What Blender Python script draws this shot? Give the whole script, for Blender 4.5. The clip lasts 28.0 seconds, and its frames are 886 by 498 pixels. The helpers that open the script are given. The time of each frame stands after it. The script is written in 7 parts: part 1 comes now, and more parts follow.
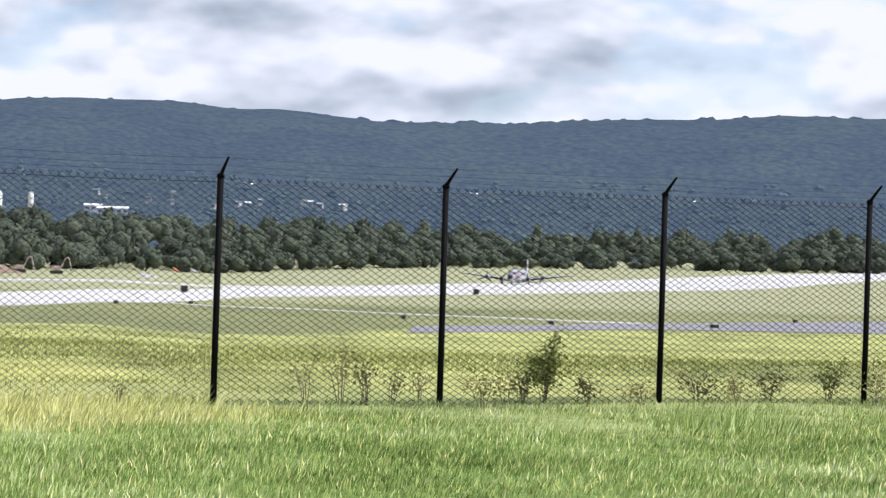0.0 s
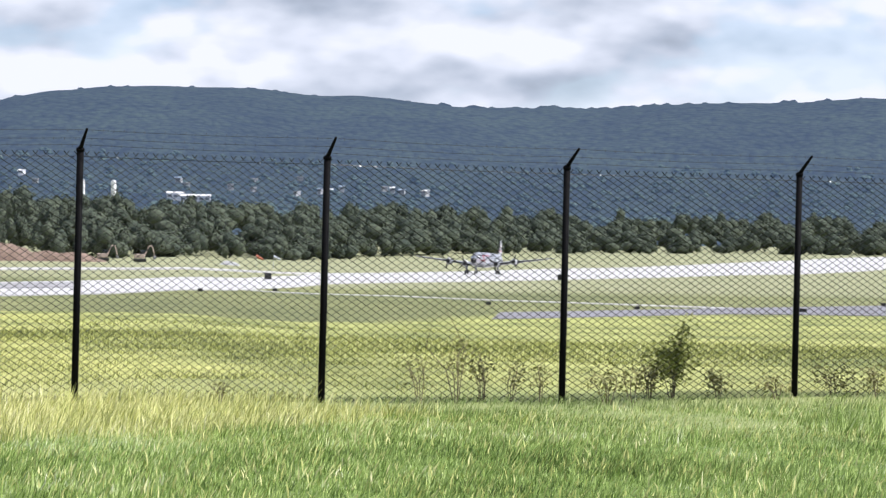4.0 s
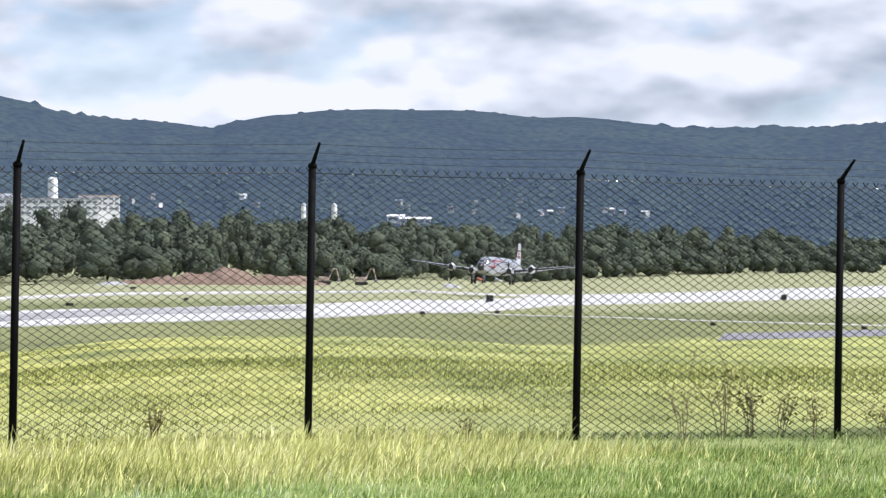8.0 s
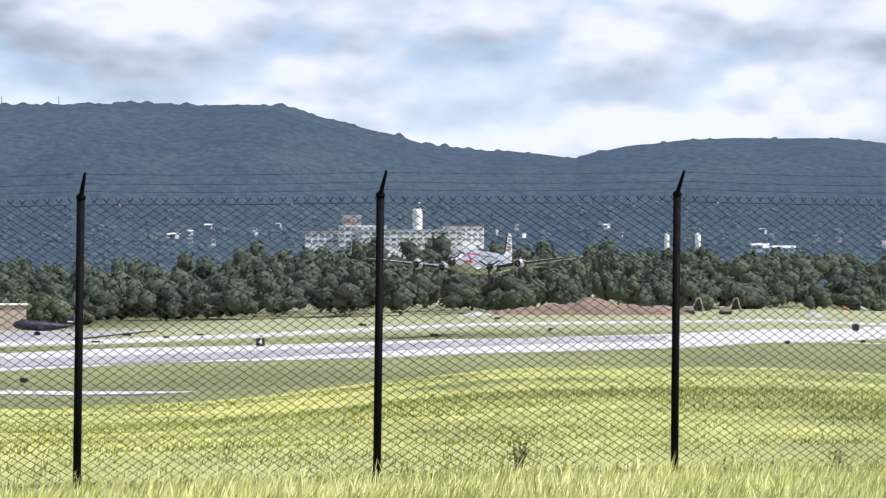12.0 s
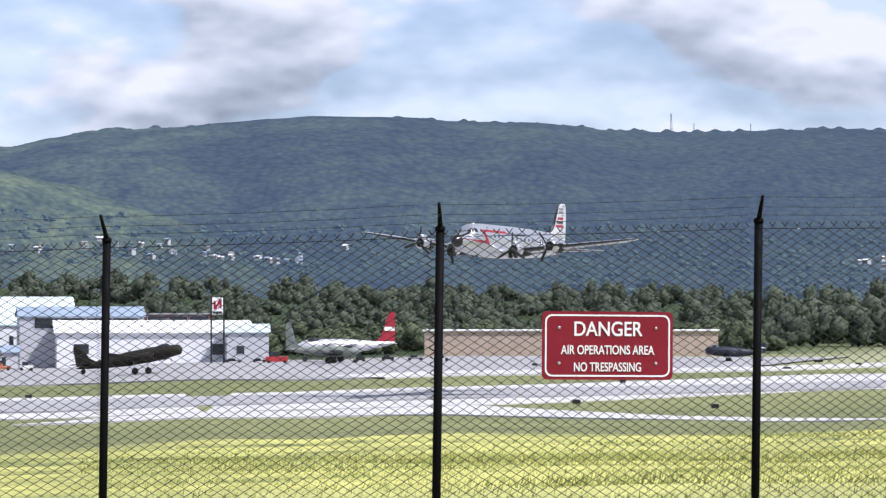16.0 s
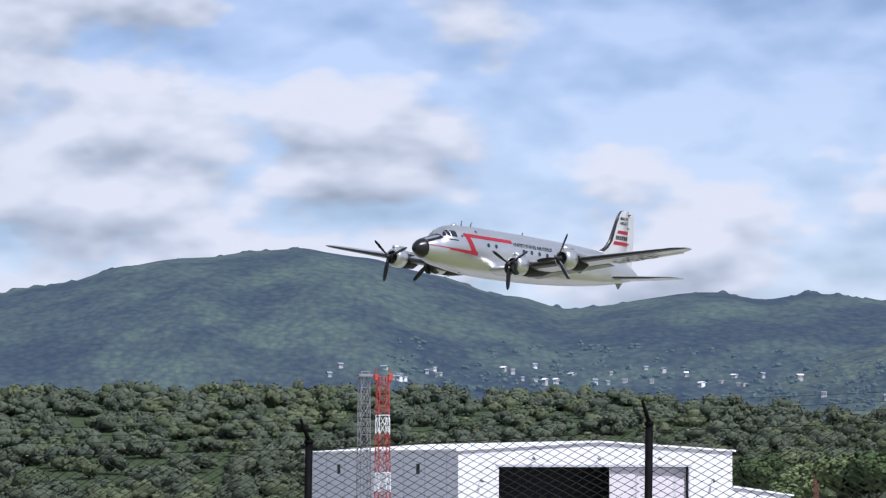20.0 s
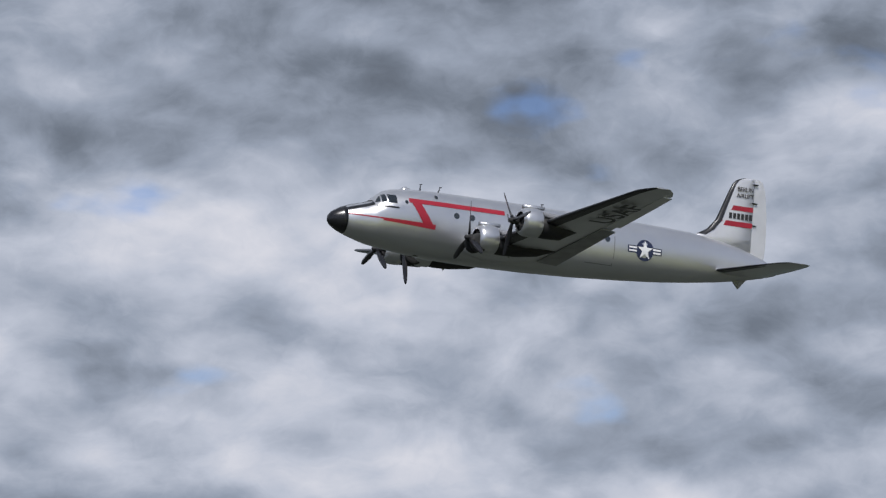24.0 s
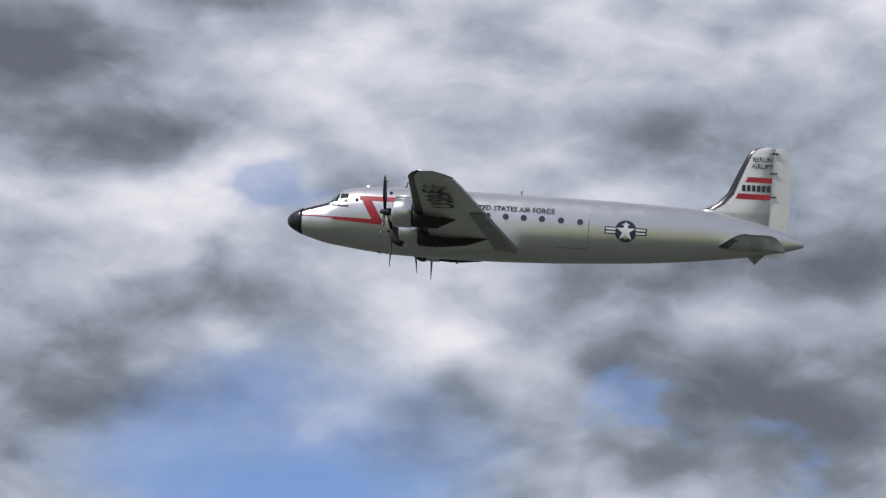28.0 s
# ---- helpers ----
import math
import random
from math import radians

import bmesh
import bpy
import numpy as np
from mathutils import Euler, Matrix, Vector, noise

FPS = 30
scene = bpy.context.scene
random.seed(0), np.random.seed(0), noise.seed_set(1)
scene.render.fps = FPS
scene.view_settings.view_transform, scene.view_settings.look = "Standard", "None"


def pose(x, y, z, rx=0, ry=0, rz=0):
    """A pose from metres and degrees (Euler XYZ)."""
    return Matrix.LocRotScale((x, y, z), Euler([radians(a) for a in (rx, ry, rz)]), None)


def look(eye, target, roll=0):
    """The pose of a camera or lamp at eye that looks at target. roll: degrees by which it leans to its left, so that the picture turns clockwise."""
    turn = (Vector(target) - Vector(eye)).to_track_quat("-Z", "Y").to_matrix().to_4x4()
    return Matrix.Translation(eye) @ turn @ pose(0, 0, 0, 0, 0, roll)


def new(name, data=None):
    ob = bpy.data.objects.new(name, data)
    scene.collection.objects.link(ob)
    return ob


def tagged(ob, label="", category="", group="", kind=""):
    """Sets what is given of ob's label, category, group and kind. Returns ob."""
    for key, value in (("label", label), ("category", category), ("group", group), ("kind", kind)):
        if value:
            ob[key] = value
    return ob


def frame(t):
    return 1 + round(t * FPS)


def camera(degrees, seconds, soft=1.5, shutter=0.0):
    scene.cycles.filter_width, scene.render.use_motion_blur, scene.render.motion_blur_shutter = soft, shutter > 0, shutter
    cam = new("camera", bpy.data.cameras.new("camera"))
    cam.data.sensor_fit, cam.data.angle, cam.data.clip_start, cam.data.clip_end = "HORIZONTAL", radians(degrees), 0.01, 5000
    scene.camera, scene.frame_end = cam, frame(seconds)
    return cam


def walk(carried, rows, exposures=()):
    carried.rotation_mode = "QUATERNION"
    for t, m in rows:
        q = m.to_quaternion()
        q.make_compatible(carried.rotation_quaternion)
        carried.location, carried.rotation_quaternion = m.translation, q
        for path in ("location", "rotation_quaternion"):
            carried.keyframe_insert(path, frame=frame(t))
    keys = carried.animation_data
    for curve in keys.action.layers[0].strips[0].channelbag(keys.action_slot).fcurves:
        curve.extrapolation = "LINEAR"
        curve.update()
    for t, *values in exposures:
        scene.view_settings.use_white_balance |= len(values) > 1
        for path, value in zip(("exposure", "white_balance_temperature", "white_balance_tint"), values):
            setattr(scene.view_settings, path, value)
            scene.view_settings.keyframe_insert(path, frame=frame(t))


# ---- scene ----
PATH = [  # seconds, yaw, pitch, roll, metres ahead
    (0.0, -9.94, 0.07, 1.05, -5.77),
    (0.5, -10.40, 0.01, 0.99, -3.75),
    (1.0, -10.35, -0.03, 0.98, -3.40),
    (1.5, -10.23, -0.01, 1.05, -3.41),
    (2.0, -10.08, 0.01, 1.02, -3.38),
    (2.5, -9.80, -0.03, 0.94, -3.37),
    (3.0, -9.44, -0.12, 0.81, -3.37),
    (3.5, -8.98, -0.21, 0.68, -3.36),
    (5.5, -7.05, -0.05, 0.69, -3.25),
    (6.0, -6.50, 0.01, 0.64, -3.24),
    (6.5, -5.92, 0.04, 0.57, -3.24),
    (7.0, -5.59, 0.05, 0.38, -1.76),
    (7.5, -4.98, 0.06, 0.23, -1.87),
    (8.0, -4.64, 0.15, 0.18, -0.53),
    (8.5, -4.10, 0.29, 0.11, 0.01),
    (9.0, -3.36, 0.46, -0.07, 0.02),
    (9.5, -2.48, 0.61, -0.13, 0.03),
    (10.0, -1.58, 0.70, -0.13, 0.00),
    (10.5, -0.65, 0.72, -0.11, -0.01),
    (11.0, 0.20, 0.67, -0.09, -0.05),
    (11.5, 0.95, 0.67, -0.11, -0.10),
    (13.5, 5.01, 0.76, -0.20, -0.37),
    (14.0, 6.54, 0.83, -0.22, -0.43),
    (14.5, 8.24, 0.86, -0.23, -0.45),
    (15.0, 9.97, 0.90, -0.17, -0.47),
    (15.5, 11.65, 0.96, -0.19, -0.48),
    (16.0, 13.86, 1.15, -0.04, 0.69),
    (16.5, 15.90, 1.40, 0.04, 1.13),
    (17.0, 18.04, 1.67, -0.00, 1.05),
    (17.5, 20.37, 1.98, -0.02, 1.02),
    (18.0, 23.02, 2.29, 0.01, 0.98),
    (18.5, 25.86, 2.63, 0.03, 0.95),
    (19.0, 28.98, 2.98, 0.02, 0.95),
    (19.5, 32.34, 3.40, 0.02, 0.96),
    (20.0, 35.95, 3.89, 0.03, 0.95),
    (20.5, 39.90, 4.52, -0.06, 0.95),
    (21.0, 44.06, 5.22, -0.05, 0.96),
    (21.5, 49.00, 6.03, -0.05, 0.96),
    (22.0, 54.55, 6.87, -0.05, 0.96),
    (22.5, 60.40, 7.65, -0.03, 0.96),
    (23.5, 72.20, 9.60, 0.00, 0.96),
    (24.5, 85.00, 11.40, 0.00, 0.96),
    (25.0, 92.10, 12.20, 0.05, 0.96),
    (25.5, 99.50, 12.90, 0.15, 0.96),
    (26.0, 107.10, 13.60, 0.30, 0.96),
    (26.5, 115.00, 14.30, 0.50, 0.96),
    (27.0, 122.30, 15.10, 0.50, 0.96),
    (27.5, 129.50, 16.10, 0.50, 0.96),
    (28.0, 136.50, 16.80, 0.50, 0.96),
]
LENS = 15.477
cam = camera(LENS, 28.0, soft=1.3)
EYE_Z = 1.75


def cam_pose(yaw, pitch, roll, ahead):
    y, p = radians(yaw), radians(pitch)
    eye = Vector((0.0, ahead, EYE_Z))
    way = Vector((-math.sin(y) * math.cos(p), math.cos(y) * math.cos(p), math.sin(p)))
    return look(eye, eye + way * 100, roll)


EXPOSURES = [(0.0, 0.3, 6100, 14), (11.0, 0.29, 6050, 13), (14.0, 0.29, 6000, 15), (16.0, 0.24, 5950, 16), (17.0, 0.09, 5900, 16), (19.0, 0.06, 5850, 16), (21.0, -0.05, 5900, 13), (22.5, -0.2, 6000, 13), (24.5, -0.36, 6100, 13), (26.0, -0.28, 6200, 13), (28.0, -0.10, 6350, 14)]
walk(cam, [(t, cam_pose(a, b, c, d)) for t, a, b, c, d in PATH], EXPOSURES)

# ---- daylight ----
SUN_EL, SUN_AZ = 52.0, -105.0   # degrees up; degrees turned from straight ahead, left positive
sun_dir = Vector((-math.sin(radians(SUN_AZ)) * math.cos(radians(SUN_EL)), math.cos(radians(SUN_AZ)) * math.cos(radians(SUN_EL)), math.sin(radians(SUN_EL))))
sun_data = bpy.data.lights.new("sun", "SUN")
sun_data.energy, sun_data.angle, sun_data.color = 5.0, radians(1.5), (1.0, 0.95, 0.87)
sun = new("sun", sun_data)
sun.matrix_world = look((0, 0, 300), Vector((0, 0, 300)) - sun_dir)


def build_world():
    w = bpy.data.worlds.new("sky")
    scene.world = w
    w.use_nodes = True
    nt = w.node_tree
    nt.nodes.clear()
    N, L = nt.nodes.new, nt.links.new
    out, bg = N("ShaderNodeOutputWorld"), N("ShaderNodeBackground")
    sky = N("ShaderNodeTexSky")
    sky.sky_type, sky.sun_disc = "NISHITA", False
    sky.sun_elevation, sky.sun_rotation = radians(SUN_EL), radians(-SUN_AZ)
    sky.air_density, sky.dust_density, sky.ozone_density = 1.0, 0.2, 3.0
    scale = N("ShaderNodeVectorMath")
    scale.operation = "SCALE"
    scale.inputs["Scale"].default_value = 0.115
    tint = N("ShaderNodeVectorMath")
    tint.operation = "MULTIPLY"
    tint.inputs[1].default_value = (0.92, 0.96, 1.12)
    L(sky.outputs[0], tint.inputs[0])
    L(tint.outputs[0], scale.inputs[0])
    co = N("ShaderNodeTexCoord")
    sep = N("ShaderNodeSeparateXYZ")
    L(co.outputs["Generated"], sep.inputs[0])

    def math_node(op, a, b=None, c=None):
        m = N("ShaderNodeMath")
        m.operation = op
        for k, v in enumerate((a, b, c)):
            if v is None:
                continue
            if isinstance(v, (int, float)):
                m.inputs[k].default_value = v
            else:
                L(v, m.inputs[k])
        return m.outputs[0]

    def noise_node(vec, s, detail, rough, dist=0.0):
        n = N("ShaderNodeTexNoise")
        n.inputs["Scale"].default_value, n.inputs["Detail"].default_value = s, detail
        n.inputs["Roughness"].default_value, n.inputs["Distortion"].default_value = rough, dist
        L(vec, n.inputs["Vector"])
        return n.outputs["Fac"]

    # heaps about twice as wide as high, all round the sky
    def sheet(stretch, raised=0.0):
        n = N("ShaderNodeCombineXYZ")
        L(sep.outputs[0], n.inputs[0])
        L(sep.outputs[1], n.inputs[1])
        L(math_node("MULTIPLY", math_node("ADD", sep.outputs[2], raised), stretch), n.inputs[2])
        return n.outputs[0]

    def span(value, lo, hi):
        n = N("ShaderNodeMapRange")
        n.interpolation_type = "SMOOTHSTEP"
        n.inputs["From Min"].default_value, n.inputs["From Max"].default_value = lo, hi
        L(value, n.inputs["Value"])
        return n.outputs[0]

    def rounded(vec, k):
        """Rounded heads, 0 between them and about 0.7 on top."""
        n = N("ShaderNodeTexVoronoi")
        n.feature = "SMOOTH_F1"
        n.inputs["Scale"].default_value, n.inputs["Detail"].default_value = k, 3.0
        n.inputs["Roughness"].default_value, n.inputs["Smoothness"].default_value = 0.5, 0.5
        L(vec, n.inputs["Vector"])
        return math_node("SUBTRACT", 0.75, n.outputs["Distance"])

    def heaped(vec, k, wide):
        """Heads and fine noise over broad banks."""
        fine = noise_node(vec, k, 6.0, 0.5)
        banks = noise_node(vec, wide, 3.0, 0.5)
        top = math_node("MULTIPLY", math_node("ADD", rounded(vec, k * 1.1), 0.13), 0.27)
        return math_node("ADD", math_node("ADD", math_node("MULTIPLY", fine, 0.36), math_node("ADD", top, 0.085)), math_node("MULTIPLY", banks, 0.36))

    def bulk(vec):
        return heaped(vec, 15.0, 5.0)

    def overcast(vec):
        return heaped(vec, 9.0, 4.0)

    def mixed(f, a, b):
        return math_node("ADD", a, math_node("MULTIPLY", f, math_node("SUBTRACT", b, a)))

    d = bulk(sheet(2.1))
    # the side of a heap that faces up is lit
    lit = math_node("SUBTRACT", d, bulk(sheet(2.1, 0.009)))
    # the deck closes and thickens towards the west
    west = span(math_node("ADD", math_node("MULTIPLY", sep.outputs[0], -0.966), math_node("MULTIPLY", sep.outputs[1], -0.259)), 0.44, 0.64)
    deck = overcast(sheet(1.9))
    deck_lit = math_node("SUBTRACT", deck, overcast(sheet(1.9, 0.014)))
    thick = noise_node(sheet(2.6), 6.0, 4.0, 0.5)
    fair = math_node("ADD", 0.71, math_node("MULTIPLY", lit, 2.4))
    fair = math_node("SUBTRACT", fair, math_node("MULTIPLY", math_node("SUBTRACT", thick, 0.5), 0.55))
    fair = math_node("SUBTRACT", fair, math_node("MULTIPLY", math_node("SUBTRACT", d, 0.5), 0.35))
    fair = math_node("SUBTRACT", fair, math_node("MULTIPLY", math_node("MAXIMUM", math_node("SUBTRACT", sep.outputs[2], 0.07), 0.0), 0.5))
    fair = math_node("MINIMUM", fair, 0.86)
    # the overcast: broad soft banks, with torn edges and small bright breaks
    drift = N("ShaderNodeTexNoise")
    drift.inputs["Scale"].default_value, drift.inputs["Detail"].default_value = 16.0, 5.0
    L(sheet(1.7), drift.inputs["Vector"])
    torn = N("ShaderNodeVectorMath")
    torn.operation = "MULTIPLY_ADD"
    torn.inputs[1].default_value = (0.11, 0.11, 0.11)
    L(drift.outputs["Color"], torn.inputs[0])
    L(sheet(1.7), torn.inputs[2])

    def bank(az, el, r):
        """One cloud bank or gap, wider than high: 1 in its middle."""
        a, up = radians(az), radians(el)
        n = N("ShaderNodeVectorMath")
        n.operation = "DISTANCE"
        n.inputs[1].default_value = (-math.sin(a) * math.cos(up) + 0.055, math.cos(a) * math.cos(up) + 0.055, 1.7 * math.sin(up) + 0.055)
        L(torn.outputs[0], n.inputs[0])
        return span(n.outputs["Value"], r, r * 0.15)

    depth = noise_node(torn.outputs[0], 6.5, 8.0, 0.52)
    grey = math_node("ADD", 0.525, math_node("MULTIPLY", deck_lit, 3.0))
    grey = math_node("ADD", grey, math_node("MULTIPLY", math_node("SUBTRACT", noise_node(torn.outputs[0], 30.0, 9.0, 0.6), 0.5), 0.45))
    grey = math_node("SUBTRACT", grey, math_node("MULTIPLY", math_node("SUBTRACT", depth, 0.5), 1.15))
    grey = math_node("SUBTRACT", grey, math_node("MULTIPLY", math_node("SUBTRACT", deck, 0.5), 0.45))
    for az, el, r, f in ((143, 20.5, 0.12, 0.22), (130.5, 15.6, 0.12, 0.34), (143, 14.6, 0.09, 0.24), (94, 8.4, 0.12, 0.22), (88.5, 15.0, 0.10, 0.16), (60, 7.8, 0.08, 0.16), (54.5, 8.2, 0.07, 0.20), (48, 8.6, 0.09, 0.24)):
        grey = math_node("SUBTRACT", grey, math_node("MULTIPLY", bank(az, el, r), f))
    for az, el, r, f in ((138, 18.8, 0.08, 0.10), (60.5, 10.4, 0.08, 0.14), (97, 10.4, 0.06, 0.16), (59.5, 4.6, 0.08, 0.26), (55, 4.2, 0.06, 0.12)):
        grey = math_node("ADD", grey, math_node("MULTIPLY", bank(az, el, r), f))
    grey = math_node("MINIMUM", math_node("MAXIMUM", grey, 0.05), 0.97)
    shade = N("ShaderNodeValToRGB")
    e = shade.color_ramp.elements
    e[0].position, e[0].color = 0.0, (0.125, 0.14, 0.16, 1)
    e[1].position, e[1].color = 1.0, (0.91, 0.895, 0.90, 1)
    for at, c in ((0.25, (0.22, 0.25, 0.29, 1)), (0.5, (0.41, 0.455, 0.52, 1)), (0.75, (0.66, 0.69, 0.745, 1))):
        shade.color_ramp.elements.new(at).color = c
    L(mixed(west, fair, grey), shade.inputs[0])
    # blue shows in the gaps, less of it low down and in the west
    low = math_node("SUBTRACT", 1.0, span(sep.outputs[2], 0.02, 0.13))
    gap = math_node("ADD", math_node("MULTIPLY", low, 0.03), math_node("MULTIPLY", west, 0.16))
    cover = span(math_node("ADD", d, gap), 0.34, 0.47)
    cover = math_node("MAXIMUM", cover, math_node("ADD", 0.48, math_node("MULTIPLY", low, 0.18)))
    cover = math_node("SUBTRACT", cover, math_node("MULTIPLY", bank(139.6, 12.4, 0.085), 1.0))
    mix = N("ShaderNodeMix")
    mix.data_type = "RGBA"
    L(cover, mix.inputs["Factor"])
    L(scale.outputs[0], mix.inputs["A"])
    L(shade.outputs[0], mix.inputs["B"])
    L(mix.outputs["Result"], bg.inputs[0])
    bg.inputs[1].default_value = 1.0
    L(bg.outputs[0], out.inputs[0])


build_world()


# ---- materials ----
class Mat:
    """A node material in short: colours mixed by noise, roughness, bump."""

    def __init__(self, name, rough=0.7, metal=0.0, spec=0.5):
        self.m = bpy.data.materials.new(name)
        self.m.use_nodes = True
        self.nt = self.m.node_tree
        self.bsdf = self.nt.nodes["Principled BSDF"]
        self.bsdf.inputs["Roughness"].default_value = rough
        self.bsdf.inputs["Metallic"].default_value = metal
        self.bsdf.inputs["Specular IOR Level"].default_value = spec
        self.co = self.N("ShaderNodeTexCoord").outputs["Object"]
        self.normal = None

    def N(self, kind):
        return self.nt.nodes.new(kind)

    def L(self, a, b):
        self.nt.links.new(a, b)

    def world(self):
        self.co = self.N("ShaderNodeNewGeometry").outputs["Position"]
        return self

    def noise(self, scale, detail=6.0, rough=0.6, stretch=None, dist=0.0):
        n = self.N("ShaderNodeTexNoise")
        n.inputs["Scale"].default_value, n.inputs["Detail"].default_value = scale, detail
        n.inputs["Roughness"].default_value, n.inputs["Distortion"].default_value = rough, dist
        vec = self.co
        if stretch:
            mp = self.N("ShaderNodeMapping")
            mp.inputs["Scale"].default_value = stretch
            self.L(vec, mp.inputs[0])
            vec = mp.outputs[0]
        self.L(vec, n.inputs["Vector"])
        return n.outputs["Fac"]

    def voronoi(self, scale, stretch=None):
        n = self.N("ShaderNodeTexVoronoi")
        n.inputs["Scale"].default_value = scale
        vec = self.co
        if stretch:
            mp = self.N("ShaderNodeMapping")
            mp.inputs["Scale"].default_value = stretch
            self.L(vec, mp.inputs[0])
            vec = mp.outputs[0]
        self.L(vec, n.inputs["Vector"])
        return n

    def ramp(self, fac, *stops):
        r = self.N("ShaderNodeValToRGB")
        e = r.color_ramp.elements
        while len(e) < len(stops):
            e.new(0.5)
        for k, (p, c) in enumerate(stops):
            e[k].position = p
            e[k].color = (*c, 1) if len(c) == 3 else c
        self.L(fac, r.inputs[0])
        return r.outputs[0]

    def mix(self, fac, a, b, blend="MIX"):
        m = self.N("ShaderNodeMix")
        m.data_type, m.blend_type = "RGBA", blend
        for name, v in (("Factor", fac), ("A", a), ("B", b)):
            if isinstance(v, (int, float)):
                m.inputs[name].default_value = v
            elif isinstance(v, tuple):
                m.inputs[name].default_value = (*v, 1)
            else:
                self.L(v, m.inputs[name])
        return m.outputs["Result"]

    def math(self, op, a, b=0.0):
        m = self.N("ShaderNodeMath")
        m.operation = op
        for k, v in enumerate((a, b)):
            if isinstance(v, (int, float)):
                m.inputs[k].default_value = v
            else:
                self.L(v, m.inputs[k])
        return m.outputs[0]

    def random(self):
        return self.N("ShaderNodeObjectInfo").outputs["Random"]

    def island(self):
        return self.N("ShaderNodeNewGeometry").outputs["Random Per Island"]

    def color(self, c):
        if isinstance(c, tuple):
            self.bsdf.inputs["Base Color"].default_value = (*c, 1)
        else:
            self.L(c, self.bsdf.inputs["Base Color"])
        return self

    def rough(self, r):
        self.L(r, self.bsdf.inputs["Roughness"])
        return self

    def bump(self, h, strength=0.3, dist=0.05):
        b = self.N("ShaderNodeBump")
        b.inputs["Strength"].default_value, b.inputs["Distance"].default_value = strength, dist
        self.L(h, b.inputs["Height"])
        if self.normal:
            self.L(self.normal, b.inputs["Normal"])
        self.normal = b.outputs[0]
        self.L(self.normal, self.bsdf.inputs["Normal"])
        return self

    def glow(self, c, strength):
        self.bsdf.inputs["Emission Color"].default_value = (*c, 1)
        self.bsdf.inputs["Emission Strength"].default_value = strength
        return self


def paint(name, c, rough=0.5, metal=0.0, vary=0.12, scale=1.5, spec=0.5):
    """Painted or coated surface with faint stains."""
    m = Mat(name, rough, metal, spec)
    dark = tuple(v * (1 - vary) for v in c)
    light = tuple(min(1, v * (1 + vary * 0.6)) for v in c)
    f = m.noise(scale, 8, 0.65)
    m.color(m.ramp(f, (0.3, dark), (0.7, light)))
    m.rough(m.ramp(m.noise(scale * 4, 5), (0.3, (rough * 0.85,) * 3), (0.7, (min(1, rough * 1.15),) * 3)))
    return m.m


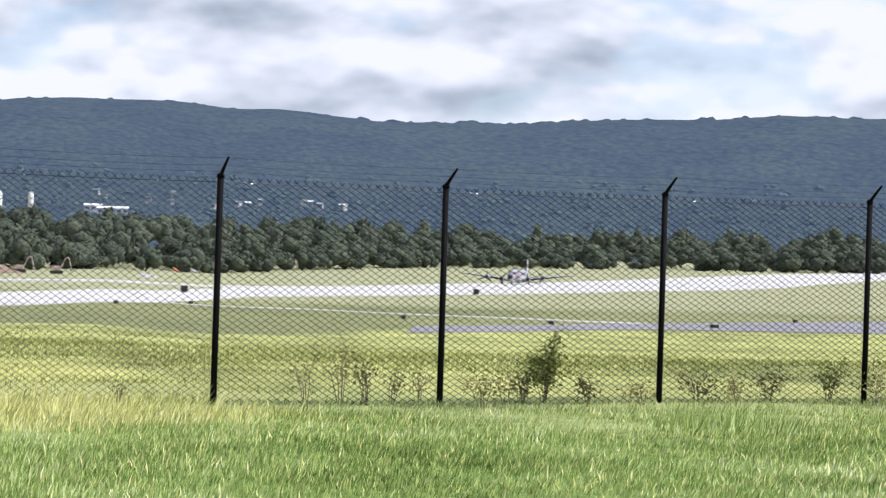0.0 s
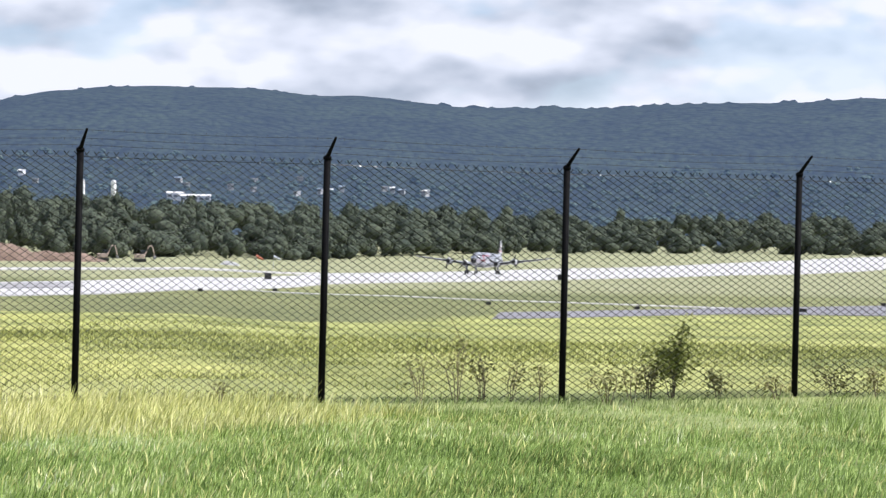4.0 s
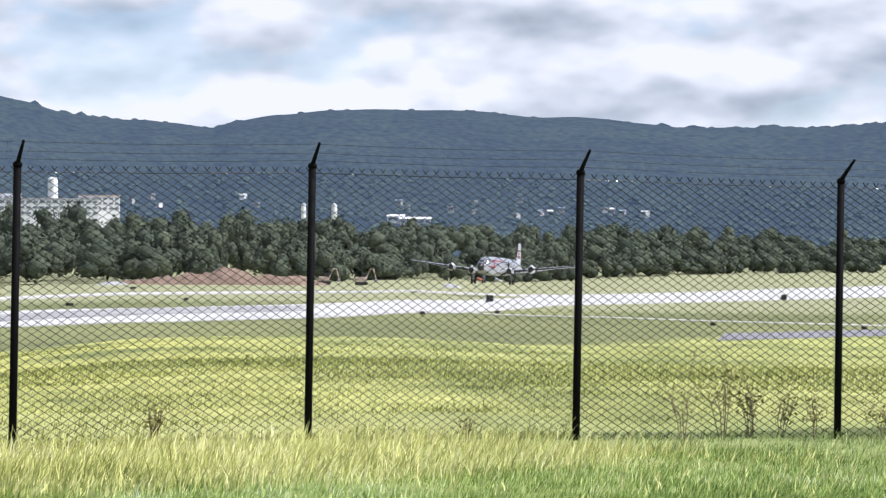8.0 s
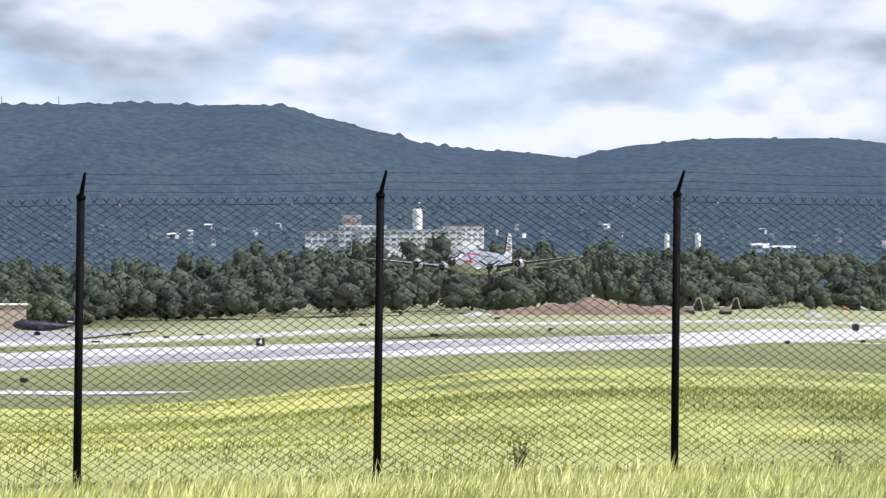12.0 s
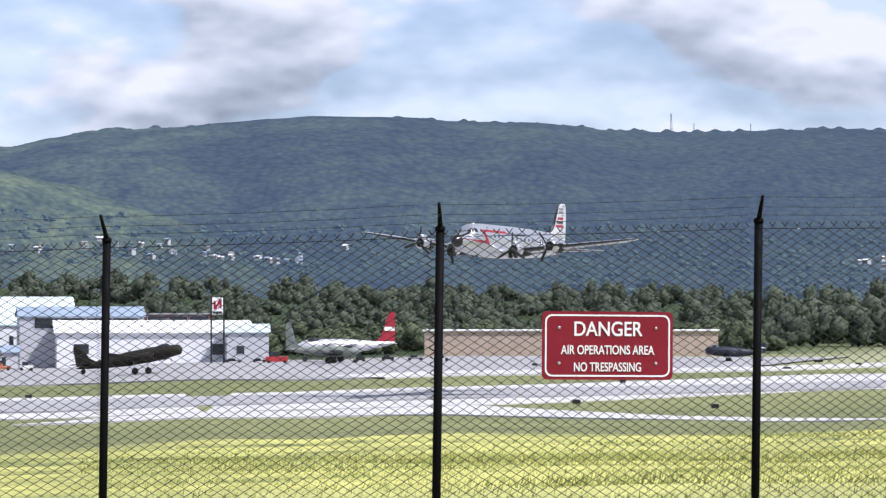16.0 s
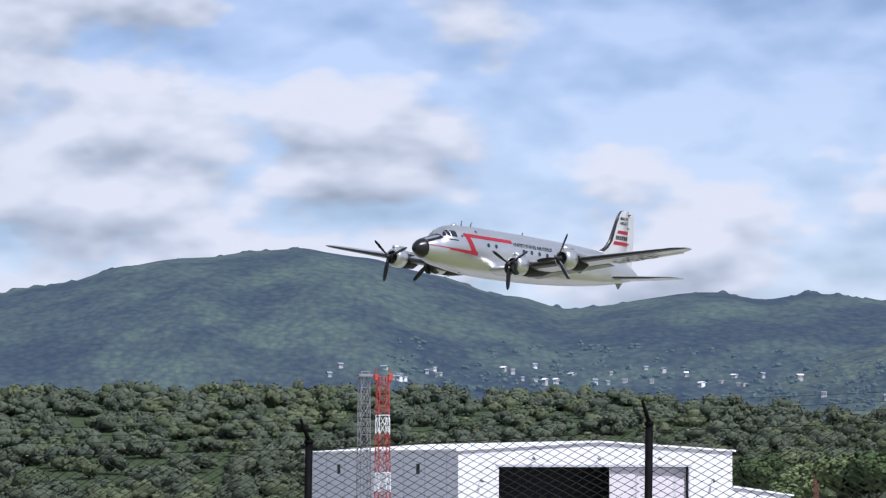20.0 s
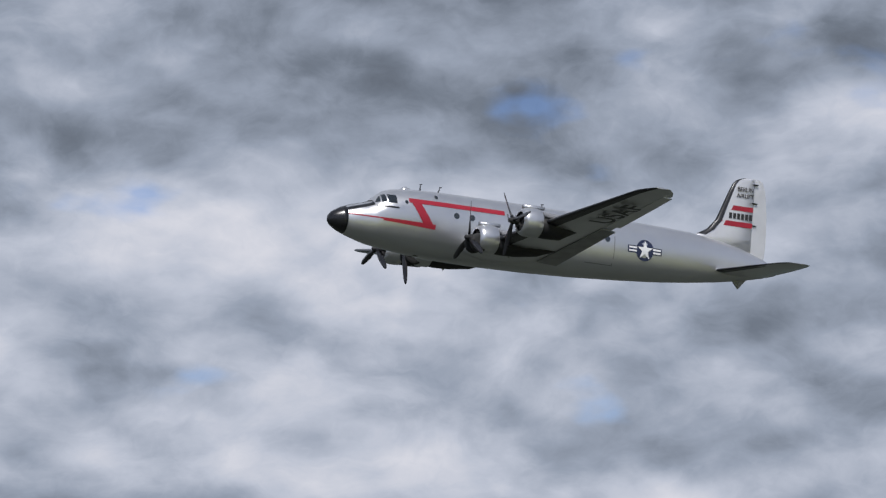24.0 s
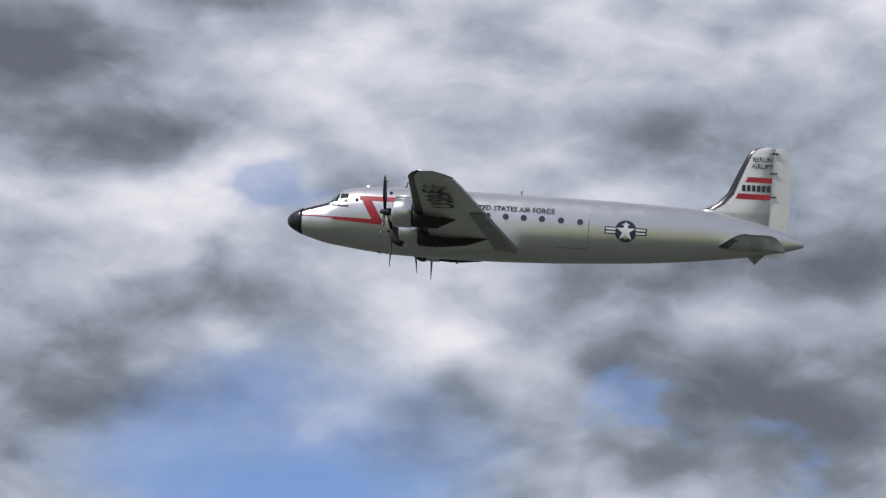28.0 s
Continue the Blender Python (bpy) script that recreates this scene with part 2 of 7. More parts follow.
def grass_ground():
    m = Mat("grass ground", 0.9, spec=0.15).world()
    sep = m.N("ShaderNodeSeparateXYZ")
    m.L(m.co, sep.inputs[0])
    flat = m.N("ShaderNodeCombineXYZ")
    m.L(sep.outputs[0], flat.inputs[0]), m.L(sep.outputs[1], flat.inputs[1])
    ln = m.N("ShaderNodeVectorMath")
    ln.operation = "LENGTH"
    m.L(flat.outputs[0], ln.inputs[0])
    d = ln.outputs["Value"]
    fine = m.noise(3.0, 8, 0.7)
    patch = m.noise(0.16, 6, 0.65, (1, 0.45, 1))
    broad = m.noise(0.02, 5, 0.6, (1, 0.5, 1))
    lush = m.ramp(fine, (0.3, (0.085, 0.135, 0.03)), (0.72, (0.24, 0.335, 0.085)))
    straw = m.ramp(fine, (0.3, (0.30, 0.33, 0.10)), (0.7, (0.56, 0.55, 0.25)))
    tuft = m.math("ADD", m.math("MULTIPLY", m.noise(1.1, 7, 0.75, (1, 0.4, 1)), 0.5), m.math("MULTIPLY", m.noise(5.0, 6, 0.75, (1, 0.4, 1)), 0.5))
    field = m.mix(m.ramp(patch, (0.38, (0, 0, 0)), (0.58, (1, 1, 1))), m.ramp(tuft, (0.36, (0.10, 0.115, 0.042)), (0.64, (0.30, 0.335, 0.115))),
                  m.ramp(tuft, (0.36, (0.245, 0.275, 0.085)), (0.64, (0.60, 0.60, 0.225))))
    mown = m.mix(m.ramp(broad, (0.4, (0, 0, 0)), (0.6, (1, 1, 1))), m.ramp(m.noise(1.3, 8, 0.75, (1, 0.3, 1)), (0.34, (0.10, 0.115, 0.05)), (0.66, (0.235, 0.25, 0.115))),
                 m.ramp(m.noise(1.0, 8, 0.75, (1, 0.3, 1)), (0.34, (0.15, 0.165, 0.07)), (0.66, (0.33, 0.335, 0.155))))
    hay = m.ramp(m.noise(0.3, 8, 0.7, (1, 0.2, 1)), (0.3, (0.25, 0.265, 0.14)), (0.7, (0.38, 0.38, 0.23)))
    dark_ground = m.ramp(m.noise(0.2, 7, 0.6), (0.3, (0.036, 0.040, 0.032)), (0.7, (0.062, 0.068, 0.056)))
    floor_c = m.ramp(m.noise(0.3, 7, 0.6), (0.3, (0.022, 0.036, 0.016)), (0.7, (0.060, 0.085, 0.038)))
    muted = m.ramp(fine, (0.3, (0.18, 0.23, 0.075)), (0.7, (0.36, 0.40, 0.17)))
    lawn = m.ramp(fine, (0.3, (0.045, 0.065, 0.028)), (0.7, (0.105, 0.135, 0.060)))
    wob = m.math("ADD", d, m.math("MULTIPLY", m.math("SUBTRACT", m.noise(0.25, 5), 0.5), 6.0))

    def step(a, b, value=None):
        r = m.N("ShaderNodeMapRange")
        r.inputs["From Min"].default_value, r.inputs["From Max"].default_value = a, b
        m.L(wob if value is None else value, r.inputs["Value"])
        return r.outputs[0]
    x, y = sep.outputs[0], sep.outputs[1]
    straw = m.mix(step(1.5, 6.0, x), straw, muted)
    dried = m.ramp(tuft, (0.36, (0.30, 0.31, 0.075)), (0.64, (0.78, 0.75, 0.25)))
    field = m.mix(m.math("MULTIPLY", step(6.0, -5.0, x), m.ramp(patch, (0.36, (0, 0, 0)), (0.54, (1, 1, 1)))), field, dried)
    c = m.mix(step(24.5, 27.5, m.math("ADD", wob, m.math("MULTIPLY", step(5, -1, x), 3.5))), lush, straw)
    c = m.mix(step(31.0, 36.0), c, field)
    # the mown belt begins farther out towards the runway's far end
    limit = m.math("ADD", 100.0, m.math("ADD", m.math("MULTIPLY", step(-18, 20, x), 200.0), m.math("MULTIPLY", step(20, 70, x), 95.0)))
    past = m.math("SUBTRACT", m.math("ADD", y, m.math("MULTIPLY", m.math("SUBTRACT", m.noise(0.05, 5), 0.5), 30.0)), limit)
    aside = m.math("ADD", m.math("ADD", x, 15.0), m.math("MULTIPLY", y, 0.13))
    c = m.mix(m.math("MAXIMUM", step(-8, 8, past), step(0.0, -7.0, m.math("ADD", aside, m.math("MULTIPLY", m.math("SUBTRACT", m.noise(0.1, 5), 0.5), 8.0)))), c, mown)
    c = m.mix(m.math("MULTIPLY", step(520, 560), step(-110, -70, x)), c, hay)
    c = m.mix(m.math("MULTIPLY", step(690, 715), step(-150, -190, x)), c, dark_ground)
    # unseen ground, darkened so that less light bounces onto the aeroplane's belly
    c = m.mix(step(-60, -90, m.math("SUBTRACT", x, m.math("MULTIPLY", m.math("MAXIMUM", m.math("SUBTRACT", y, 60.0), 0.0), -1.5))), c, dark_ground)
    c = m.mix(step(8, -10, y), c, lawn)
    c = m.mix(step(13.5, 11.0), c, lawn)
    c = m.mix(step(-10, -30, m.math("ADD", x, m.math("MULTIPLY", m.math("MAXIMUM", y, 0.0), 0.9))), c, dark_ground)
    c = m.mix(m.math("MULTIPLY", step(200, 170), step(-10, -30, m.math("ADD", x, m.math("MULTIPLY", m.math("MAXIMUM", y, 0.0), 0.6)))), c, dark_ground)
    c = m.mix(m.math("MULTIPLY", step(715, 735), step(-70, -130, x)), c, floor_c)
    m.color(c)
    m.bump(fine, 0.6, 0.12)
    m.bump(patch, 0.4, 0.5)
    return m.m


def forest_mat(name, lo, hi, scale, haze, glow):
    m = Mat(name, 0.95, spec=0.05).world()
    # crowns stand up from the slope, so the cells are drawn out along the line of sight
    place = m.N("ShaderNodeSeparateXYZ")
    m.L(m.co, place.inputs[0])
    px, py = place.outputs[0], place.outputs[1]
    reach = m.math("SQRT", m.math("ADD", m.math("MULTIPLY", px, px), m.math("MULTIPLY", py, py)))
    turned = m.N("ShaderNodeCombineXYZ")
    m.L(m.math("MULTIPLY", m.math("ARCTAN2", px, py), 2700.0), turned.inputs[0])
    m.L(m.math("MULTIPLY", reach, 0.3), turned.inputs[1])
    m.L(place.outputs[2], turned.inputs[2])
    m.co = turned.outputs[0]
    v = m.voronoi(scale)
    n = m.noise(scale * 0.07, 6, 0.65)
    # light crown tops and the shade between crowns are put into the colour
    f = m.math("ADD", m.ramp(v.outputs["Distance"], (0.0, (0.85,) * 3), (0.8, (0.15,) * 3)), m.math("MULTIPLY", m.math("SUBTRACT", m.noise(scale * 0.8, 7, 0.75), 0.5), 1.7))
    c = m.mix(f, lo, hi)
    # sunlit and cloud-shadowed patches put into the colour, more on the greener western hills
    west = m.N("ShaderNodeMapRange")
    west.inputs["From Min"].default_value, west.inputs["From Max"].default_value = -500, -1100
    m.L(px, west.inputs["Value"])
    sun_patch_f = m.math("MULTIPLY", m.ramp(n, (0.42, (0, 0, 0)), (0.62, (1, 1, 1))), m.math("ADD", m.math("MULTIPLY", west.outputs[0], 0.75), 0.25))
    c = m.mix(sun_patch_f, c, m.mix(f, tuple(h * 0.8 for h in hi), tuple(min(1, h * k) for h, k in zip(hi, (2.5, 2.6, 2.0)))))
    m.color(c)
    m.bump(m.math("MULTIPLY", v.outputs["Distance"], -1.0), 0.7, 0.5 / scale)
    # distance haze put in as a blue glow of the hillside
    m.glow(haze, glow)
    return m.m


M = {}
M["grass"] = grass_ground()
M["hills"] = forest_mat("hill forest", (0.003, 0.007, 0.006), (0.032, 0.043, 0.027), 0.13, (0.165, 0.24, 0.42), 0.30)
# the spur's sunlit look is put into these lighter greens
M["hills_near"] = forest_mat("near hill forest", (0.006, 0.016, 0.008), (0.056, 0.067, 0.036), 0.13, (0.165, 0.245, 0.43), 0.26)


def concrete(name, lo, hi):
    m = Mat(name, 0.85, spec=0.3).world()
    c = m.ramp(m.noise(0.12, 8, 0.7, (1, 0.25, 1)), (0.3, lo), (0.7, hi))
    c = m.mix(m.ramp(m.noise(1.4, 6), (0.4, (0,) * 3), (0.75, (0.35,) * 3)), c, tuple(v * 0.7 for v in lo))
    m.color(c)
    m.bump(m.noise(6, 5), 0.15, 0.02)
    return m.m


M["runway"] = concrete("weathered runway", (0.47, 0.46, 0.46), (0.64, 0.63, 0.62))
M["asphalt"] = concrete("grey asphalt", (0.20, 0.195, 0.22), (0.29, 0.285, 0.315))
M["apron"] = concrete("apron concrete", (0.29, 0.285, 0.29), (0.41, 0.40, 0.405))
M["rubbered"] = concrete("rubber-darkened concrete", (0.30, 0.295, 0.305), (0.42, 0.415, 0.42))
M["post"] = paint("black vinyl coating", (0.004, 0.004, 0.005), 0.7, vary=0.3, spec=0.08)
M["wire"] = paint("black vinyl wire", (0.008, 0.009, 0.008), 0.6, vary=0.3, spec=0.3)
M["steel"] = paint("galvanised steel", (0.55, 0.57, 0.6), 0.35, 0.9, 0.15)


# ---- mesh helpers ----
def mesh_from(name, verts, faces, mat, smooth=False):
    me = bpy.data.meshes.new(name)
    me.from_pydata([tuple(v) for v in verts], [], [tuple(f) for f in faces])
    me.materials.append(mat)
    if smooth:
        me.polygons.foreach_set("use_smooth", [True] * len(me.polygons))
    me.update()
    return me


def finish(bm, name, mat, smooth=False):
    me = bpy.data.meshes.new(name)
    bm.normal_update()
    bm.to_mesh(me)
    bm.free()
    for one in (mat if isinstance(mat, (list, tuple)) else [mat]):
        me.materials.append(one)
    if smooth:
        me.polygons.foreach_set("use_smooth", [True] * len(me.polygons))
    return me


def part(name, bm, mat, parent, label="", m=None, smooth=False):
    ob = new(name, bm if isinstance(bm, bpy.types.Mesh) else finish(bm, name, mat, smooth))
    ob.parent = parent
    if m is not None:
        ob.matrix_basis = m
    if label:
        tagged(ob, label)
    return ob


def thing(name, label, category, group="", kind="", m=None):
    ob = tagged(new(name), label, category, group, kind)
    if m is not None:
        ob.matrix_basis = m
    return ob


def box(bm, lo, hi, bevel=0.0):
    """An axis-aligned box between two corners, its edges rounded off."""
    vs = [bm.verts.new((x, y, z)) for x in (lo[0], hi[0]) for y in (lo[1], hi[1]) for z in (lo[2], hi[2])]
    fs = [bm.faces.new([vs[i] for i in f]) for f in ((0, 1, 3, 2), (4, 6, 7, 5), (0, 4, 5, 1), (2, 3, 7, 6), (0, 2, 6, 4), (1, 5, 7, 3))]
    if bevel:
        bmesh.ops.bevel(bm, geom=list({e for f in fs for e in f.edges}), offset=bevel, segments=1, affect="EDGES")
    return vs


def tube(bm, points, radii, sides=8, caps=True):
    """A round bar along points."""
    rings = []
    pts = [Vector(p) for p in points]
    for i, p in enumerate(pts):
        d = (pts[min(i + 1, len(pts) - 1)] - pts[max(i - 1, 0)]).normalized()
        a = d.cross(Vector((0, 0, 1)) if abs(d.z) < 0.9 else Vector((1, 0, 0))).normalized()
        b = d.cross(a)
        r = radii[i] if isinstance(radii, (list, tuple)) else radii
        rings.append([bm.verts.new(p + (a * math.cos(k * math.tau / sides) + b * math.sin(k * math.tau / sides)) * r) for k in range(sides)])
    for r0, r1 in zip(rings, rings[1:]):
        for k in range(sides):
            bm.faces.new((r0[k], r0[(k + 1) % sides], r1[(k + 1) % sides], r1[k]))
    if caps:
        bm.faces.new(rings[0][::-1])
        bm.faces.new(rings[-1])
    return rings


def prism(bm, outline, z0, z1):
    """An upright slab over an outline in plan."""
    lo = [bm.verts.new((x, y, z0)) for x, y in outline]
    hi = [bm.verts.new((x, y, z1)) for x, y in outline]
    n = len(outline)
    for k in range(n):
        bm.faces.new((lo[k], lo[(k + 1) % n], hi[(k + 1) % n], hi[k]))
    bm.faces.new(hi)
    bm.faces.new(lo[::-1])


def lathe(bm, profile, sides=24, axis="x"):
    """A turned body: profile of (along, radius)."""
    rings = []
    for a, r in profile:
        ring = []
        for k in range(sides):
            c, s = math.cos(k * math.tau / sides) * r, math.sin(k * math.tau / sides) * r
            ring.append(bm.verts.new((a, c, s) if axis == "x" else (c, s, a)))
        rings.append(ring)
    for r0, r1 in zip(rings, rings[1:]):
        for k in range(sides):
            bm.faces.new((r0[k], r0[(k + 1) % sides], r1[(k + 1) % sides], r1[k]))
    bm.faces.new(rings[0][::-1])
    bm.faces.new(rings[-1])


# ---- ground ----
FIELD_Z = -8.75


def smooth01(t):
    t = min(1.0, max(0.0, t))
    return t * t * (3 - 2 * t)


BROW = [(35, 0.0), (60, 0.04), (100, 0.172), (150, 0.343), (200, 0.515), (290, 0.823), (340, 1.0)]   # how far the slope has fallen


WOOD_TOP = [(6, 0.0), (9, 0.55), (16, 0.75), (20, 1.05), (24, 1.12), (28, 1.38), (32, 1.65), (40, 1.95), (60, 1.95), (78, 0.0)]   # bearing; how high the wooded rise stands, in degrees


def wood_top(az):
    for (a0, e0), (a1, e1) in zip(WOOD_TOP, WOOD_TOP[1:]):
        if a0 <= az <= a1:
            return e0 + (e1 - e0) * (az - a0) / (a1 - a0)
    return 0.0


# corrections to the plan, by bearing: turn to the left and lift, both in degrees
SURVEY = [(-11, 0.58, 0.15), (-9.5, 0.49, 0.16), (-6.4, 0.45, 0.21), (-4.3, 0.19, 0.33), (0.8, 0.19, 0.34), (4.9, 0.12, 0.22), (8.2, 0.07, 0.17), (11.6, 0.10, 0.14), (13.2, 0.65, 0.14), (14.9, 1.0, 0.06), (17.0, 1.03, 0.06), (19.3, 1.06, -0.05), (21.9, 1.09, -0.11), (24.8, 1.08, -0.13), (27.9, 1.05, -0.16), (31.2, 1.02, -0.2), (34.8, 1.0, -0.28), (38.7, 1.0, -0.38), (42.9, 1.0, -0.5)]
# how the strip under the fence rises and falls
BANK = [(-25, -0.05), (-16.4, -0.02), (-12.0, -0.01), (-7.4, 0.03), (-2.5, 0.07), (2.7, 0.04), (8.0, 0.02), (13.6, -0.07), (19.4, -0.15), (25.4, -0.26), (31.5, -0.37), (37.3, -0.53), (60, -0.7)]


def along(table, az, column=1):
    """A column of a table of bearings, between its rows."""
    if az <= table[0][0]:
        return table[0][column]
    for a, b in zip(table, table[1:]):
        if az <= b[0]:
            return a[column] + (b[column] - a[column]) * (az - a[0]) / (b[0] - a[0])
    return table[-1][column]


def fade(az):
    """The corrections end towards the sides and the back."""
    return smooth01((az + 120) / 60) * smooth01((150 - az) / 60)


def bearing(az):
    return az + along(SURVEY, az) * fade(az)


def lift(az):
    return along(SURVEY, az, 2) * fade(az)


def ground_z(x, y):
    d = math.hypot(x, y)
    az = math.degrees(math.atan2(-x, y))
    az -= along(SURVEY, az - 0.6) * fade(az)
    rise = d * math.tan(radians(lift(az))) * smooth01((d - 30) / 60) * (1 - smooth01((d - 2200) / 800))
    rise += along(BANK, az) * fade(az) * smooth01((d - 6) / 14) * (1 - smooth01((d - 40) / 40))
    low = FIELD_Z + 5.5 * smooth01((az - 23.0) / 8.0) * smooth01((130 - abs(az)) / 30) * smooth01((d - 225) / 120)
    low -= 1.1 * smooth01((d - 550) / 300) * smooth01((12 - az) / 6) * smooth01((az + 40) / 12)
    low += 2.8 * smooth01((d - 980) / 240) * smooth01((-3 - az) / 5)
    if d > 740 and 6 < az < 78:
        low += max(0.0, 1370 * math.tan(radians(wood_top(az))) - 2.0) * smooth01((d - 740) / 640) * (1 - smooth01((d - 1480) / 400)) * smooth01((az - 6) / 3)
    even = min(1.0, max(0.0, (d - 35) / 255))
    if d < 340 and az < 7:
        brow = 0.0
        for (d0, f0), (d1, f1) in zip(BROW, BROW[1:]):
            if d0 <= d <= d1:
                brow = f0 + (f1 - f0) * (d - d0) / (d1 - d0)
        even += (brow - even) * smooth01((7 - az) / 8)
    return low * even + rise


def polar(d, az):
    return (-d * math.sin(radians(az)), d * math.cos(radians(az)))


def placed(d, az):
    """Where a thing of the plan stands."""
    return polar(d, bearing(az))


def replaced(line):
    return [placed(math.hypot(x, y), math.degrees(math.atan2(-x, y))) for x, y in line]


def build_ground():
    radii = [0.5, 8, 16] + [18 + k * 1.0 for k in range(20)] + [40 * 1.022 ** k for k in range(222)]
    radii[-1] = 4950
    azs = np.concatenate([np.arange(-180, -32, 4), np.arange(-32, 62, 0.5), np.arange(62, 180, 4)])
    verts, faces = [], []
    n = len(azs)
    for d in radii:
        for a in azs:
            x, y = polar(d, a)
            z = ground_z(x, y)
            if d < 300:
                z += 0.05 * noise.noise((x * 0.5, y * 0.5, 0)) + min(0.35, d * 0.002) * noise.noise((x * 0.06, y * 0.06, 3))
            verts.append((x, y, z))
    for i in range(len(radii) - 1):
        for k in range(n):
            k2 = (k + 1) % n
            faces.append((i * n + k, (i + 1) * n + k, (i + 1) * n + k2, i * n + k2))
    faces.append(tuple(range(n)))
    ob = new("ground", mesh_from("ground", verts, faces, M["grass"], True))
    tagged(ob, "yellow-green grass field sloping down to the airfield", "grass", kind="structure")


build_ground()


def paved(name, label, near, far, mat, lift=0.14, step=8.0, across=12, turned=True):
    """A paved strip between its near and its far edge, given point by point, with a low kerb of its own thickness."""
    a, b = [], []
    if turned:
        near, far = replaced(near), replaced(far)
    for k in range(len(near) - 1):
        n = max(1, int(math.hypot(near[k + 1][0] - near[k][0], near[k + 1][1] - near[k][1]) / step))
        for j in range(n + (k == len(near) - 2)):
            for line, out in ((near, a), (far, b)):
                out.append((line[k][0] + (line[k + 1][0] - line[k][0]) * j / n, line[k][1] + (line[k + 1][1] - line[k][1]) * j / n))
    verts, faces = [], []
    for p, q in zip(a, b):
        for j in range(across + 1):
            x, y = p[0] + (q[0] - p[0]) * j / across, p[1] + (q[1] - p[1]) * j / across
            verts.append((x, y, ground_z(x, y) + lift))
        for x, y in (p, q):
            verts.append((x, y, ground_z(x, y) - 0.4))
    w = across + 3
    for i in range(len(a) - 1):
        o, u = i * w, (i + 1) * w
        for j in range(across):
            faces.append((o + j, u + j, u + j + 1, o + j + 1))
        faces.append((o + across + 1, u + across + 1, u, o))
        faces.append((o + across, u + across, u + across + 2, o + across + 2))
    ob = new(name, mesh_from(name, verts, faces, mat))
    return tagged(ob, label, name.split("_")[0], kind="structure")


# bearings at which the western strips are set out, and the distances of their edges there
WEST = (18, 19.5, 21, 22.5, 23.5, 24.5, 25.5, 26.5, 27.5, 28.5, 29.5, 30.5, 31.5, 33, 35, 38, 41)


def west(*ds):
    return [polar(d, a) for d, a in zip(ds, WEST)]


paved("runway", "pale grey concrete runway crossing the airfield",
      [(560, 1560), (360, 1100), (300, 1011), (234, 883), (206, 850), (135, 722), (66, 572), (41, 478), (20, 430), (-3, 403), (-20, 393), (-49, 394)] + replaced([(-76, 338), (-94, 330)] + west(340, 340, 343, 345, 345, 332, 314, 298, 287, 278, 272, 270, 269, 268, 268, 267, 266)),
      [(640, 1760), (458, 1398), (351, 1187), (290, 1097), (256, 1057), (175, 950), (86, 750), (51, 580), (22, 515), (-4, 480), (-24, 481), (-62, 478)] + replaced([(-92, 420), (-112, 404)] + west(422, 430, 436, 442, 446, 433, 406, 370, 332, 316, 308, 304, 306, 306, 307, 307, 307)), M["runway"], turned=False)
paved("taxiway", "narrow grey taxiway branching off the runway", [(-112, 303), (-78, 310), (-51, 294), (-32, 283)], [(-106, 318), (-76, 334), (-52, 303), (-30, 290)], M["runway"], 0.17, 8, 3)
paved("taxiway_far", "pale taxiway strip beyond the runway", [(-118, 472), (-70, 512), (-26, 578), (40, 640), (90, 730)], [(-134, 500), (-78, 536), (-29, 600), (40, 660), (92, 750)], M["runway"], 0.26, 8, 4)
paved("taxiway_near", "grey taxiway crossing the near field", [(62, 372), (98, 404), (127, 398), (200, 430), (320, 500)], [(68, 402), (105, 434), (150, 468), (210, 540), (340, 720)], M["asphalt"], 0.07, 14, 3, False)
paved("taxi_edge", "thin pale paved edge running across the mown grass", [(40, 485), (65, 484), (88, 458), (108, 425)], [(40, 489), (65, 489), (89, 464), (110, 432)], M["runway"], 0.06, 8, 1, False)
paved("apron", "grey concrete parking apron before the hangars", [(-80, 505), (-112, 480), (-135, 474)] + west(502, 510, 512, 514, 515, 498, 464, 419, 372, 332, 320, 318, 321, 326, 329, 329, 329),
      [(-75, 640), (-134, 662), (-160, 662)] + west(695, 700, 703, 707, 709, 706, 703, 690, 676, 660, 640, 600, 560, 510, 490, 480, 480), M["apron"], 0.24, 6, 40)
paved("runway_centre", "darker tyre-marked band along the runway", [(19, 462), (-19, 420), (-53, 387), (-80, 360), (-98, 350)] + west(360, 360, 363, 366, 365, 351, 327, 308, 296, 288, 282, 279, 278, 278, 278, 278, 277),
      [(21, 492), (-21, 452), (-58, 420), (-88, 398), (-108, 384)] + west(400, 407, 411, 414, 417, 404, 378, 344, 320, 308, 301, 298, 298, 300, 300, 300, 300), M["rubbered"], 0.34)


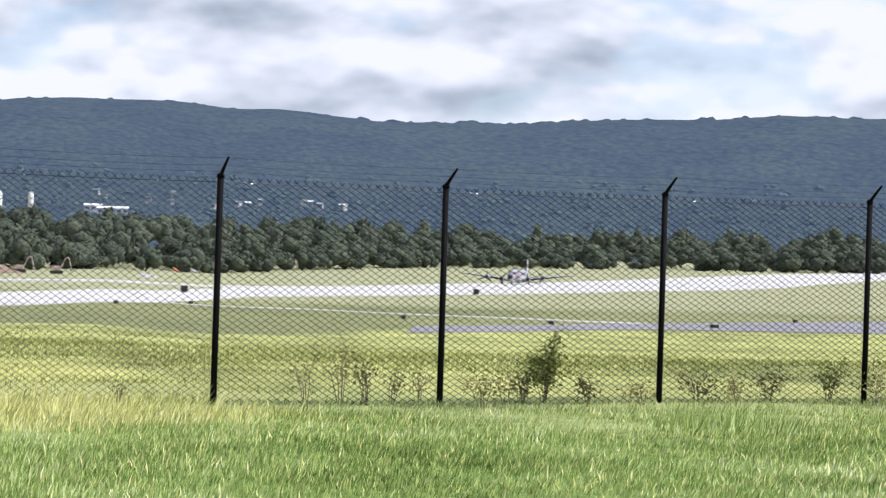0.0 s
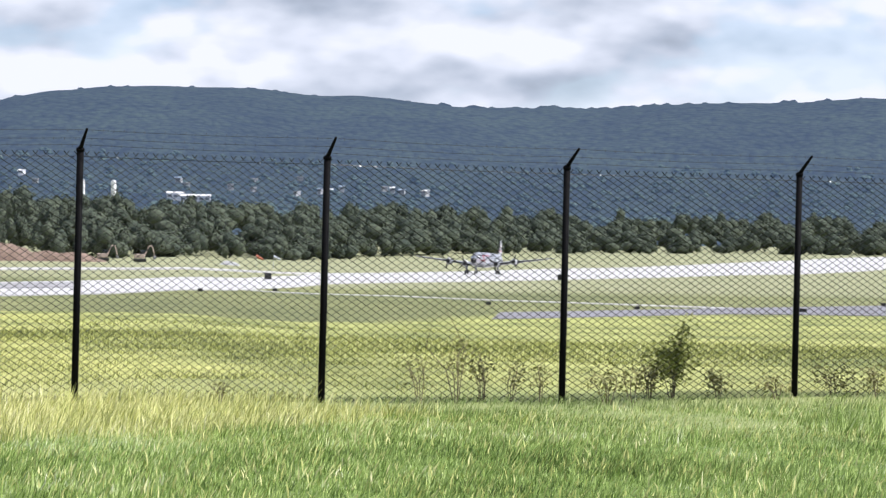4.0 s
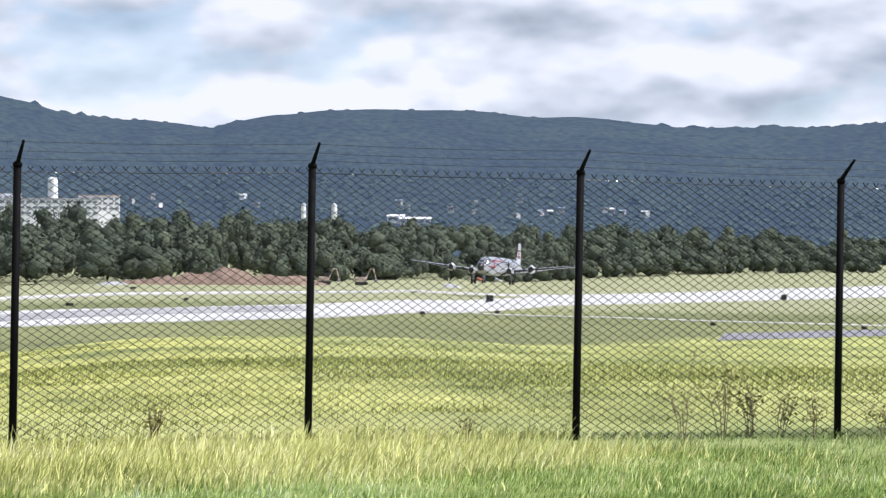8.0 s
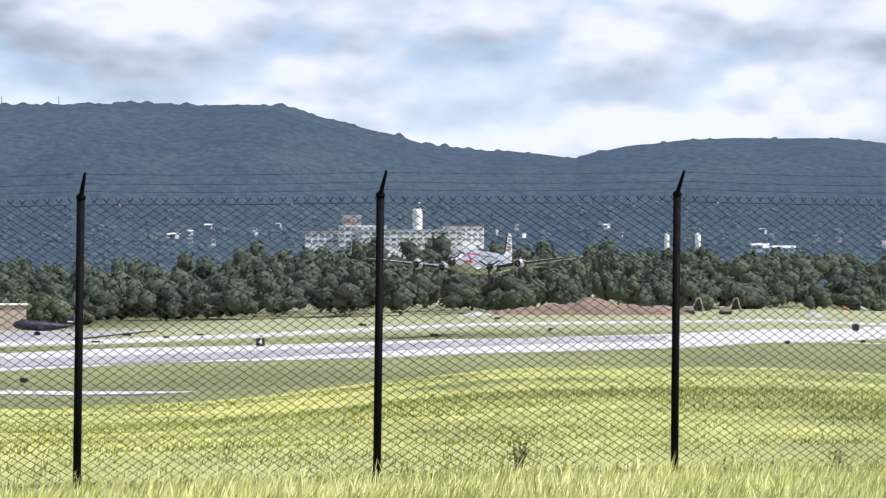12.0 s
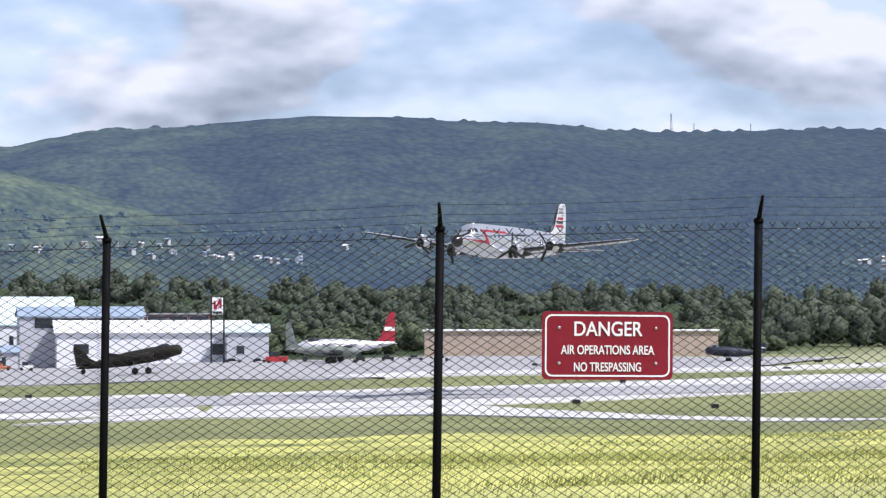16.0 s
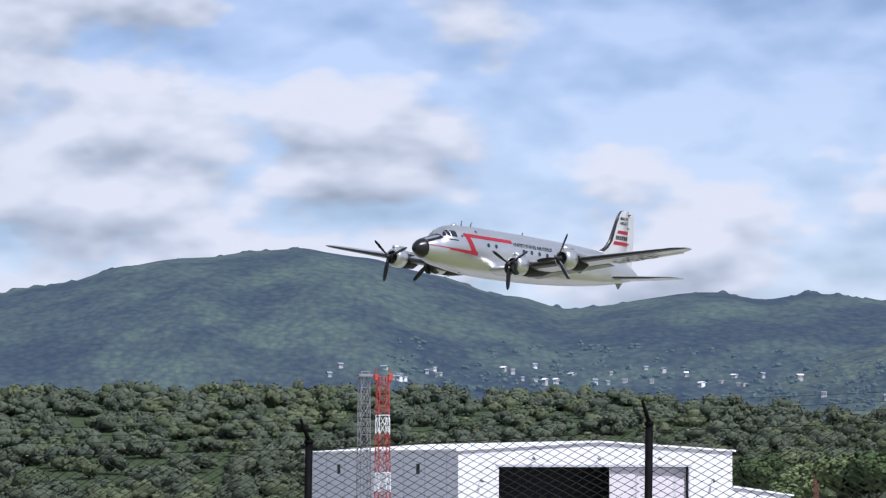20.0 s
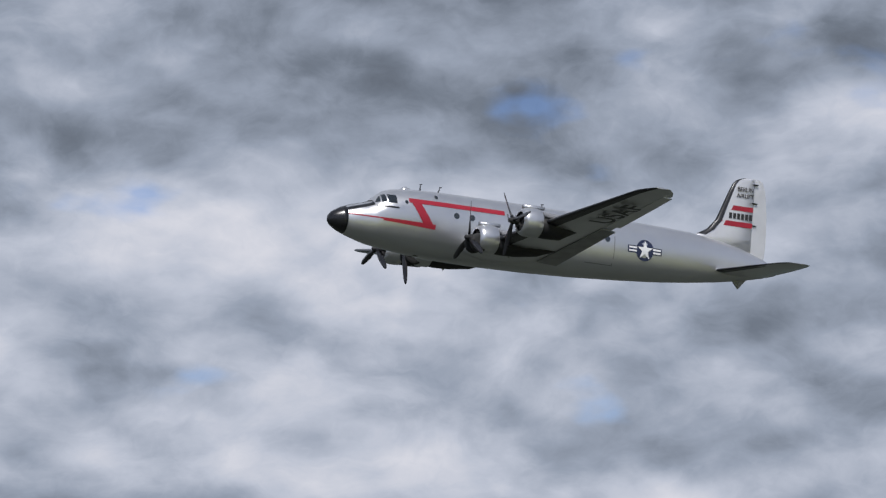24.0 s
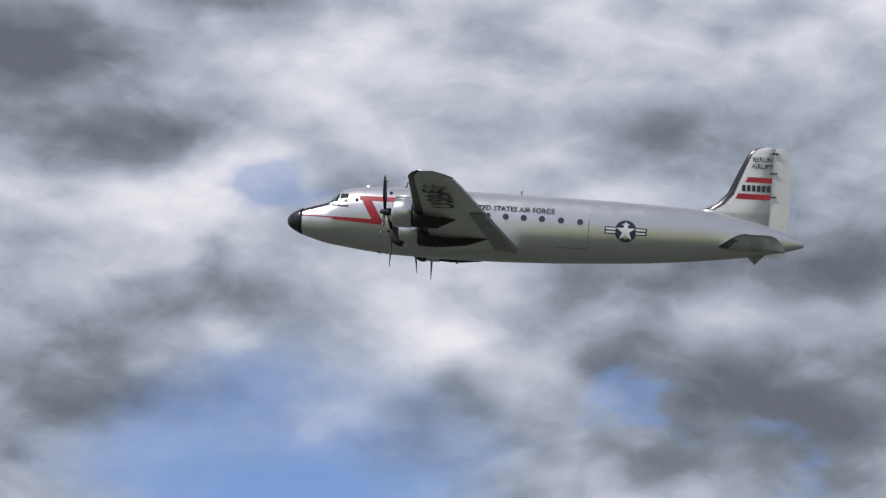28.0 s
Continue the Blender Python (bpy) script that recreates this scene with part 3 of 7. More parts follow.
# ---- hills and woods ----
# tops and saddles of the skyline: bearing (left positive), height in degrees
SKYLINE = [(-60, 1.9), (-30, 2.08), (-18, 2.35), (-16.3, 2.38), (-14.7, 2.31), (-12.6, 2.27), (-11, 2.19), (-9, 2.2), (-6.6, 2.37), (-5.0, 2.47), (-3.2, 2.46), (-1.75, 2.36), (-0.93, 2.28), (-0.6, 2.18), (0.7, 2.28), (1.87, 2.37), (2.8, 2.61), (3.6, 2.83), (4.6, 3.07), (7.1, 3.09), (9, 3.08), (11, 3.12), (12.6, 3.22), (15, 3.31), (16.2, 3.28), (17.6, 3.17), (18.6, 3.14), (20, 3.1), (20.7, 2.96), (21.4, 2.79), (22.4, 2.8), (23.7, 2.73), (25, 2.74), (27.1, 2.69), (28.1, 2.85), (29.45, 2.97), (30.3, 2.87), (31.1, 2.97), (32.5, 2.84), (33.8, 2.74), (34.8, 2.92), (36.1, 3.26), (37.4, 3.53), (38.4, 3.69), (39.2, 3.68), (40.5, 3.54), (41.5, 3.39), (42.7, 3.11), (44.5, 2.87), (46.5, 2.82), (48.3, 2.63), (49.5, 2.42), (50.5, 2.49), (51.8, 2.65), (53.5, 2.76), (55.6, 2.42), (57, 2.76), (58.5, 2.95), (61.2, 2.93), (66, 2.93), (80, 2.73), (110, 2.23), (300, 2.03)]


def skyline(a):
    if a < -60:
        a += 360
    for (a0, e0), (a1, e1) in zip(SKYLINE, SKYLINE[1:]):
        if a0 <= a <= a1:
            return e0 + (e1 - e0) * (0.5 * smooth01((a - a0) / (a1 - a0)) + 0.5 * (a - a0) / (a1 - a0))
    return 2.0


def gully(a, f):
    return noise.noise((a * 0.55, f * 2.2, 1.7)) * 0.05 * math.sin(min(1, f) * math.pi)


def ridge_sheet(name, label, azs, crest, r_foot, r_top, rows, mat, crown, foot_el=-0.2):
    """A wooded hillside from its foot to its crest and a little beyond, its canopy made uneven."""
    verts, faces = [], []
    n = len(azs)
    for i in range(rows + 3):
        f = i / rows
        for a in azs:
            d = r_foot + (r_top - r_foot) * f
            top = EYE_Z + r_top * math.tan(radians(crest(a)))
            foot = EYE_Z + r_foot * math.tan(radians(foot_el))
            x, y = polar(d, a)
            rise = smooth01(min(1.0, f) ** 0.85) if f <= 1 else 1 - (f - 1) * 2.0
            z = foot + (top - foot) * (rise + gully(a, f))
            z += crown * (0.6 * noise.noise((x * 0.02, y * 0.02, 0.3)) + ((0.8 * noise.noise((x * 0.06, y * 0.06, 5.1)) + 1.3 * max(0.0, noise.noise((a * 7.0, f * 9, 2.2)) + 0.1) + 1.2 * max(0.0, noise.noise((a * 3.0, f * 4, 7.2)))) if f > 0.9 else 0.0))
            verts.append((x, y, z))
    for i in range(rows + 2):
        for k in range(n - 1):
            faces.append((i * n + k, i * n + k + 1, (i + 1) * n + k + 1, (i + 1) * n + k))
    ob = new(name, mesh_from(name, verts, faces, mat, True))
    return tagged(ob, label, "hill", kind="structure")


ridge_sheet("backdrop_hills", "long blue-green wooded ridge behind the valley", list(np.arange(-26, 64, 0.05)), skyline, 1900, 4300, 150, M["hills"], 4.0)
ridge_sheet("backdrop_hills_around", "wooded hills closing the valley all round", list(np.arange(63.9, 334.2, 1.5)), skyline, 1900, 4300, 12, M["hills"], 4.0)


def spur(a):
    """Skyline of the nearer spur."""
    a -= 1.03
    return 0.2 + 2.35 * (0.35 * smooth01((a - 12.5) / 3) + 0.65 * min(1.0, max(0.0, (a - 14.0) / 7.0))) * (1 - 0.12 * smooth01((a - 20.5) / 3)) * (1 - 0.9 * smooth01((a - 26) / 8))


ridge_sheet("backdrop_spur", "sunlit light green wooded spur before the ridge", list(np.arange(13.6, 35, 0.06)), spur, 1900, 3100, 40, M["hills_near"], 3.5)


def hill_z(d, a):
    """Height of the ridge's flank at a distance and a bearing."""
    f = max(0.0, (d - 1900) / 2400)
    foot = EYE_Z + 1900 * math.tan(radians(-0.2))
    z = foot + (EYE_Z + 4300 * math.tan(radians(skyline(a))) - foot) * (smooth01(f ** 0.85) + gully(a, f))
    if 13.6 < a < 35 and d < 3100:
        f = max(0.0, (d - 1900) / 1200)
        z = max(z, foot + (EYE_Z + 3100 * math.tan(radians(spur(a))) - foot) * (smooth01(f ** 0.85) + gully(a, f)))
    return z


def hill_distance(el, a):
    """Distance at which the flank is seen at that height in degrees."""
    d = 1950.0
    while d < 3300 and math.degrees(math.atan2(hill_z(d, a) - EYE_Z, d)) < el:
        d += 10
    return d


# ---- chain-link fence ----
POSTS = [(18.2, 35.6), (15.2, 34.3), (12.3, 33.05), (9.41, 31.92), (6.53, 30.63), (3.79, 29.4), (1.28, 29.17), (-1.35, 28.11), (-3.92, 27.72), (-6.42, 26.58), (-9.38, 26.66), (-12.35, 26.06), (-15.46, 25.26), (-18.58, 24.35), (-21.7, 23.4), (-24.8, 22.3)]
FABRIC = 2.48
TIP = 2.72


def glint_steel():
    m = Mat("tension wire with painted glints", 0.35, 0.6)
    f = m.noise(9.0, 3, 0.6)
    # sun glints along the wire are put in as bright dashes of colour
    m.color(m.ramp(f, (0.60, (0.012, 0.013, 0.014)), (0.64, (0.85, 0.87, 0.9))))
    return m.m


M["glint"] = glint_steel()


def build_fence():
    fence = thing("fence", "tall black chain-link fence topped with barbed wire arms", "fence")
    bm = bmesh.new()
    tube(bm, [(0, 0, -0.6), (0, 0, FABRIC + 0.02)], 0.036, 12)
    tube(bm, [(0, 0, FABRIC + 0.02), (0, 0, FABRIC + 0.05), (0, 0, FABRIC + 0.07)], [0.043, 0.043, 0.02], 12)
    post_me = finish(bm, "post", M["post"], True)
    bm = bmesh.new()
    tube(bm, [(0, 0, FABRIC + 0.04), (0, -0.06, FABRIC + 0.10), (0, -0.22, TIP)], [0.024, 0.020, 0.013], 8)
    arm_me = finish(bm, "arm", M["post"], True)
    # one panel of woven wire, 3 m wide: upright zigzags hooked into one another
    pitch, rise, r = 0.060, 0.069, 0.0066
    cols, half = int(3.0 / pitch), int(FABRIC / (rise / 2))
    verts, faces = [], []
    for c in range(cols + 1):
        x0 = c * 3.0 / cols
        base = len(verts)
        for k in range(half + 1):
            side = 1 if (k + c) % 2 else -1
            x = x0 + side * pitch / 2 * 1.02
            y = 0.004 * side
            z = 0.02 + k * rise / 2
            for j in range(3):
                a = j * math.tau / 3 + 0.5
                verts.append((x + r * math.cos(a), y + r * math.sin(a), z))
            if k:
                b0 = base + (k - 1) * 3
                for j in range(3):
                    faces.append((b0 + j, b0 + (j + 1) % 3, b0 + 3 + (j + 1) % 3, b0 + 3 + j))
        # the knuckle that is bent over at the top
        b0 = base + half * 3
        x, z = verts[b0][0], verts[b0][2]
        for j in range(3):
            a = j * math.tau / 3 + 0.5
            verts.append((x0 + r * math.cos(a), r * math.sin(a), z + 0.035))
        for j in range(3):
            faces.append((b0 + j, b0 + (j + 1) % 3, b0 + 3 + (j + 1) % 3, b0 + 3 + j))
    panel_me = mesh_from("wire_panel", verts, faces, M["wire"])
    bm = bmesh.new()
    tube(bm, [(0, 0.01, FABRIC - 0.03), (1.5, 0.01, FABRIC - 0.038), (3, 0.01, FABRIC - 0.03)], 0.0032, 6)
    tension_me = finish(bm, "tension_wire", M["glint"])
    strands = []
    for j, (yy, zz) in enumerate(((-0.215, TIP - 0.01), (-0.14, TIP - 0.09), (-0.07, TIP - 0.155))):
        bm = bmesh.new()
        tube(bm, [(0, yy, zz), (0.75, yy, zz - 0.012), (1.5, yy, zz - 0.016), (2.25, yy, zz - 0.012), (3, yy, zz)], 0.0018, 4)
        for k in range(24):
            x = 0.06 + k * 0.125
            tube(bm, [(x, yy - 0.014, zz - 0.02), (x + 0.01, yy + 0.012, zz + 0.008)], 0.0022, 3)
        strands.append(finish(bm, "barbed_wire", M["wire"]))
    for k, (x, y) in enumerate(POSTS):
        a, b = POSTS[max(k - 1, 0)], POSTS[min(k + 1, len(POSTS) - 1)]
        turn = math.degrees(math.atan2(a[1] - b[1], a[0] - b[0]))
        lean = (noise.noise((k * 1.7, 0, 0)) * 0.4, 0.85 + noise.noise((k * 1.7, 4, 0)) * 0.3)
        slip = 2.72 * math.sin(radians(lean[1]))
        x, y = x - 0.22 * math.sin(radians(turn)) - slip * math.cos(radians(turn)), y + 0.22 * math.cos(radians(turn)) - slip * math.sin(radians(turn))
        p = part("post", post_me, None, fence, m=pose(x, y, ground_z(x, y), lean[0], lean[1], turn))
        part("arm", arm_me, None, p)
        if k + 1 < len(POSTS):
            nx, ny = POSTS[k + 1]
            nx, ny = nx - 0.22 * math.sin(radians(turn)), ny + 0.22 * math.cos(radians(turn))
            span = math.hypot(nx - x, ny - y)
            yaw = math.degrees(math.atan2(y - ny, x - nx))
            fall = math.degrees(math.atan2(ground_z(x, y) - ground_z(nx, ny), span))
            m = pose(nx, ny, ground_z(nx, ny), 0, -fall, yaw) @ Matrix.Diagonal((span / 3.0, 1, 1, 1))
            tagged(part("wire_panel", panel_me, None, fence, "", m), "black chain-link mesh", kind="stuff")
            part("tension_wire", tension_me, None, fence, "bright tension wire", m)
            for s in strands:
                part("barbed_wire", s, None, fence, m=m)


build_fence()


# ---- the four-engined transport that takes off ----
M["alu"] = paint("silver aluminium skin", (0.585, 0.59, 0.605), 0.33, 0.80, 0.05, 0.5)
M["alu_white"] = paint("pale silver paint", (0.66, 0.66, 0.68), 0.4, 0.45, 0.08, 0.8)
M["alu_grey"] = paint("dull grey metal", (0.30, 0.30, 0.31), 0.5, 0.5, 0.25, 1.2)
M["gloss_black"] = paint("gloss black paint", (0.012, 0.012, 0.014), 0.3, vary=0.3)
M["soot"] = paint("sooty black metal", (0.012, 0.012, 0.013), 0.7, vary=0.5)
M["red_band"] = paint("bright red paint", (0.30, 0.012, 0.026), 0.4, vary=0.12)
M["insignia_blue"] = paint("insignia blue paint", (0.02, 0.028, 0.07), 0.45)
M["insignia_white"] = paint("insignia white paint", (0.82, 0.82, 0.82), 0.45, vary=0.05)
M["dark_glass"] = paint("dark window glass", (0.02, 0.025, 0.03), 0.08, vary=0.3, spec=0.8)
M["rubber"] = paint("black rubber", (0.02, 0.02, 0.02), 0.8, vary=0.3)
M["lettering"] = paint("black lettering", (0.02, 0.02, 0.022), 0.5)

NOSE = 9.5   # metres from the aeroplane's origin to its nose
HULL = [  # metres behind the nose; top, bottom, half width
    (0.0, 0.03, -0.03, 0.03), (0.06, 0.20, -0.20, 0.20), (0.22, 0.38, -0.38, 0.37), (0.6, 0.60, -0.62, 0.60), (1.2, 0.80, -0.90, 0.86), (2.0, 0.96, -1.18, 1.10), (2.4, 1.08, -1.30, 1.20), (2.75, 1.42, -1.37, 1.26),
    (3.1, 1.66, -1.43, 1.33), (3.6, 1.82, -1.50, 1.42), (4.5, 1.94, -1.61, 1.52), (6.0, 2.0, -1.75, 1.58), (9.0, 2.0, -1.82, 1.60), (12.0, 1.99, -1.80, 1.60), (15.0, 1.95, -1.71, 1.56), (18.0, 1.90, -1.55, 1.42), (20.5, 1.83, -1.38, 1.22), (22.5, 1.74, -1.18, 1.00), (24.5, 1.50, -0.93, 0.74), (26.2, 1.15, -0.66, 0.50), (27.6, 0.72, -0.36, 0.28), (28.4, 0.32, -0.14, 0.13), (28.62, 0.12, -0.0, 0.03)]

HULL = [(s, t - 0.2 * max(0.0, 1 - s / 3), b - 0.2 * max(0.0, 1 - s / 3), w) for s, t, b, w in HULL]


def hull_at(s):
    for a, b in zip(HULL, HULL[1:]):
        if a[0] <= s <= b[0]:
            f = (s - a[0]) / (b[0] - a[0])
            return [a[k] + (b[k] - a[k]) * f for k in (1, 2, 3)]
    return list(HULL[-1][1:])


def hull_side(s, z, side, off=0.012):
    """A point on the skin at station s and height z, lifted off by off."""
    top, bot, w = hull_at(s)
    c, h = (top + bot) / 2, (top - bot) / 2
    f = max(-0.999, min(0.999, (z - c) / h))
    y = w * (1 - abs(f) ** 2.15) ** (1 / 2.15)
    return Vector((NOSE - s, side * (y + off * (1 - abs(f))), c + f * h + off * f))


def hull_patch(bm, quad, side, nu=8, nv=3, off=0.012):
    """Lays a four-cornered patch of paint or glass (station, height) on the skin."""
    (a, b, c, d) = [Vector((p[0], p[1], 0)) for p in quad]
    g = []
    for i in range(nu + 1):
        u = i / nu
        row = []
        for j in range(nv + 1):
            v = j / nv
            p = (a * (1 - u) + b * u) * (1 - v) + (d * (1 - u) + c * u) * v
            row.append(bm.verts.new(hull_side(p.x, p.y, side, off)))
        g.append(row)
    for i in range(nu):
        for j in range(nv):
            f = (g[i][j], g[i + 1][j], g[i + 1][j + 1], g[i][j + 1])
            bm.faces.new(f if side < 0 else f[::-1])


def hull_disc(bm, s, z, r, side, off=0.014, n=20, points=None):
    out = []
    for k in range(n):
        a = k * math.tau / n
        rr = r if points is None else (r if k % 2 == 0 else r * 0.382)
        out.append(bm.verts.new(hull_side(s - rr * math.sin(a), z + rr * math.cos(a), side, off)))
    mid = bm.verts.new(hull_side(s, z, side, off))
    for k in range(n):
        f = (mid, out[k], out[(k + 1) % n])
        bm.faces.new(f if side > 0 else f[::-1])


FOIL = [(0.0, 0.0), (0.012, 0.27), (0.05, 0.48), (0.14, 0.80), (0.30, 1.0), (0.50, 0.88), (0.75, 0.48), (1.0, 0.02)]


def foil_ring(chord, thick, lo=0.62):
    """Outline of a wing section: chordwise and upward offsets, upper side first."""
    up = [(c * chord, t * thick * 0.58) for c, t in FOIL]
    down = [(c * chord, -t * thick * 0.42) for c, t in FOIL[-1:0:-1]]
    return up + down


def wing_section(y):
    a = abs(y)
    f = a / 17.9
    lead = 7.6 + 1.9 * f + (max(0.0, a - 16.6) / 1.3) ** 2 * 0.55
    trail = 13.35 - 1.75 * f - (max(0.0, a - 16.4) / 1.5) ** 2 * 0.75
    z = -1.15 + max(0.0, a - 1.5) * math.tan(radians(6.8))
    thick = (0.95 - 0.72 * f) * (1 - 0.6 * (max(0.0, a - 16.6) / 1.3) ** 2)
    return lead, trail - lead, z, thick


def lofted(bm, rings, closed=True):
    vr = [[bm.verts.new(p) for p in r] for r in rings]
    n = len(vr[0])
    for a, b in zip(vr, vr[1:]):
        for k in range(n if closed else n - 1):
            bm.faces.new((a[k], a[(k + 1) % n], b[(k + 1) % n], b[k]))
    bm.faces.new(vr[0][::-1])
    bm.faces.new(vr[-1])
    bmesh.ops.recalc_face_normals(bm, faces=bm.faces[:])


def lettering(text, size, mat, name="lettering"):
    """Words as a thin mesh, lying in the local xy plane, centred."""
    cu = bpy.data.curves.new(name, "FONT")
    cu.body, cu.size, cu.align_x, cu.align_y, cu.extrude = text, size, "CENTER", "CENTER", 0.004
    cu.offset = size * 0.012
    tmp = bpy.data.objects.new(name, cu)
    scene.collection.objects.link(tmp)
    bpy.context.view_layer.update()
    me = bpy.data.meshes.new_from_object(tmp.evaluated_get(bpy.context.evaluated_depsgraph_get()))
    bpy.data.objects.remove(tmp)
    me.materials.clear()
    me.materials.append(mat)
    return me


def build_airliner():
    plane = thing("propeller_airliner", "silver four-engined propeller airliner with red lightning stripe taking off", "aeroplane")
    # hull
    sides = 36
    bm = bmesh.new()
    rings = []
    for s, top, bot, w in HULL:
        c, h = (top + bot) / 2, (top - bot) / 2
        ring = []
        for k in range(sides):
            a = k * math.tau / sides
            ca, sa = math.cos(a), math.sin(a)
            e = 2 / 2.15
            ring.append((NOSE - s, w * math.copysign(abs(ca) ** e, ca), c + h * math.copysign(abs(sa) ** e, sa)))
        rings.append(ring)
    lofted(bm, rings)
    body = part("fuselage", bm, M["alu"], plane, smooth=True)
    # nose cap and anti-glare panel
    bm = bmesh.new()
    cap = []
    for s in (0.0, 0.06, 0.22, 0.45, 0.72, 0.92):
        top, bot, w = hull_at(s)
        c, h = (top + bot) / 2, (top - bot) / 2
        ring = []
        for k in range(32):
            ca, sa = math.cos(k * math.tau / 32), math.sin(k * math.tau / 32)
            ring.append((NOSE - s + 0.015, (w + 0.018) * math.copysign(abs(ca) ** (2 / 2.15), ca), c + (h + 0.018) * math.copysign(abs(sa) ** (2 / 2.15), sa)))
        cap.append(ring)
    lofted(bm, cap)
    part("nose_cap", bm, M["gloss_black"], body, "black rubber nose cap", smooth=True)
    for side in (1, -1):
        bm = bmesh.new()
        hull_patch(bm, [(0.80, 0.26), (2.40, 0.74), (2.46, 1.3), (0.80, 0.9)], side, 8, 4)
        part("glare_panel", bm, M["gloss_black"], body, smooth=True)
        bm = bmesh.new()
        hull_patch(bm, [(2.45, 0.66), (3.6, 0.63), (3.6, 0.72), (2.45, 0.76)], side, 5, 1)
        part("glare_line", bm, M["gloss_black"], body, smooth=True)
        # red lightning stripe
        bm = bmesh.new()
        hull_patch(bm, [(0.74, 0.08), (2.75, -0.02), (2.75, 0.06), (0.74, 0.14)], side, 8, 1)
        hull_patch(bm, [(2.75, -0.10), (5.75, -0.30), (5.75, -0.02), (2.75, 0.06)], side, 10, 2, 0.013)
        part("stripe", bm, M["red_band"], body, "red stripe", smooth=True)
        bm = bmesh.new()
        hull_patch(bm, [(5.05, -0.10), (5.75, -0.30), (4.75, 1.28), (4.2, 1.28)], side, 6, 6, 0.015)
        part("stripe", bm, M["red_band"], body, "red stripe", smooth=True)
        bm = bmesh.new()
        hull_patch(bm, [(4.2, 1.04), (10.0, 1.02), (10.0, 1.27), (4.2, 1.29)], side, 14, 2, 0.017)
        part("stripe", bm, M["red_band"], body, "red stripe", smooth=True)
        # windows
        for quad in ([(2.44, 0.90), (2.66, 0.93), (2.74, 1.30), (2.58, 1.12)], [(2.72, 0.93), (2.98, 0.95), (2.98, 1.40), (2.80, 1.36)], [(3.06, 0.92), (3.52, 0.92), (3.52, 1.38), (3.06, 1.40)]):
            bm = bmesh.new()
            hull_patch(bm, quad, side, 3, 3, 0.02)
            part("cockpit_window", bm, M["dark_glass"], body, smooth=True)
        for s, z in ((7.0, 0.62), (7.95, 0.62), (11.4, 0.55), (12.4, 0.55), (13.4, 0.54), (14.4, 0.53), (15.45, 0.52), (16.5, 0.50), (4.05, 1.05), (5.9, 1.55)):
            bm = bmesh.new()
            hull_disc(bm, s, z, 0.17 if s > 6.5 else 0.10, side, 0.02, 14)
            part("window", bm, M["dark_glass"], body, smooth=True)
        # insignia
        bm = bmesh.new()
        hull_disc(bm, 19.0, 0.15, 0.60, side, 0.014, 28)
        hull_patch(bm, [(17.85, -0.04), (20.15, -0.04), (20.15, 0.36), (17.85, 0.36)], side, 8, 2, 0.013)
        disc = part("insignia", bm, M["insignia_blue"], body, "blue and white star insignia", smooth=True)
        bm = bmesh.new()
        hull_disc(bm, 19.0, 0.15, 0.55, side, 0.034, 10, True)
        for s0, s1 in ((17.93, 18.45), (19.55, 20.07)):
            hull_patch(bm, [(s0, 0.02), (s1, 0.02), (s1, 0.12), (s0, 0.12)], side, 3, 1, 0.02)
            hull_patch(bm, [(s0, 0.20), (s1, 0.20), (s1, 0.30), (s0, 0.30)], side, 3, 1, 0.02)
        part("star", bm, M["insignia_white"], disc, smooth=True)
        # door outline
        bm = bmesh.new()
        for q in ([(16.95, -0.9), (17.0, -0.9), (17.0, 0.95), (16.95, 0.95)], [(15.2, -0.95), (17.0, -0.95), (17.0, -0.91), (15.2, -0.91)]):
            hull_patch(bm, q, side, 4, 4, 0.012)
        part("door_seam", bm, M["alu_grey"], body)
        me = lettering("UNITED STATES AIR FORCE", 0.40, M["lettering"])
        p = hull_side(12.6, 0.98, side, 0.03)
        tilt = 17
        part("lettering", me, None, body, "black air force lettering", pose(p.x, p.y, p.z, 90 - side * 0 - tilt, 0, 180 if side > 0 else 0))
    # aerials and blisters on the back
    for s, h, lean in ((5.4, 0.34, 0.02), (6.5, 0.30, 0.12), (13.0, 0.16, 0.0)):
        bm = bmesh.new()
        z = hull_at(s)[0]
        tube(bm, [(NOSE - s, 0, z - 0.05), (NOSE - s - lean, 0, z + h)], [0.05, 0.02], 8)
        tube(bm, [(NOSE - s - lean + 0.06, 0, z + h), (NOSE - s - lean - 0.10, 0, z + h + 0.02)], 0.025, 6)
        part("aerial", bm, M["gloss_black"], plane)
    bm = bmesh.new()
    lofted(bm, [[(NOSE - 4.2 - dx, 0.22 * f * math.cos(k * math.tau / 12), 1.86 + 0.24 * f * math.sin(k * math.tau / 12)) for k in range(12)] for dx, f in ((0, 0.1), (0.1, 0.7), (0.3, 1.0), (0.55, 0.7), (0.7, 0.1))])
    part("blister", bm, M["alu"], plane, smooth=True)
    # wings
    for side in (1, -1):
        ys = [0.0, 1.5, 3.5, 6.0, 9.2, 12.5, 15.5, 16.8, 17.4, 17.75, 17.9]
        bm = bmesh.new()
        rr = []
        for y in ys:
            lead, chord, z, th = wing_section(y)
            rr.append([(NOSE - lead - c, side * y, z + t) for c, t in foil_ring(chord, th)])
        lofted(bm, rr)
        wing = part("wing", bm, M["alu"], plane, smooth=True)
        bm = bmesh.new()
        rr = []
        for y in ys[2:]:
            lead, chord, z, th = wing_section(y)
            ring = foil_ring(chord, th)
            n = len(FOIL)
            keep = ring[-3:] + ring[:3]
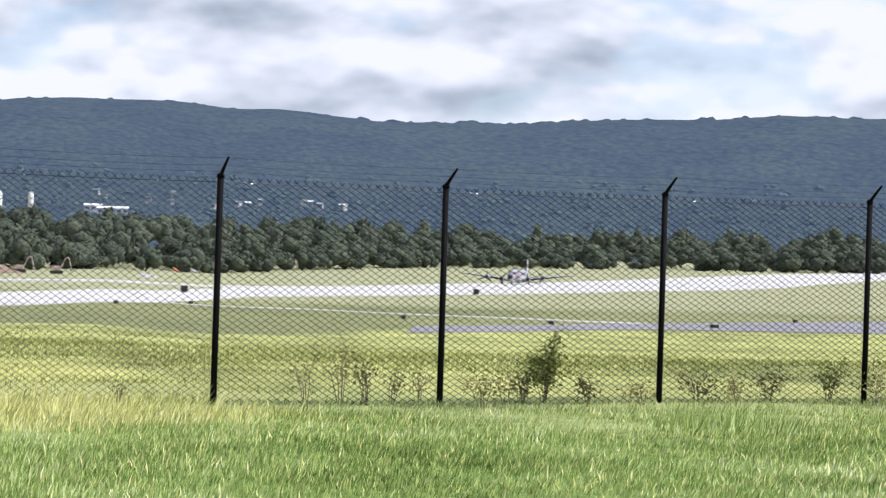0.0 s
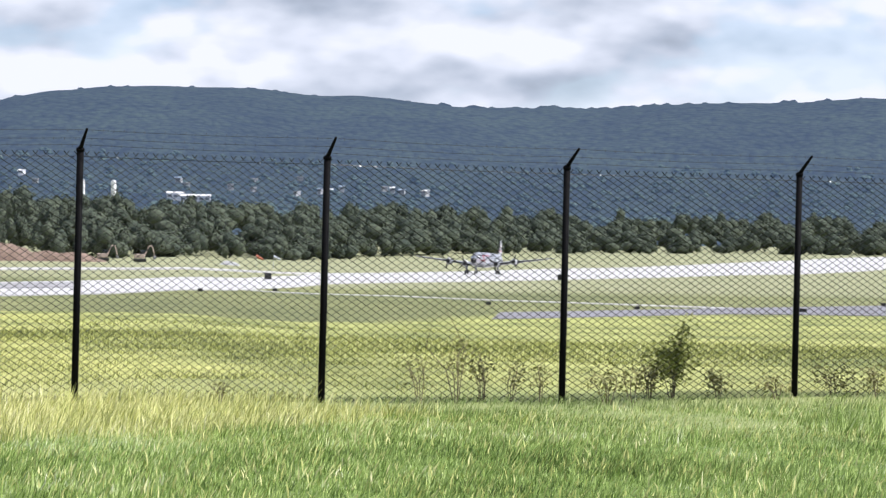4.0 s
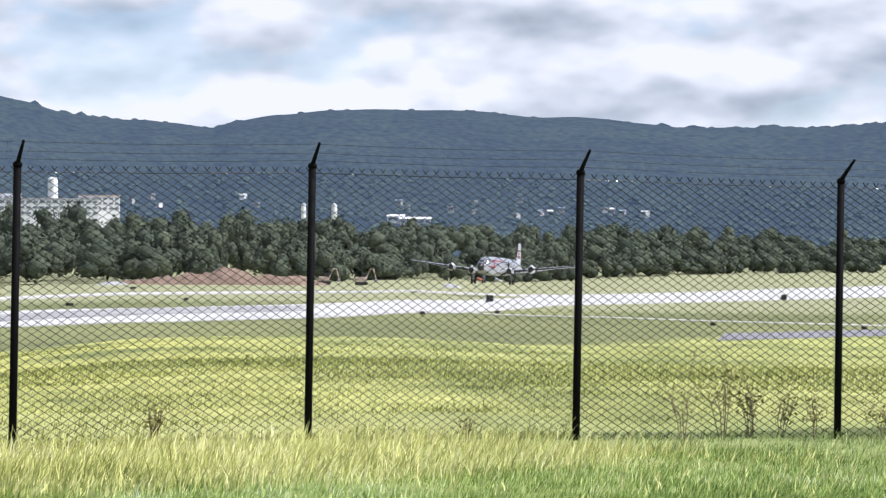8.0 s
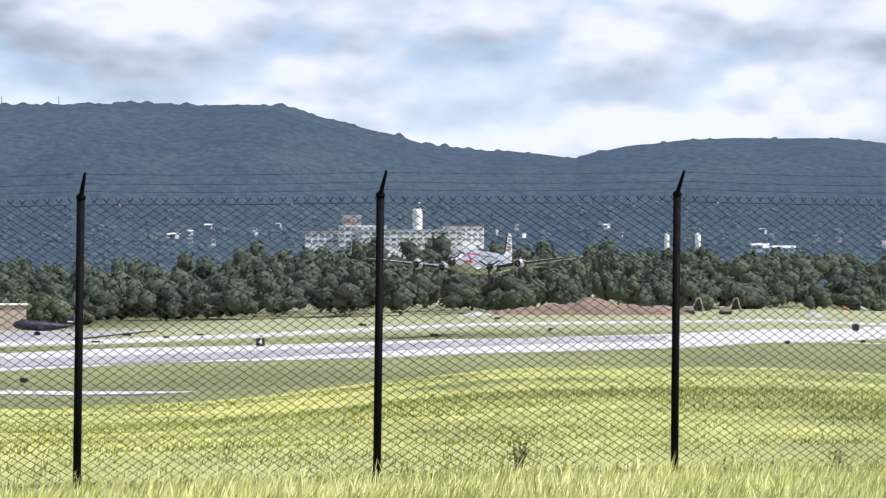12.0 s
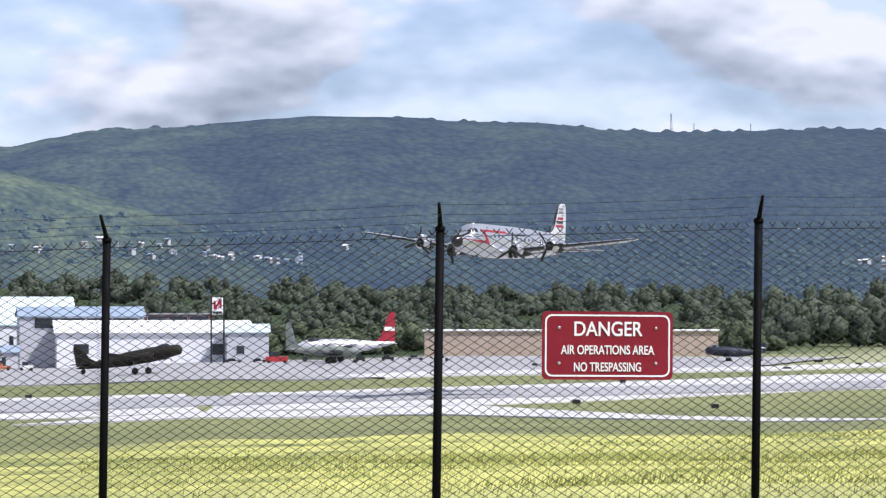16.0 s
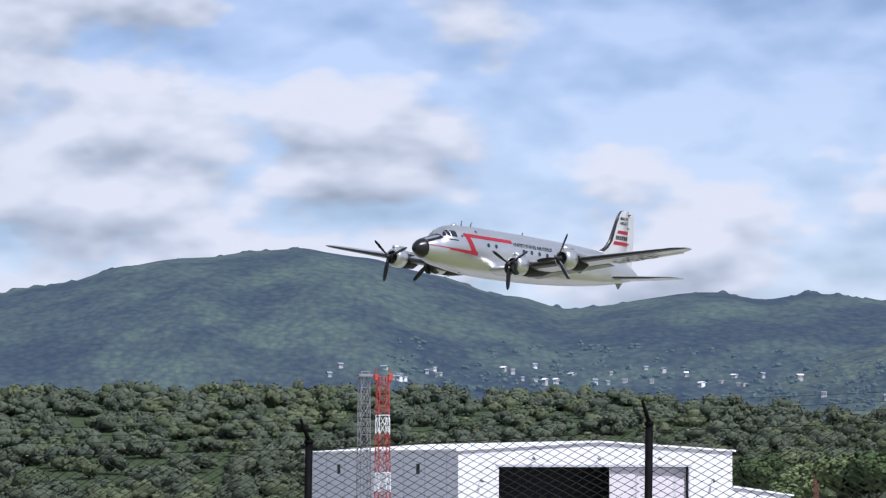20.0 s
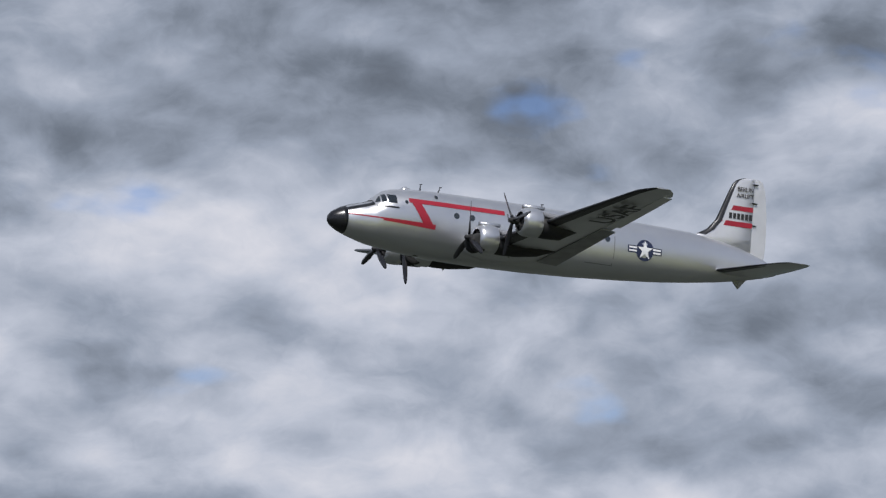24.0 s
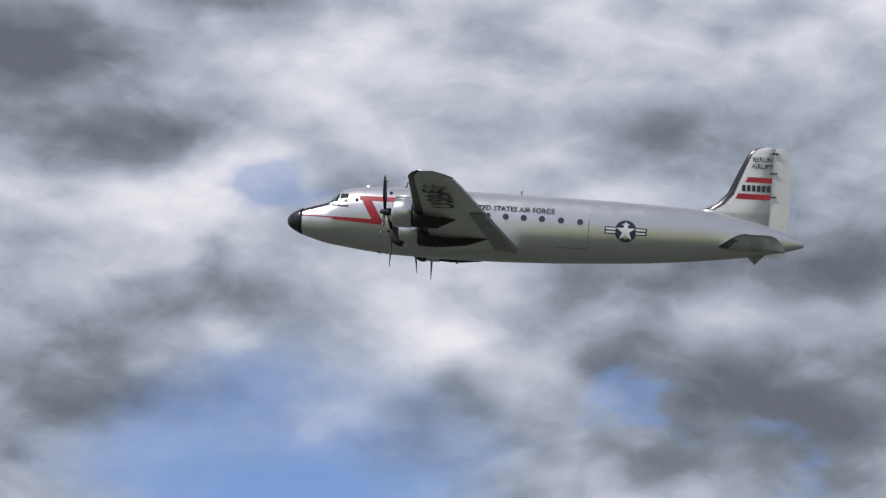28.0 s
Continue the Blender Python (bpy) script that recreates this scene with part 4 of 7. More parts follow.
            rr.append([(NOSE - lead - c + 0.012, side * y, z + t * 1.05) for c, t in keep])
        vr = [[bm.verts.new(p) for p in r] for r in rr]
        for a, b in zip(vr, vr[1:]):
            for k in range(len(a) - 1):
                bm.faces.new((a[k], a[k + 1], b[k + 1], b[k]))
        part("leading_edge", bm, M["gloss_black"], wing, "black rubber de-icing boot", smooth=True)
        # flap, hanging a little below the trailing edge, and aileron
        for y0, y1, name, drop, mat in ((1.7, 9.6, "flap", 7, "alu_grey"), (10.2, 16.6, "aileron", 1, "alu_white")):
            rr = []
            for y in (y0, (y0 + y1) / 2, y1):
                lead, chord, z, th = wing_section(y)
                hinge, d = lead + chord * 0.78, chord * 0.23
                a = radians(drop)
                rr.append([(NOSE - hinge, side * y, z - 0.03), (NOSE - hinge, side * y, z - th * 0.26), (NOSE - hinge - d * math.cos(a), side * y, z - th * 0.12 - d * math.sin(a) - 0.05), (NOSE - hinge - d * math.cos(a), side * y, z - th * 0.12 - d * math.sin(a))])
            bm = bmesh.new()
            lofted(bm, rr)
            part(name, bm, M[mat], wing, "dark lowered flap" if name == "flap" else "")
        if side > 0:
            me = lettering("USAF", 1.75, M["lettering"])
            lead, chord, z, th = wing_section(13.2)
            dih = 6.8
            part("lettering", me, None, wing, "large black letters under the wing", Matrix(((0, 1, 0, NOSE - lead - chord * 0.50), (1, 0, 0, 13.2), (0, 0, -1, z - th * 0.42 - 0.11), (0, 0, 0, 1))) @ pose(0, 0, 0, 0, dih, 0))
        # engines
        for y, prop_s in ((4.0, 6.6), (8.4, 6.9)):
            lead, chord, z, th = wing_section(y)
            zc = z + 0.02
            front = prop_s + 0.42
            bm = bmesh.new()
            prof = [(0.0, 0.52), (-0.05, 0.66), (-0.22, 0.74), (-0.6, 0.78), (-1.05, 0.77), (-1.1, 0.70)]
            lathe(bm, [(a, r) for a, r in prof], 28)
            bmesh.ops.delete(bm, geom=[f for f in bm.faces if len(f.verts) > 4], context="FACES")
            for v in bm.verts:
                v.co += Vector((NOSE - front, side * y, zc))
            cowl = part("cowling", bm, M["alu"], wing, "polished engine cowling", smooth=True)
            bm = bmesh.new()
            lathe(bm, [(-0.22, 0.70), (-0.25, 0.3), (-0.25, 0.05)][::-1], 20)
            for k in range(7):
                a = k * math.tau / 7
                tube(bm, [(-0.15, 0.25 * math.cos(a), 0.25 * math.sin(a)), (-0.15, 0.58 * math.cos(a), 0.58 * math.sin(a))], 0.10, 8)
            for v in bm.verts:
                v.co += Vector((NOSE - front, side * y, zc))
            part("engine", bm, M["soot"], cowl, "dark radial engine")
            bm = bmesh.new()
            tail_s = (lead + chord * (0.80 if y < 6 else 0.60)) - front
            lathe(bm, [(-1.0, 0.70), (-1.6, 0.74), (-2.4, 0.72), (-tail_s * 0.75, 0.55), (-tail_s, 0.08)], 24)
            for v in bm.verts:
                v.co.z = v.co.z * 0.95 if v.co.z < 0 else v.co.z * 0.62
                v.co += Vector((NOSE - front, side * y, zc - 0.06))
            part("nacelle", bm, M["soot"], wing, "soot-blackened nacelle", smooth=True)
            for dy in (-0.45, 0.45):
                bm = bmesh.new()
                tube(bm, [(NOSE - front - 1.1, side * y + dy, zc + 0.45), (NOSE - front - 2.3, side * y + dy * 1.2, zc + 0.42)], [0.14, 0.10], 10)
                part("exhaust", bm, M["alu_grey"], wing)
            bm = bmesh.new()
            tube(bm, [(NOSE - front - 0.15, side * y, zc + 0.80), (NOSE - front - 1.4, side * y, zc + 0.84)], [0.16, 0.10], 10)
            part("air_scoop", bm, M["alu"], wing, smooth=True)
    # tailplane
    for side in (1, -1):
        bm = bmesh.new()
        rr = []
        for y, lead, chord, th in ((0.0, 23.9, 3.7, 0.36), (0.8, 24.05, 3.55, 0.34), (3.4, 24.75, 2.8, 0.25), (5.2, 25.3, 2.05, 0.17), (5.75, 25.6, 1.55, 0.11), (5.95, 26.0, 0.85, 0.05)):
            rr.append([(NOSE - lead - c, side * y, TAIL_Z + y * 0.035 + t) for c, t in foil_ring(chord, th)])
        lofted(bm, rr)
        tail = part("tailplane", bm, M["alu"], plane, smooth=True)
        bm = bmesh.new()
        vr = []
        for r in rr[1:]:
            keep = r[-3:] + r[:3]
            vr.append([bm.verts.new((p[0] + 0.012, p[1], TAIL_Z + (p[2] - TAIL_Z) * 1.02)) for p in keep])
        for a, b in zip(vr, vr[1:]):
            for k in range(len(a) - 1):
                bm.faces.new((a[k], a[k + 1], b[k + 1], b[k]))
        part("leading_edge", bm, M["gloss_black"], tail, "black rubber de-icing boot", smooth=True)
    # fin and rudder
    FIN = [(1.0, 21.8, 0.34), (1.75, 23.1, 0.34), (2.1, 23.75, 0.33), (2.7, 24.3, 0.31), (3.5, 24.65, 0.28), (4.4, 25.05, 0.24), (4.9, 25.3, 0.19), (5.1, 25.5, 0.14), (FIN_TOP - 0.08, 25.75, 0.09), (FIN_TOP, 26.1, 0.04)]
    bm = bmesh.new()
    rr = []
    for z, lead, th in FIN:
        c = 26.75 + (FIN_TOP - z) * -0.03 - lead
        rr.append([(NOSE - lead - a * c, t * th, z) for a, t in ((0, 0), (0.05, 0.3), (0.2, 0.5), (0.6, 0.5), (1, 0.42), (1, -0.42), (0.6, -0.5), (0.2, -0.5), (0.05, -0.3))])
    lofted(bm, rr)
    fin = part("fin", bm, M["alu_white"], plane, smooth=True)
    bm = bmesh.new()
    vr = []
    for r in rr[1:]:
        keep = [(r[2][0] + (r[1][0] - r[2][0]) * 0.35, r[2][1] * 0.97, r[2][2]), r[1], r[0], r[8], (r[7][0] + (r[8][0] - r[7][0]) * 0.35, r[7][1] * 0.97, r[7][2])]
        vr.append([bm.verts.new((p[0] + 0.012, p[1] * 1.08, p[2])) for p in keep])
    for a, b in zip(vr, vr[1:]):
        for k in range(len(a) - 1):
            bm.faces.new((a[k], a[k + 1], b[k + 1], b[k]))
    part("leading_edge", bm, M["gloss_black"], fin, "black rubber de-icing boot", smooth=True)
    bm = bmesh.new()
    rr2 = []
    for z, trail, th in ((0.45, 27.6, 0.26), (1.6, 27.72, 0.26), (3.0, 27.7, 0.22), (4.2, 27.6, 0.17), (4.85, 27.5, 0.12), (FIN_TOP - 0.1, 27.3, 0.07), (FIN_TOP, 27.05, 0.03)):
        lead = 26.79 + (FIN_TOP - z) * -0.03
        rr2.append([(NOSE - lead, th * 0.42, z), (NOSE - trail, 0.01, z), (NOSE - trail, -0.01, z), (NOSE - lead, -th * 0.42, z)])
    lofted(bm, rr2)
    rudder = part("rudder", bm, M["alu_white"], plane, "pale silver rudder")
    for z in (2.6, 3.9, 5.0):
        bm = bmesh.new()
        box(bm, (NOSE - 26.95, -0.16, z - 0.03), (NOSE - 26.62, 0.16, z + 0.03))
        part("hinge", bm, M["gloss_black"], rudder)
    for z0, z1 in ((2.42, 2.72), (3.36, 3.64)):
        bm = bmesh.new()
        for sgn in (1, -1):
            pts = []
            for z in (z0, z1):
                lead = 24.5 + (z - 2.55) * 0.52
                end = 26.74 + (FIN_TOP - z) * -0.03
                th = 0.31 - (z - 2.6) * 0.038
                pts.append([(NOSE - lead - 0.55 * 0, sgn * (th * 0.40 + 0.012), z), (NOSE - lead - 0.5, sgn * (th * 0.51 + 0.012), z), (NOSE - end, sgn * (th * 0.46 + 0.02), z)])
            vv = [[bm.verts.new(p) for p in row] for row in pts]
            for k in range(2):
                bm.faces.new((vv[0][k], vv[0][k + 1], vv[1][k + 1], vv[1][k]))
        part("stripe", bm, M["red_band"], fin, "red band round the fin")
    for side in (1, -1):
        for text, z, size in (("BERLIN", 4.62, 0.34), ("AIRLIFT", 4.24, 0.34)):
            me = lettering(text, size, M["lettering"])
            part("lettering", me, None, fin, "small black lettering", pose(NOSE - 26.1, side * 0.165, z, 90, 0, 180 if side > 0 else 0))
        bm = bmesh.new()
        for k in range(6):
            box(bm, (NOSE - 26.62 + k * 0.27, side * 0.17 - 0.006, 2.86), (NOSE - 26.62 + k * 0.27 + 0.19, side * 0.17 + 0.006, 3.2))
        part("number_bars", bm, M["lettering"], fin, "dark number bars")
    # tail bumper
    bm = bmesh.new()
    lofted(bm, [[(NOSE - s, 0.10 * f, z0), (NOSE - s, -0.10 * f, z0), (NOSE - s, -0.05 * f, z1), (NOSE - s, 0.05 * f, z1)] for s, f, z0, z1 in ((25.6, 0.3, -0.7, -0.75), (26.0, 1, -0.62, -1.15), (26.5, 0.3, -0.55, -0.62))])
    part("tail_bumper", bm, M["alu_grey"], plane)
    # propellers
    bm = bmesh.new()
    lathe(bm, [(0.28, 0.03), (0.22, 0.12), (0.0, 0.17), (-0.2, 0.2), (-0.3, 0.22)], 16)
    hub_me = finish(bm, "hub", M["soot"], True)
    bm = bmesh.new()
    rr = []
    for r, ch, th, tw in ((0.12, 0.16, 0.14, 50), (0.4, 0.22, 0.12, 42), (0.9, 0.34, 0.07, 32), (1.5, 0.32, 0.04, 24), (1.85, 0.24, 0.03, 20), (1.98, 0.10, 0.02, 18)):
        a = radians(tw)
        ring = []
        for u, v in ((-1, 0), (-0.4, 1), (0.5, 0.8), (1, 0), (0.5, -0.8), (-0.4, -1)):
            cx, cy = u * ch / 2, v * th / 2
            ring.append((cx * math.sin(a) + cy * math.cos(a), cx * math.cos(a) - cy * math.sin(a), r))
        rr.append(ring)
    lofted(bm, rr)
    blade_me = finish(bm, "blade", M["gloss_black"], True)
    props = []
    for y, prop_s in ((4.0, 6.6), (8.4, 6.9), (-4.0, 6.6), (-8.4, 6.9)):
        z = wing_section(y)[2] + 0.02
        hub = part("propeller", hub_me, None, plane, "black three-bladed propeller", pose(NOSE - prop_s, y, z))
        for k in range(3):
            part("blade", blade_me, None, hub, m=pose(0, 0, 0, k * 120, 0, 0))
        props.append((hub, NOSE - prop_s, y, z))
    # landing gear
    bm = bmesh.new()
    lathe(bm, [(-0.16, 0.30), (-0.15, 0.47), (-0.09, 0.55), (0.09, 0.55), (0.15, 0.47), (0.16, 0.30)], 20)
    wheel_me = finish(bm, "wheel", M["rubber"], True)
    gear = []
    for name, s, y, z, n, r in (("main_gear", 9.1, 4.0, -0.95, 2.05, 1.0), ("main_gear", 9.1, -4.0, -0.95, 2.05, 1.0), ("nose_gear", 3.4, 0.0, -1.1, 1.9, 0.75)):
        bm = bmesh.new()
        tube(bm, [(0, 0, 0.1), (0, 0, -n)], [0.12, 0.09], 10)
        tube(bm, [(0.0, 0, -0.4), (-0.7, 0, -0.05)], 0.05, 8)
        tube(bm, [(0, -0.4, -n), (0, 0.4, -n)], 0.06, 8)
        box(bm, (0.14, -0.28, -n * 0.7), (0.18, 0.28, -0.05), 0.01)
        leg = part(name, bm, M["alu_grey"], plane, "landing gear leg with twin wheels", pose(NOSE - s, y, z))
        for dy in (-0.32, 0.32):
            part("wheel", wheel_me, None, leg, m=pose(0, dy * r, -n + 0.0, 0, 0, 90) @ Matrix.Scale(r * 0.95, 4))
        gear.append((leg, NOSE - s, y, z))
    return plane, props, gear


TAIL_Z, FIN_TOP = -0.35, 5.32
airliner, propellers, landing_gear = build_airliner()


# ---- the danger sign on the fence ----
M["sign_red"] = paint("deep red sign enamel", (0.22, 0.006, 0.018), 0.35, vary=0.10)
M["sign_white"] = paint("white sign enamel", (0.85, 0.84, 0.84), 0.4, vary=0.04)


def rounded_rect(w, h, r, n=6):
    pts = []
    for cx, cy, a0 in ((w / 2 - r, h / 2 - r, 0), (-w / 2 + r, h / 2 - r, 90), (-w / 2 + r, -h / 2 + r, 180), (w / 2 - r, -h / 2 + r, 270)):
        pts += [(cx + r * math.cos(radians(a0 + 90 * k / n)), cy + r * math.sin(radians(a0 + 90 * k / n))) for k in range(n + 1)]
    return pts


def build_danger_sign():
    (x0, y0), (x1, y1) = POSTS[9], POSTS[8]
    yaw = math.degrees(math.atan2(y1 - y0, x1 - x0))
    f = SIGN_AT
    x, y = x0 + (x1 - x0) * f, y0 + (y1 - y0) * f
    nx, ny = -math.sin(radians(yaw)), math.cos(radians(yaw))
    sign = thing("danger_sign", "red enamel danger sign with white lettering wired to the fence", "sign", m=pose(x + nx * 0.12, y + ny * 0.12, SIGN_Z, 0, 0, yaw) @ pose(0, 0, 0, 0, SIGN_ROLL, 0))
    up = pose(0, 0, 0, 90, 0, 0)
    bm = bmesh.new()
    prism(bm, rounded_rect(SIGN_W, SIGN_H, 0.045), -0.003, 0.003)
    part("plate", bm, M["sign_red"], sign, m=up)
    bm = bmesh.new()
    a, b = rounded_rect(SIGN_W - 0.05, SIGN_H - 0.05, 0.06), rounded_rect(SIGN_W - 0.078, SIGN_H - 0.078, 0.05)
    va, vb = [bm.verts.new((p[0], p[1], 0.006)) for p in a], [bm.verts.new((p[0], p[1], 0.006)) for p in b]
    for k in range(len(a)):
        k2 = (k + 1) % len(a)
        bm.faces.new((va[k], va[k2], vb[k2], vb[k]))
    part("border", bm, M["sign_white"], sign, "white border line", m=up)
    for text, size, z, wide in (("DANGER", 0.150, SIGN_H * 0.235, 0.97), ("AIR OPERATIONS AREA", 0.094, -SIGN_H * 0.07, 0.80), ("NO TRESPASSING", 0.094, -SIGN_H * 0.32, 0.78)):
        me = lettering(text, size, M["sign_white"])
        part("lettering", me, None, sign, "white capital letters", up @ pose(0, z, 0.006) @ Matrix.Diagonal((wide, 1.12, 1, 1)))
    for sx in (-1, 1):
        for sz in (-1, 1):
            bm = bmesh.new()
            lathe(bm, [(0, 0.012), (0.006, 0.012), (0.010, 0.006)], 10, "z")
            part("bolt", bm, M["steel"], sign, m=up @ pose(sx * SIGN_W * 0.37, sz * SIGN_H * 0.26, 0.003))


SIGN_W, SIGN_H, SIGN_Z, SIGN_AT, SIGN_ROLL = 1.115, 0.565, 1.49, 0.525, 0.5
build_danger_sign()


# ---- airfield buildings ----
M["white_metal"] = paint("white ribbed metal cladding", (0.74, 0.74, 0.77), 0.6, vary=0.08, scale=0.3)
M["grey_metal"] = paint("pale grey cladding", (0.50, 0.50, 0.54), 0.6, vary=0.1, scale=0.3)
M["roof_white"] = paint("white roof sheet", (0.86, 0.85, 0.86), 0.5, vary=0.05, scale=0.3)
M["roof_aqua"] = paint("pale aqua roof sheet", (0.58, 0.70, 0.74), 0.5, vary=0.1, scale=0.3)
M["roof_blue"] = paint("blue-grey roof sheet", (0.29, 0.36, 0.46), 0.5, vary=0.12, scale=0.3)
M["dark_void"] = paint("painted interior shade", (0.015, 0.017, 0.025), 0.9, vary=0.3)
M["tan"] = paint("tan brick wall", (0.50, 0.39, 0.33), 0.8, vary=0.15, scale=0.4)
M["brick"] = paint("red-brown brick", (0.13, 0.055, 0.042), 0.85, vary=0.2, scale=0.6)
M["window"] = paint("dark window", (0.03, 0.035, 0.045), 0.15, vary=0.3)
M["door_pink"] = paint("pale sliding door sheet", (0.62, 0.58, 0.62), 0.6, vary=0.08, scale=0.4)


def stand(d, az, face=0.0):
    """The pose of a thing that stands on the ground at that distance and bearing, its -y side towards the camera, turned by face."""
    x, y = placed(d, az)
    paving = 0.24 if 320 < d < 700 and 9 < az < 41 else 0.0
    return pose(x, y, ground_z(x, y) + paving, 0, 0, bearing(az) + face)


def window_part(parent, x, z, w, h, y, mat="window", name="window"):
    bm = bmesh.new()
    box(bm, (x - w / 2, y - 0.08, z), (x + w / 2, y + 0.05, z + h), 0.015)
    win = part(name, bm, M[mat], parent)
    bm = bmesh.new()
    for a, b in (((x - w / 2 - 0.07, z - 0.07), (x + w / 2 + 0.07, z)), ((x - w / 2 - 0.07, z + h), (x + w / 2 + 0.07, z + h + 0.07)), ((x - w / 2 - 0.07, z), (x - w / 2, z + h)), ((x + w / 2, z), (x + w / 2 + 0.07, z + h))):
        box(bm, (a[0], y - 0.11, a[1]), (b[0], y + 0.02, b[1]))
    part("window_frame", bm, M["grey_metal"], win)
    return win


def gable_roof(bm, x0, x1, y0, y1, z, rise, over=0.4, along="x", thick=0.25):
    """A pitched roof slab over a rectangle; the ridge runs along x or y."""
    if along == "x":
        ym = (y0 + y1) / 2
        sec = [(y0 - over, z), (ym, z + rise), (y1 + over, z), (y1 + over, z + thick), (ym, z + rise + thick), (y0 - over, z + thick)]
        lofted(bm, [[(x, a, b) for a, b in sec] for x in (x0 - over, x1 + over)])
    else:
        xm = (x0 + x1) / 2
        sec = [(x0 - over, z), (xm, z + rise), (x1 + over, z), (x1 + over, z + thick), (xm, z + rise + thick), (x0 - over, z + thick)]
        lofted(bm, [[(a, y, b) for a, b in sec] for y in (y0 - over, y1 + over)])


def ribs(parent, x0, x1, y, z0, z1, step, mat):
    """Upright seams of the cladding as thin strips."""
    bm = bmesh.new()
    x = x0 + step
    while x < x1 - 0.1:
        box(bm, (x - 0.03, y - 0.04, z0), (x + 0.03, y + 0.02, z1))
        x += step
    tagged(part("seams", bm, M[mat], parent), kind="stuff")


def build_big_hangar():
    h = thing("hangar", "large white metal hangar with an open dark doorway", "hangar", m=stand(392, 34.6, 20))
    W, L, E, R = 36.0, 62.0, 9.0, 1.1   # front corner at the origin; front runs along +x
    d0, d1, d2 = 5.2, 19.8, 30.2
    DH = 7.1
    bm = bmesh.new()
    box(bm, (0, 0, -2), (d0, 0.4, E))
    box(bm, (d2, 0, -2), (W, 0.4, E))
    box(bm, (d0, 0, DH), (d2, 0.4, E))
    lofted(bm, [[(0, y, E), (W, y, E), (W / 2, y, E + R)] for y in (0, 0.4)])
    part("front_wall", bm, M["white_metal"], h)
    bm = bmesh.new()
    box(bm, (0.0, 0.42, -2), (0.4, L, E))
    part("side_wall", bm, M["white_metal"], h)
    bm = bmesh.new()
    box(bm, (W - 0.4, 0.42, -2), (W, L, E))
    part("side_wall", bm, M["white_metal"], h)
    bm = bmesh.new()
    box(bm, (0.42, L - 0.4, -2), (W - 0.42, L, E))
    part("back_wall", bm, M["white_metal"], h)
    bm = bmesh.new()
    gable_roof(bm, 0, W, 0, L, E, R, 0.35, "y", 0.22)
    part("roof", bm, M["roof_white"], h)
    # near-black sheets added as the shade behind the open doorway
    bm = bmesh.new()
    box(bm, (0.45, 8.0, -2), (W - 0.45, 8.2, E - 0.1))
    part("shade_back", bm, M["dark_void"], h)
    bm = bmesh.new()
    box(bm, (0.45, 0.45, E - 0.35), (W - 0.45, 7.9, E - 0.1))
    part("shade_top", bm, M["dark_void"], h)
    for k, (a, b, y) in enumerate(((d1, d1 + 3.7, 0.5), (d1 + 3.7, d2 - 1.5, 0.7), (d2 - 1.5, d2, 0.9))):
        bm = bmesh.new()
        box(bm, (a, y, -1.9), (b - 0.06, y + 0.14, DH - 0.05), 0.02)
        leaf = part("sliding_door", bm, M["door_pink"], h, "pale sliding door leaf")
        bm = bmesh.new()
        box(bm, (b - 0.26, y - 0.08, -1.9), (b - 0.08, y - 0.01, DH - 0.1))
        part("door_edge", bm, M["grey_metal"], leaf)
    bm = bmesh.new()
    box(bm, (d0 - 0.3, -0.12, DH), (d2 + 0.3, -0.01, DH + 0.3))
    part("door_track", bm, M["grey_metal"], h)
    for x, z in ((9.5, 8.1), (18, 8.1), (26, 8.1), (2.8, 5.4), (33.2, 5.4)):
        bm = bmesh.new()
        tube(bm, [(x, -0.05, z), (x, -0.5, z + 0.25), (x, -0.75, z + 0.1)], 0.05, 6)
        box(bm, (x - 0.14, -0.9, z - 0.15), (x + 0.14, -0.6, z + 0.05))
        part("wall_lamp", bm, M["gloss_black"], h)
    ribs(h, 0, d0, 0, 0, E, 1.2, "white_metal")
    for y, z in ((14, 6.2), (46, 6.2)):
        bm = bmesh.new()
        box(bm, (-0.08, y, z), (0.02, y + 1.1, z + 1.3), 0.02)
        part("window", bm, M["window"], h)
    for y in range(4, 60, 8):
        bm = bmesh.new()
        box(bm, (-0.06, y - 0.05, -1.9), (0.01, y + 0.05, E - 0.1))
        part("seam", bm, M["grey_metal"], h)
    # lean-to at the end
    a = thing("annex", "low white annex with two small windows beside the hangar", "building", m=h.matrix_basis @ pose(W + 0.05, 0.6, 0))
    bm = bmesh.new()
    lofted(bm, [[(0, y, -2), (8.2, y, -2), (8.2, y, 3.5), (0, y, 4.6)] for y in (0, 12)])
    part("wall", bm, M["white_metal"], a)
    bm = bmesh.new()
    lofted(bm, [[(0, y, 4.62), (8.5, y, 3.5), (8.5, y, 3.7), (0, y, 4.85)] for y in (-0.3, 12.3)])
    part("roof", bm, M["roof_white"], a)
    for x in (1.5, 3.1):
        window_part(a, x, 1.35, 0.7, 0.95, 0.0)
    bm = bmesh.new()
    box(bm, (0.1, -0.06, -0.1), (8.1, 0.0, 0.15))
    part("base_strip", bm, M["grey_metal"], a)
    return h


build_big_hangar()


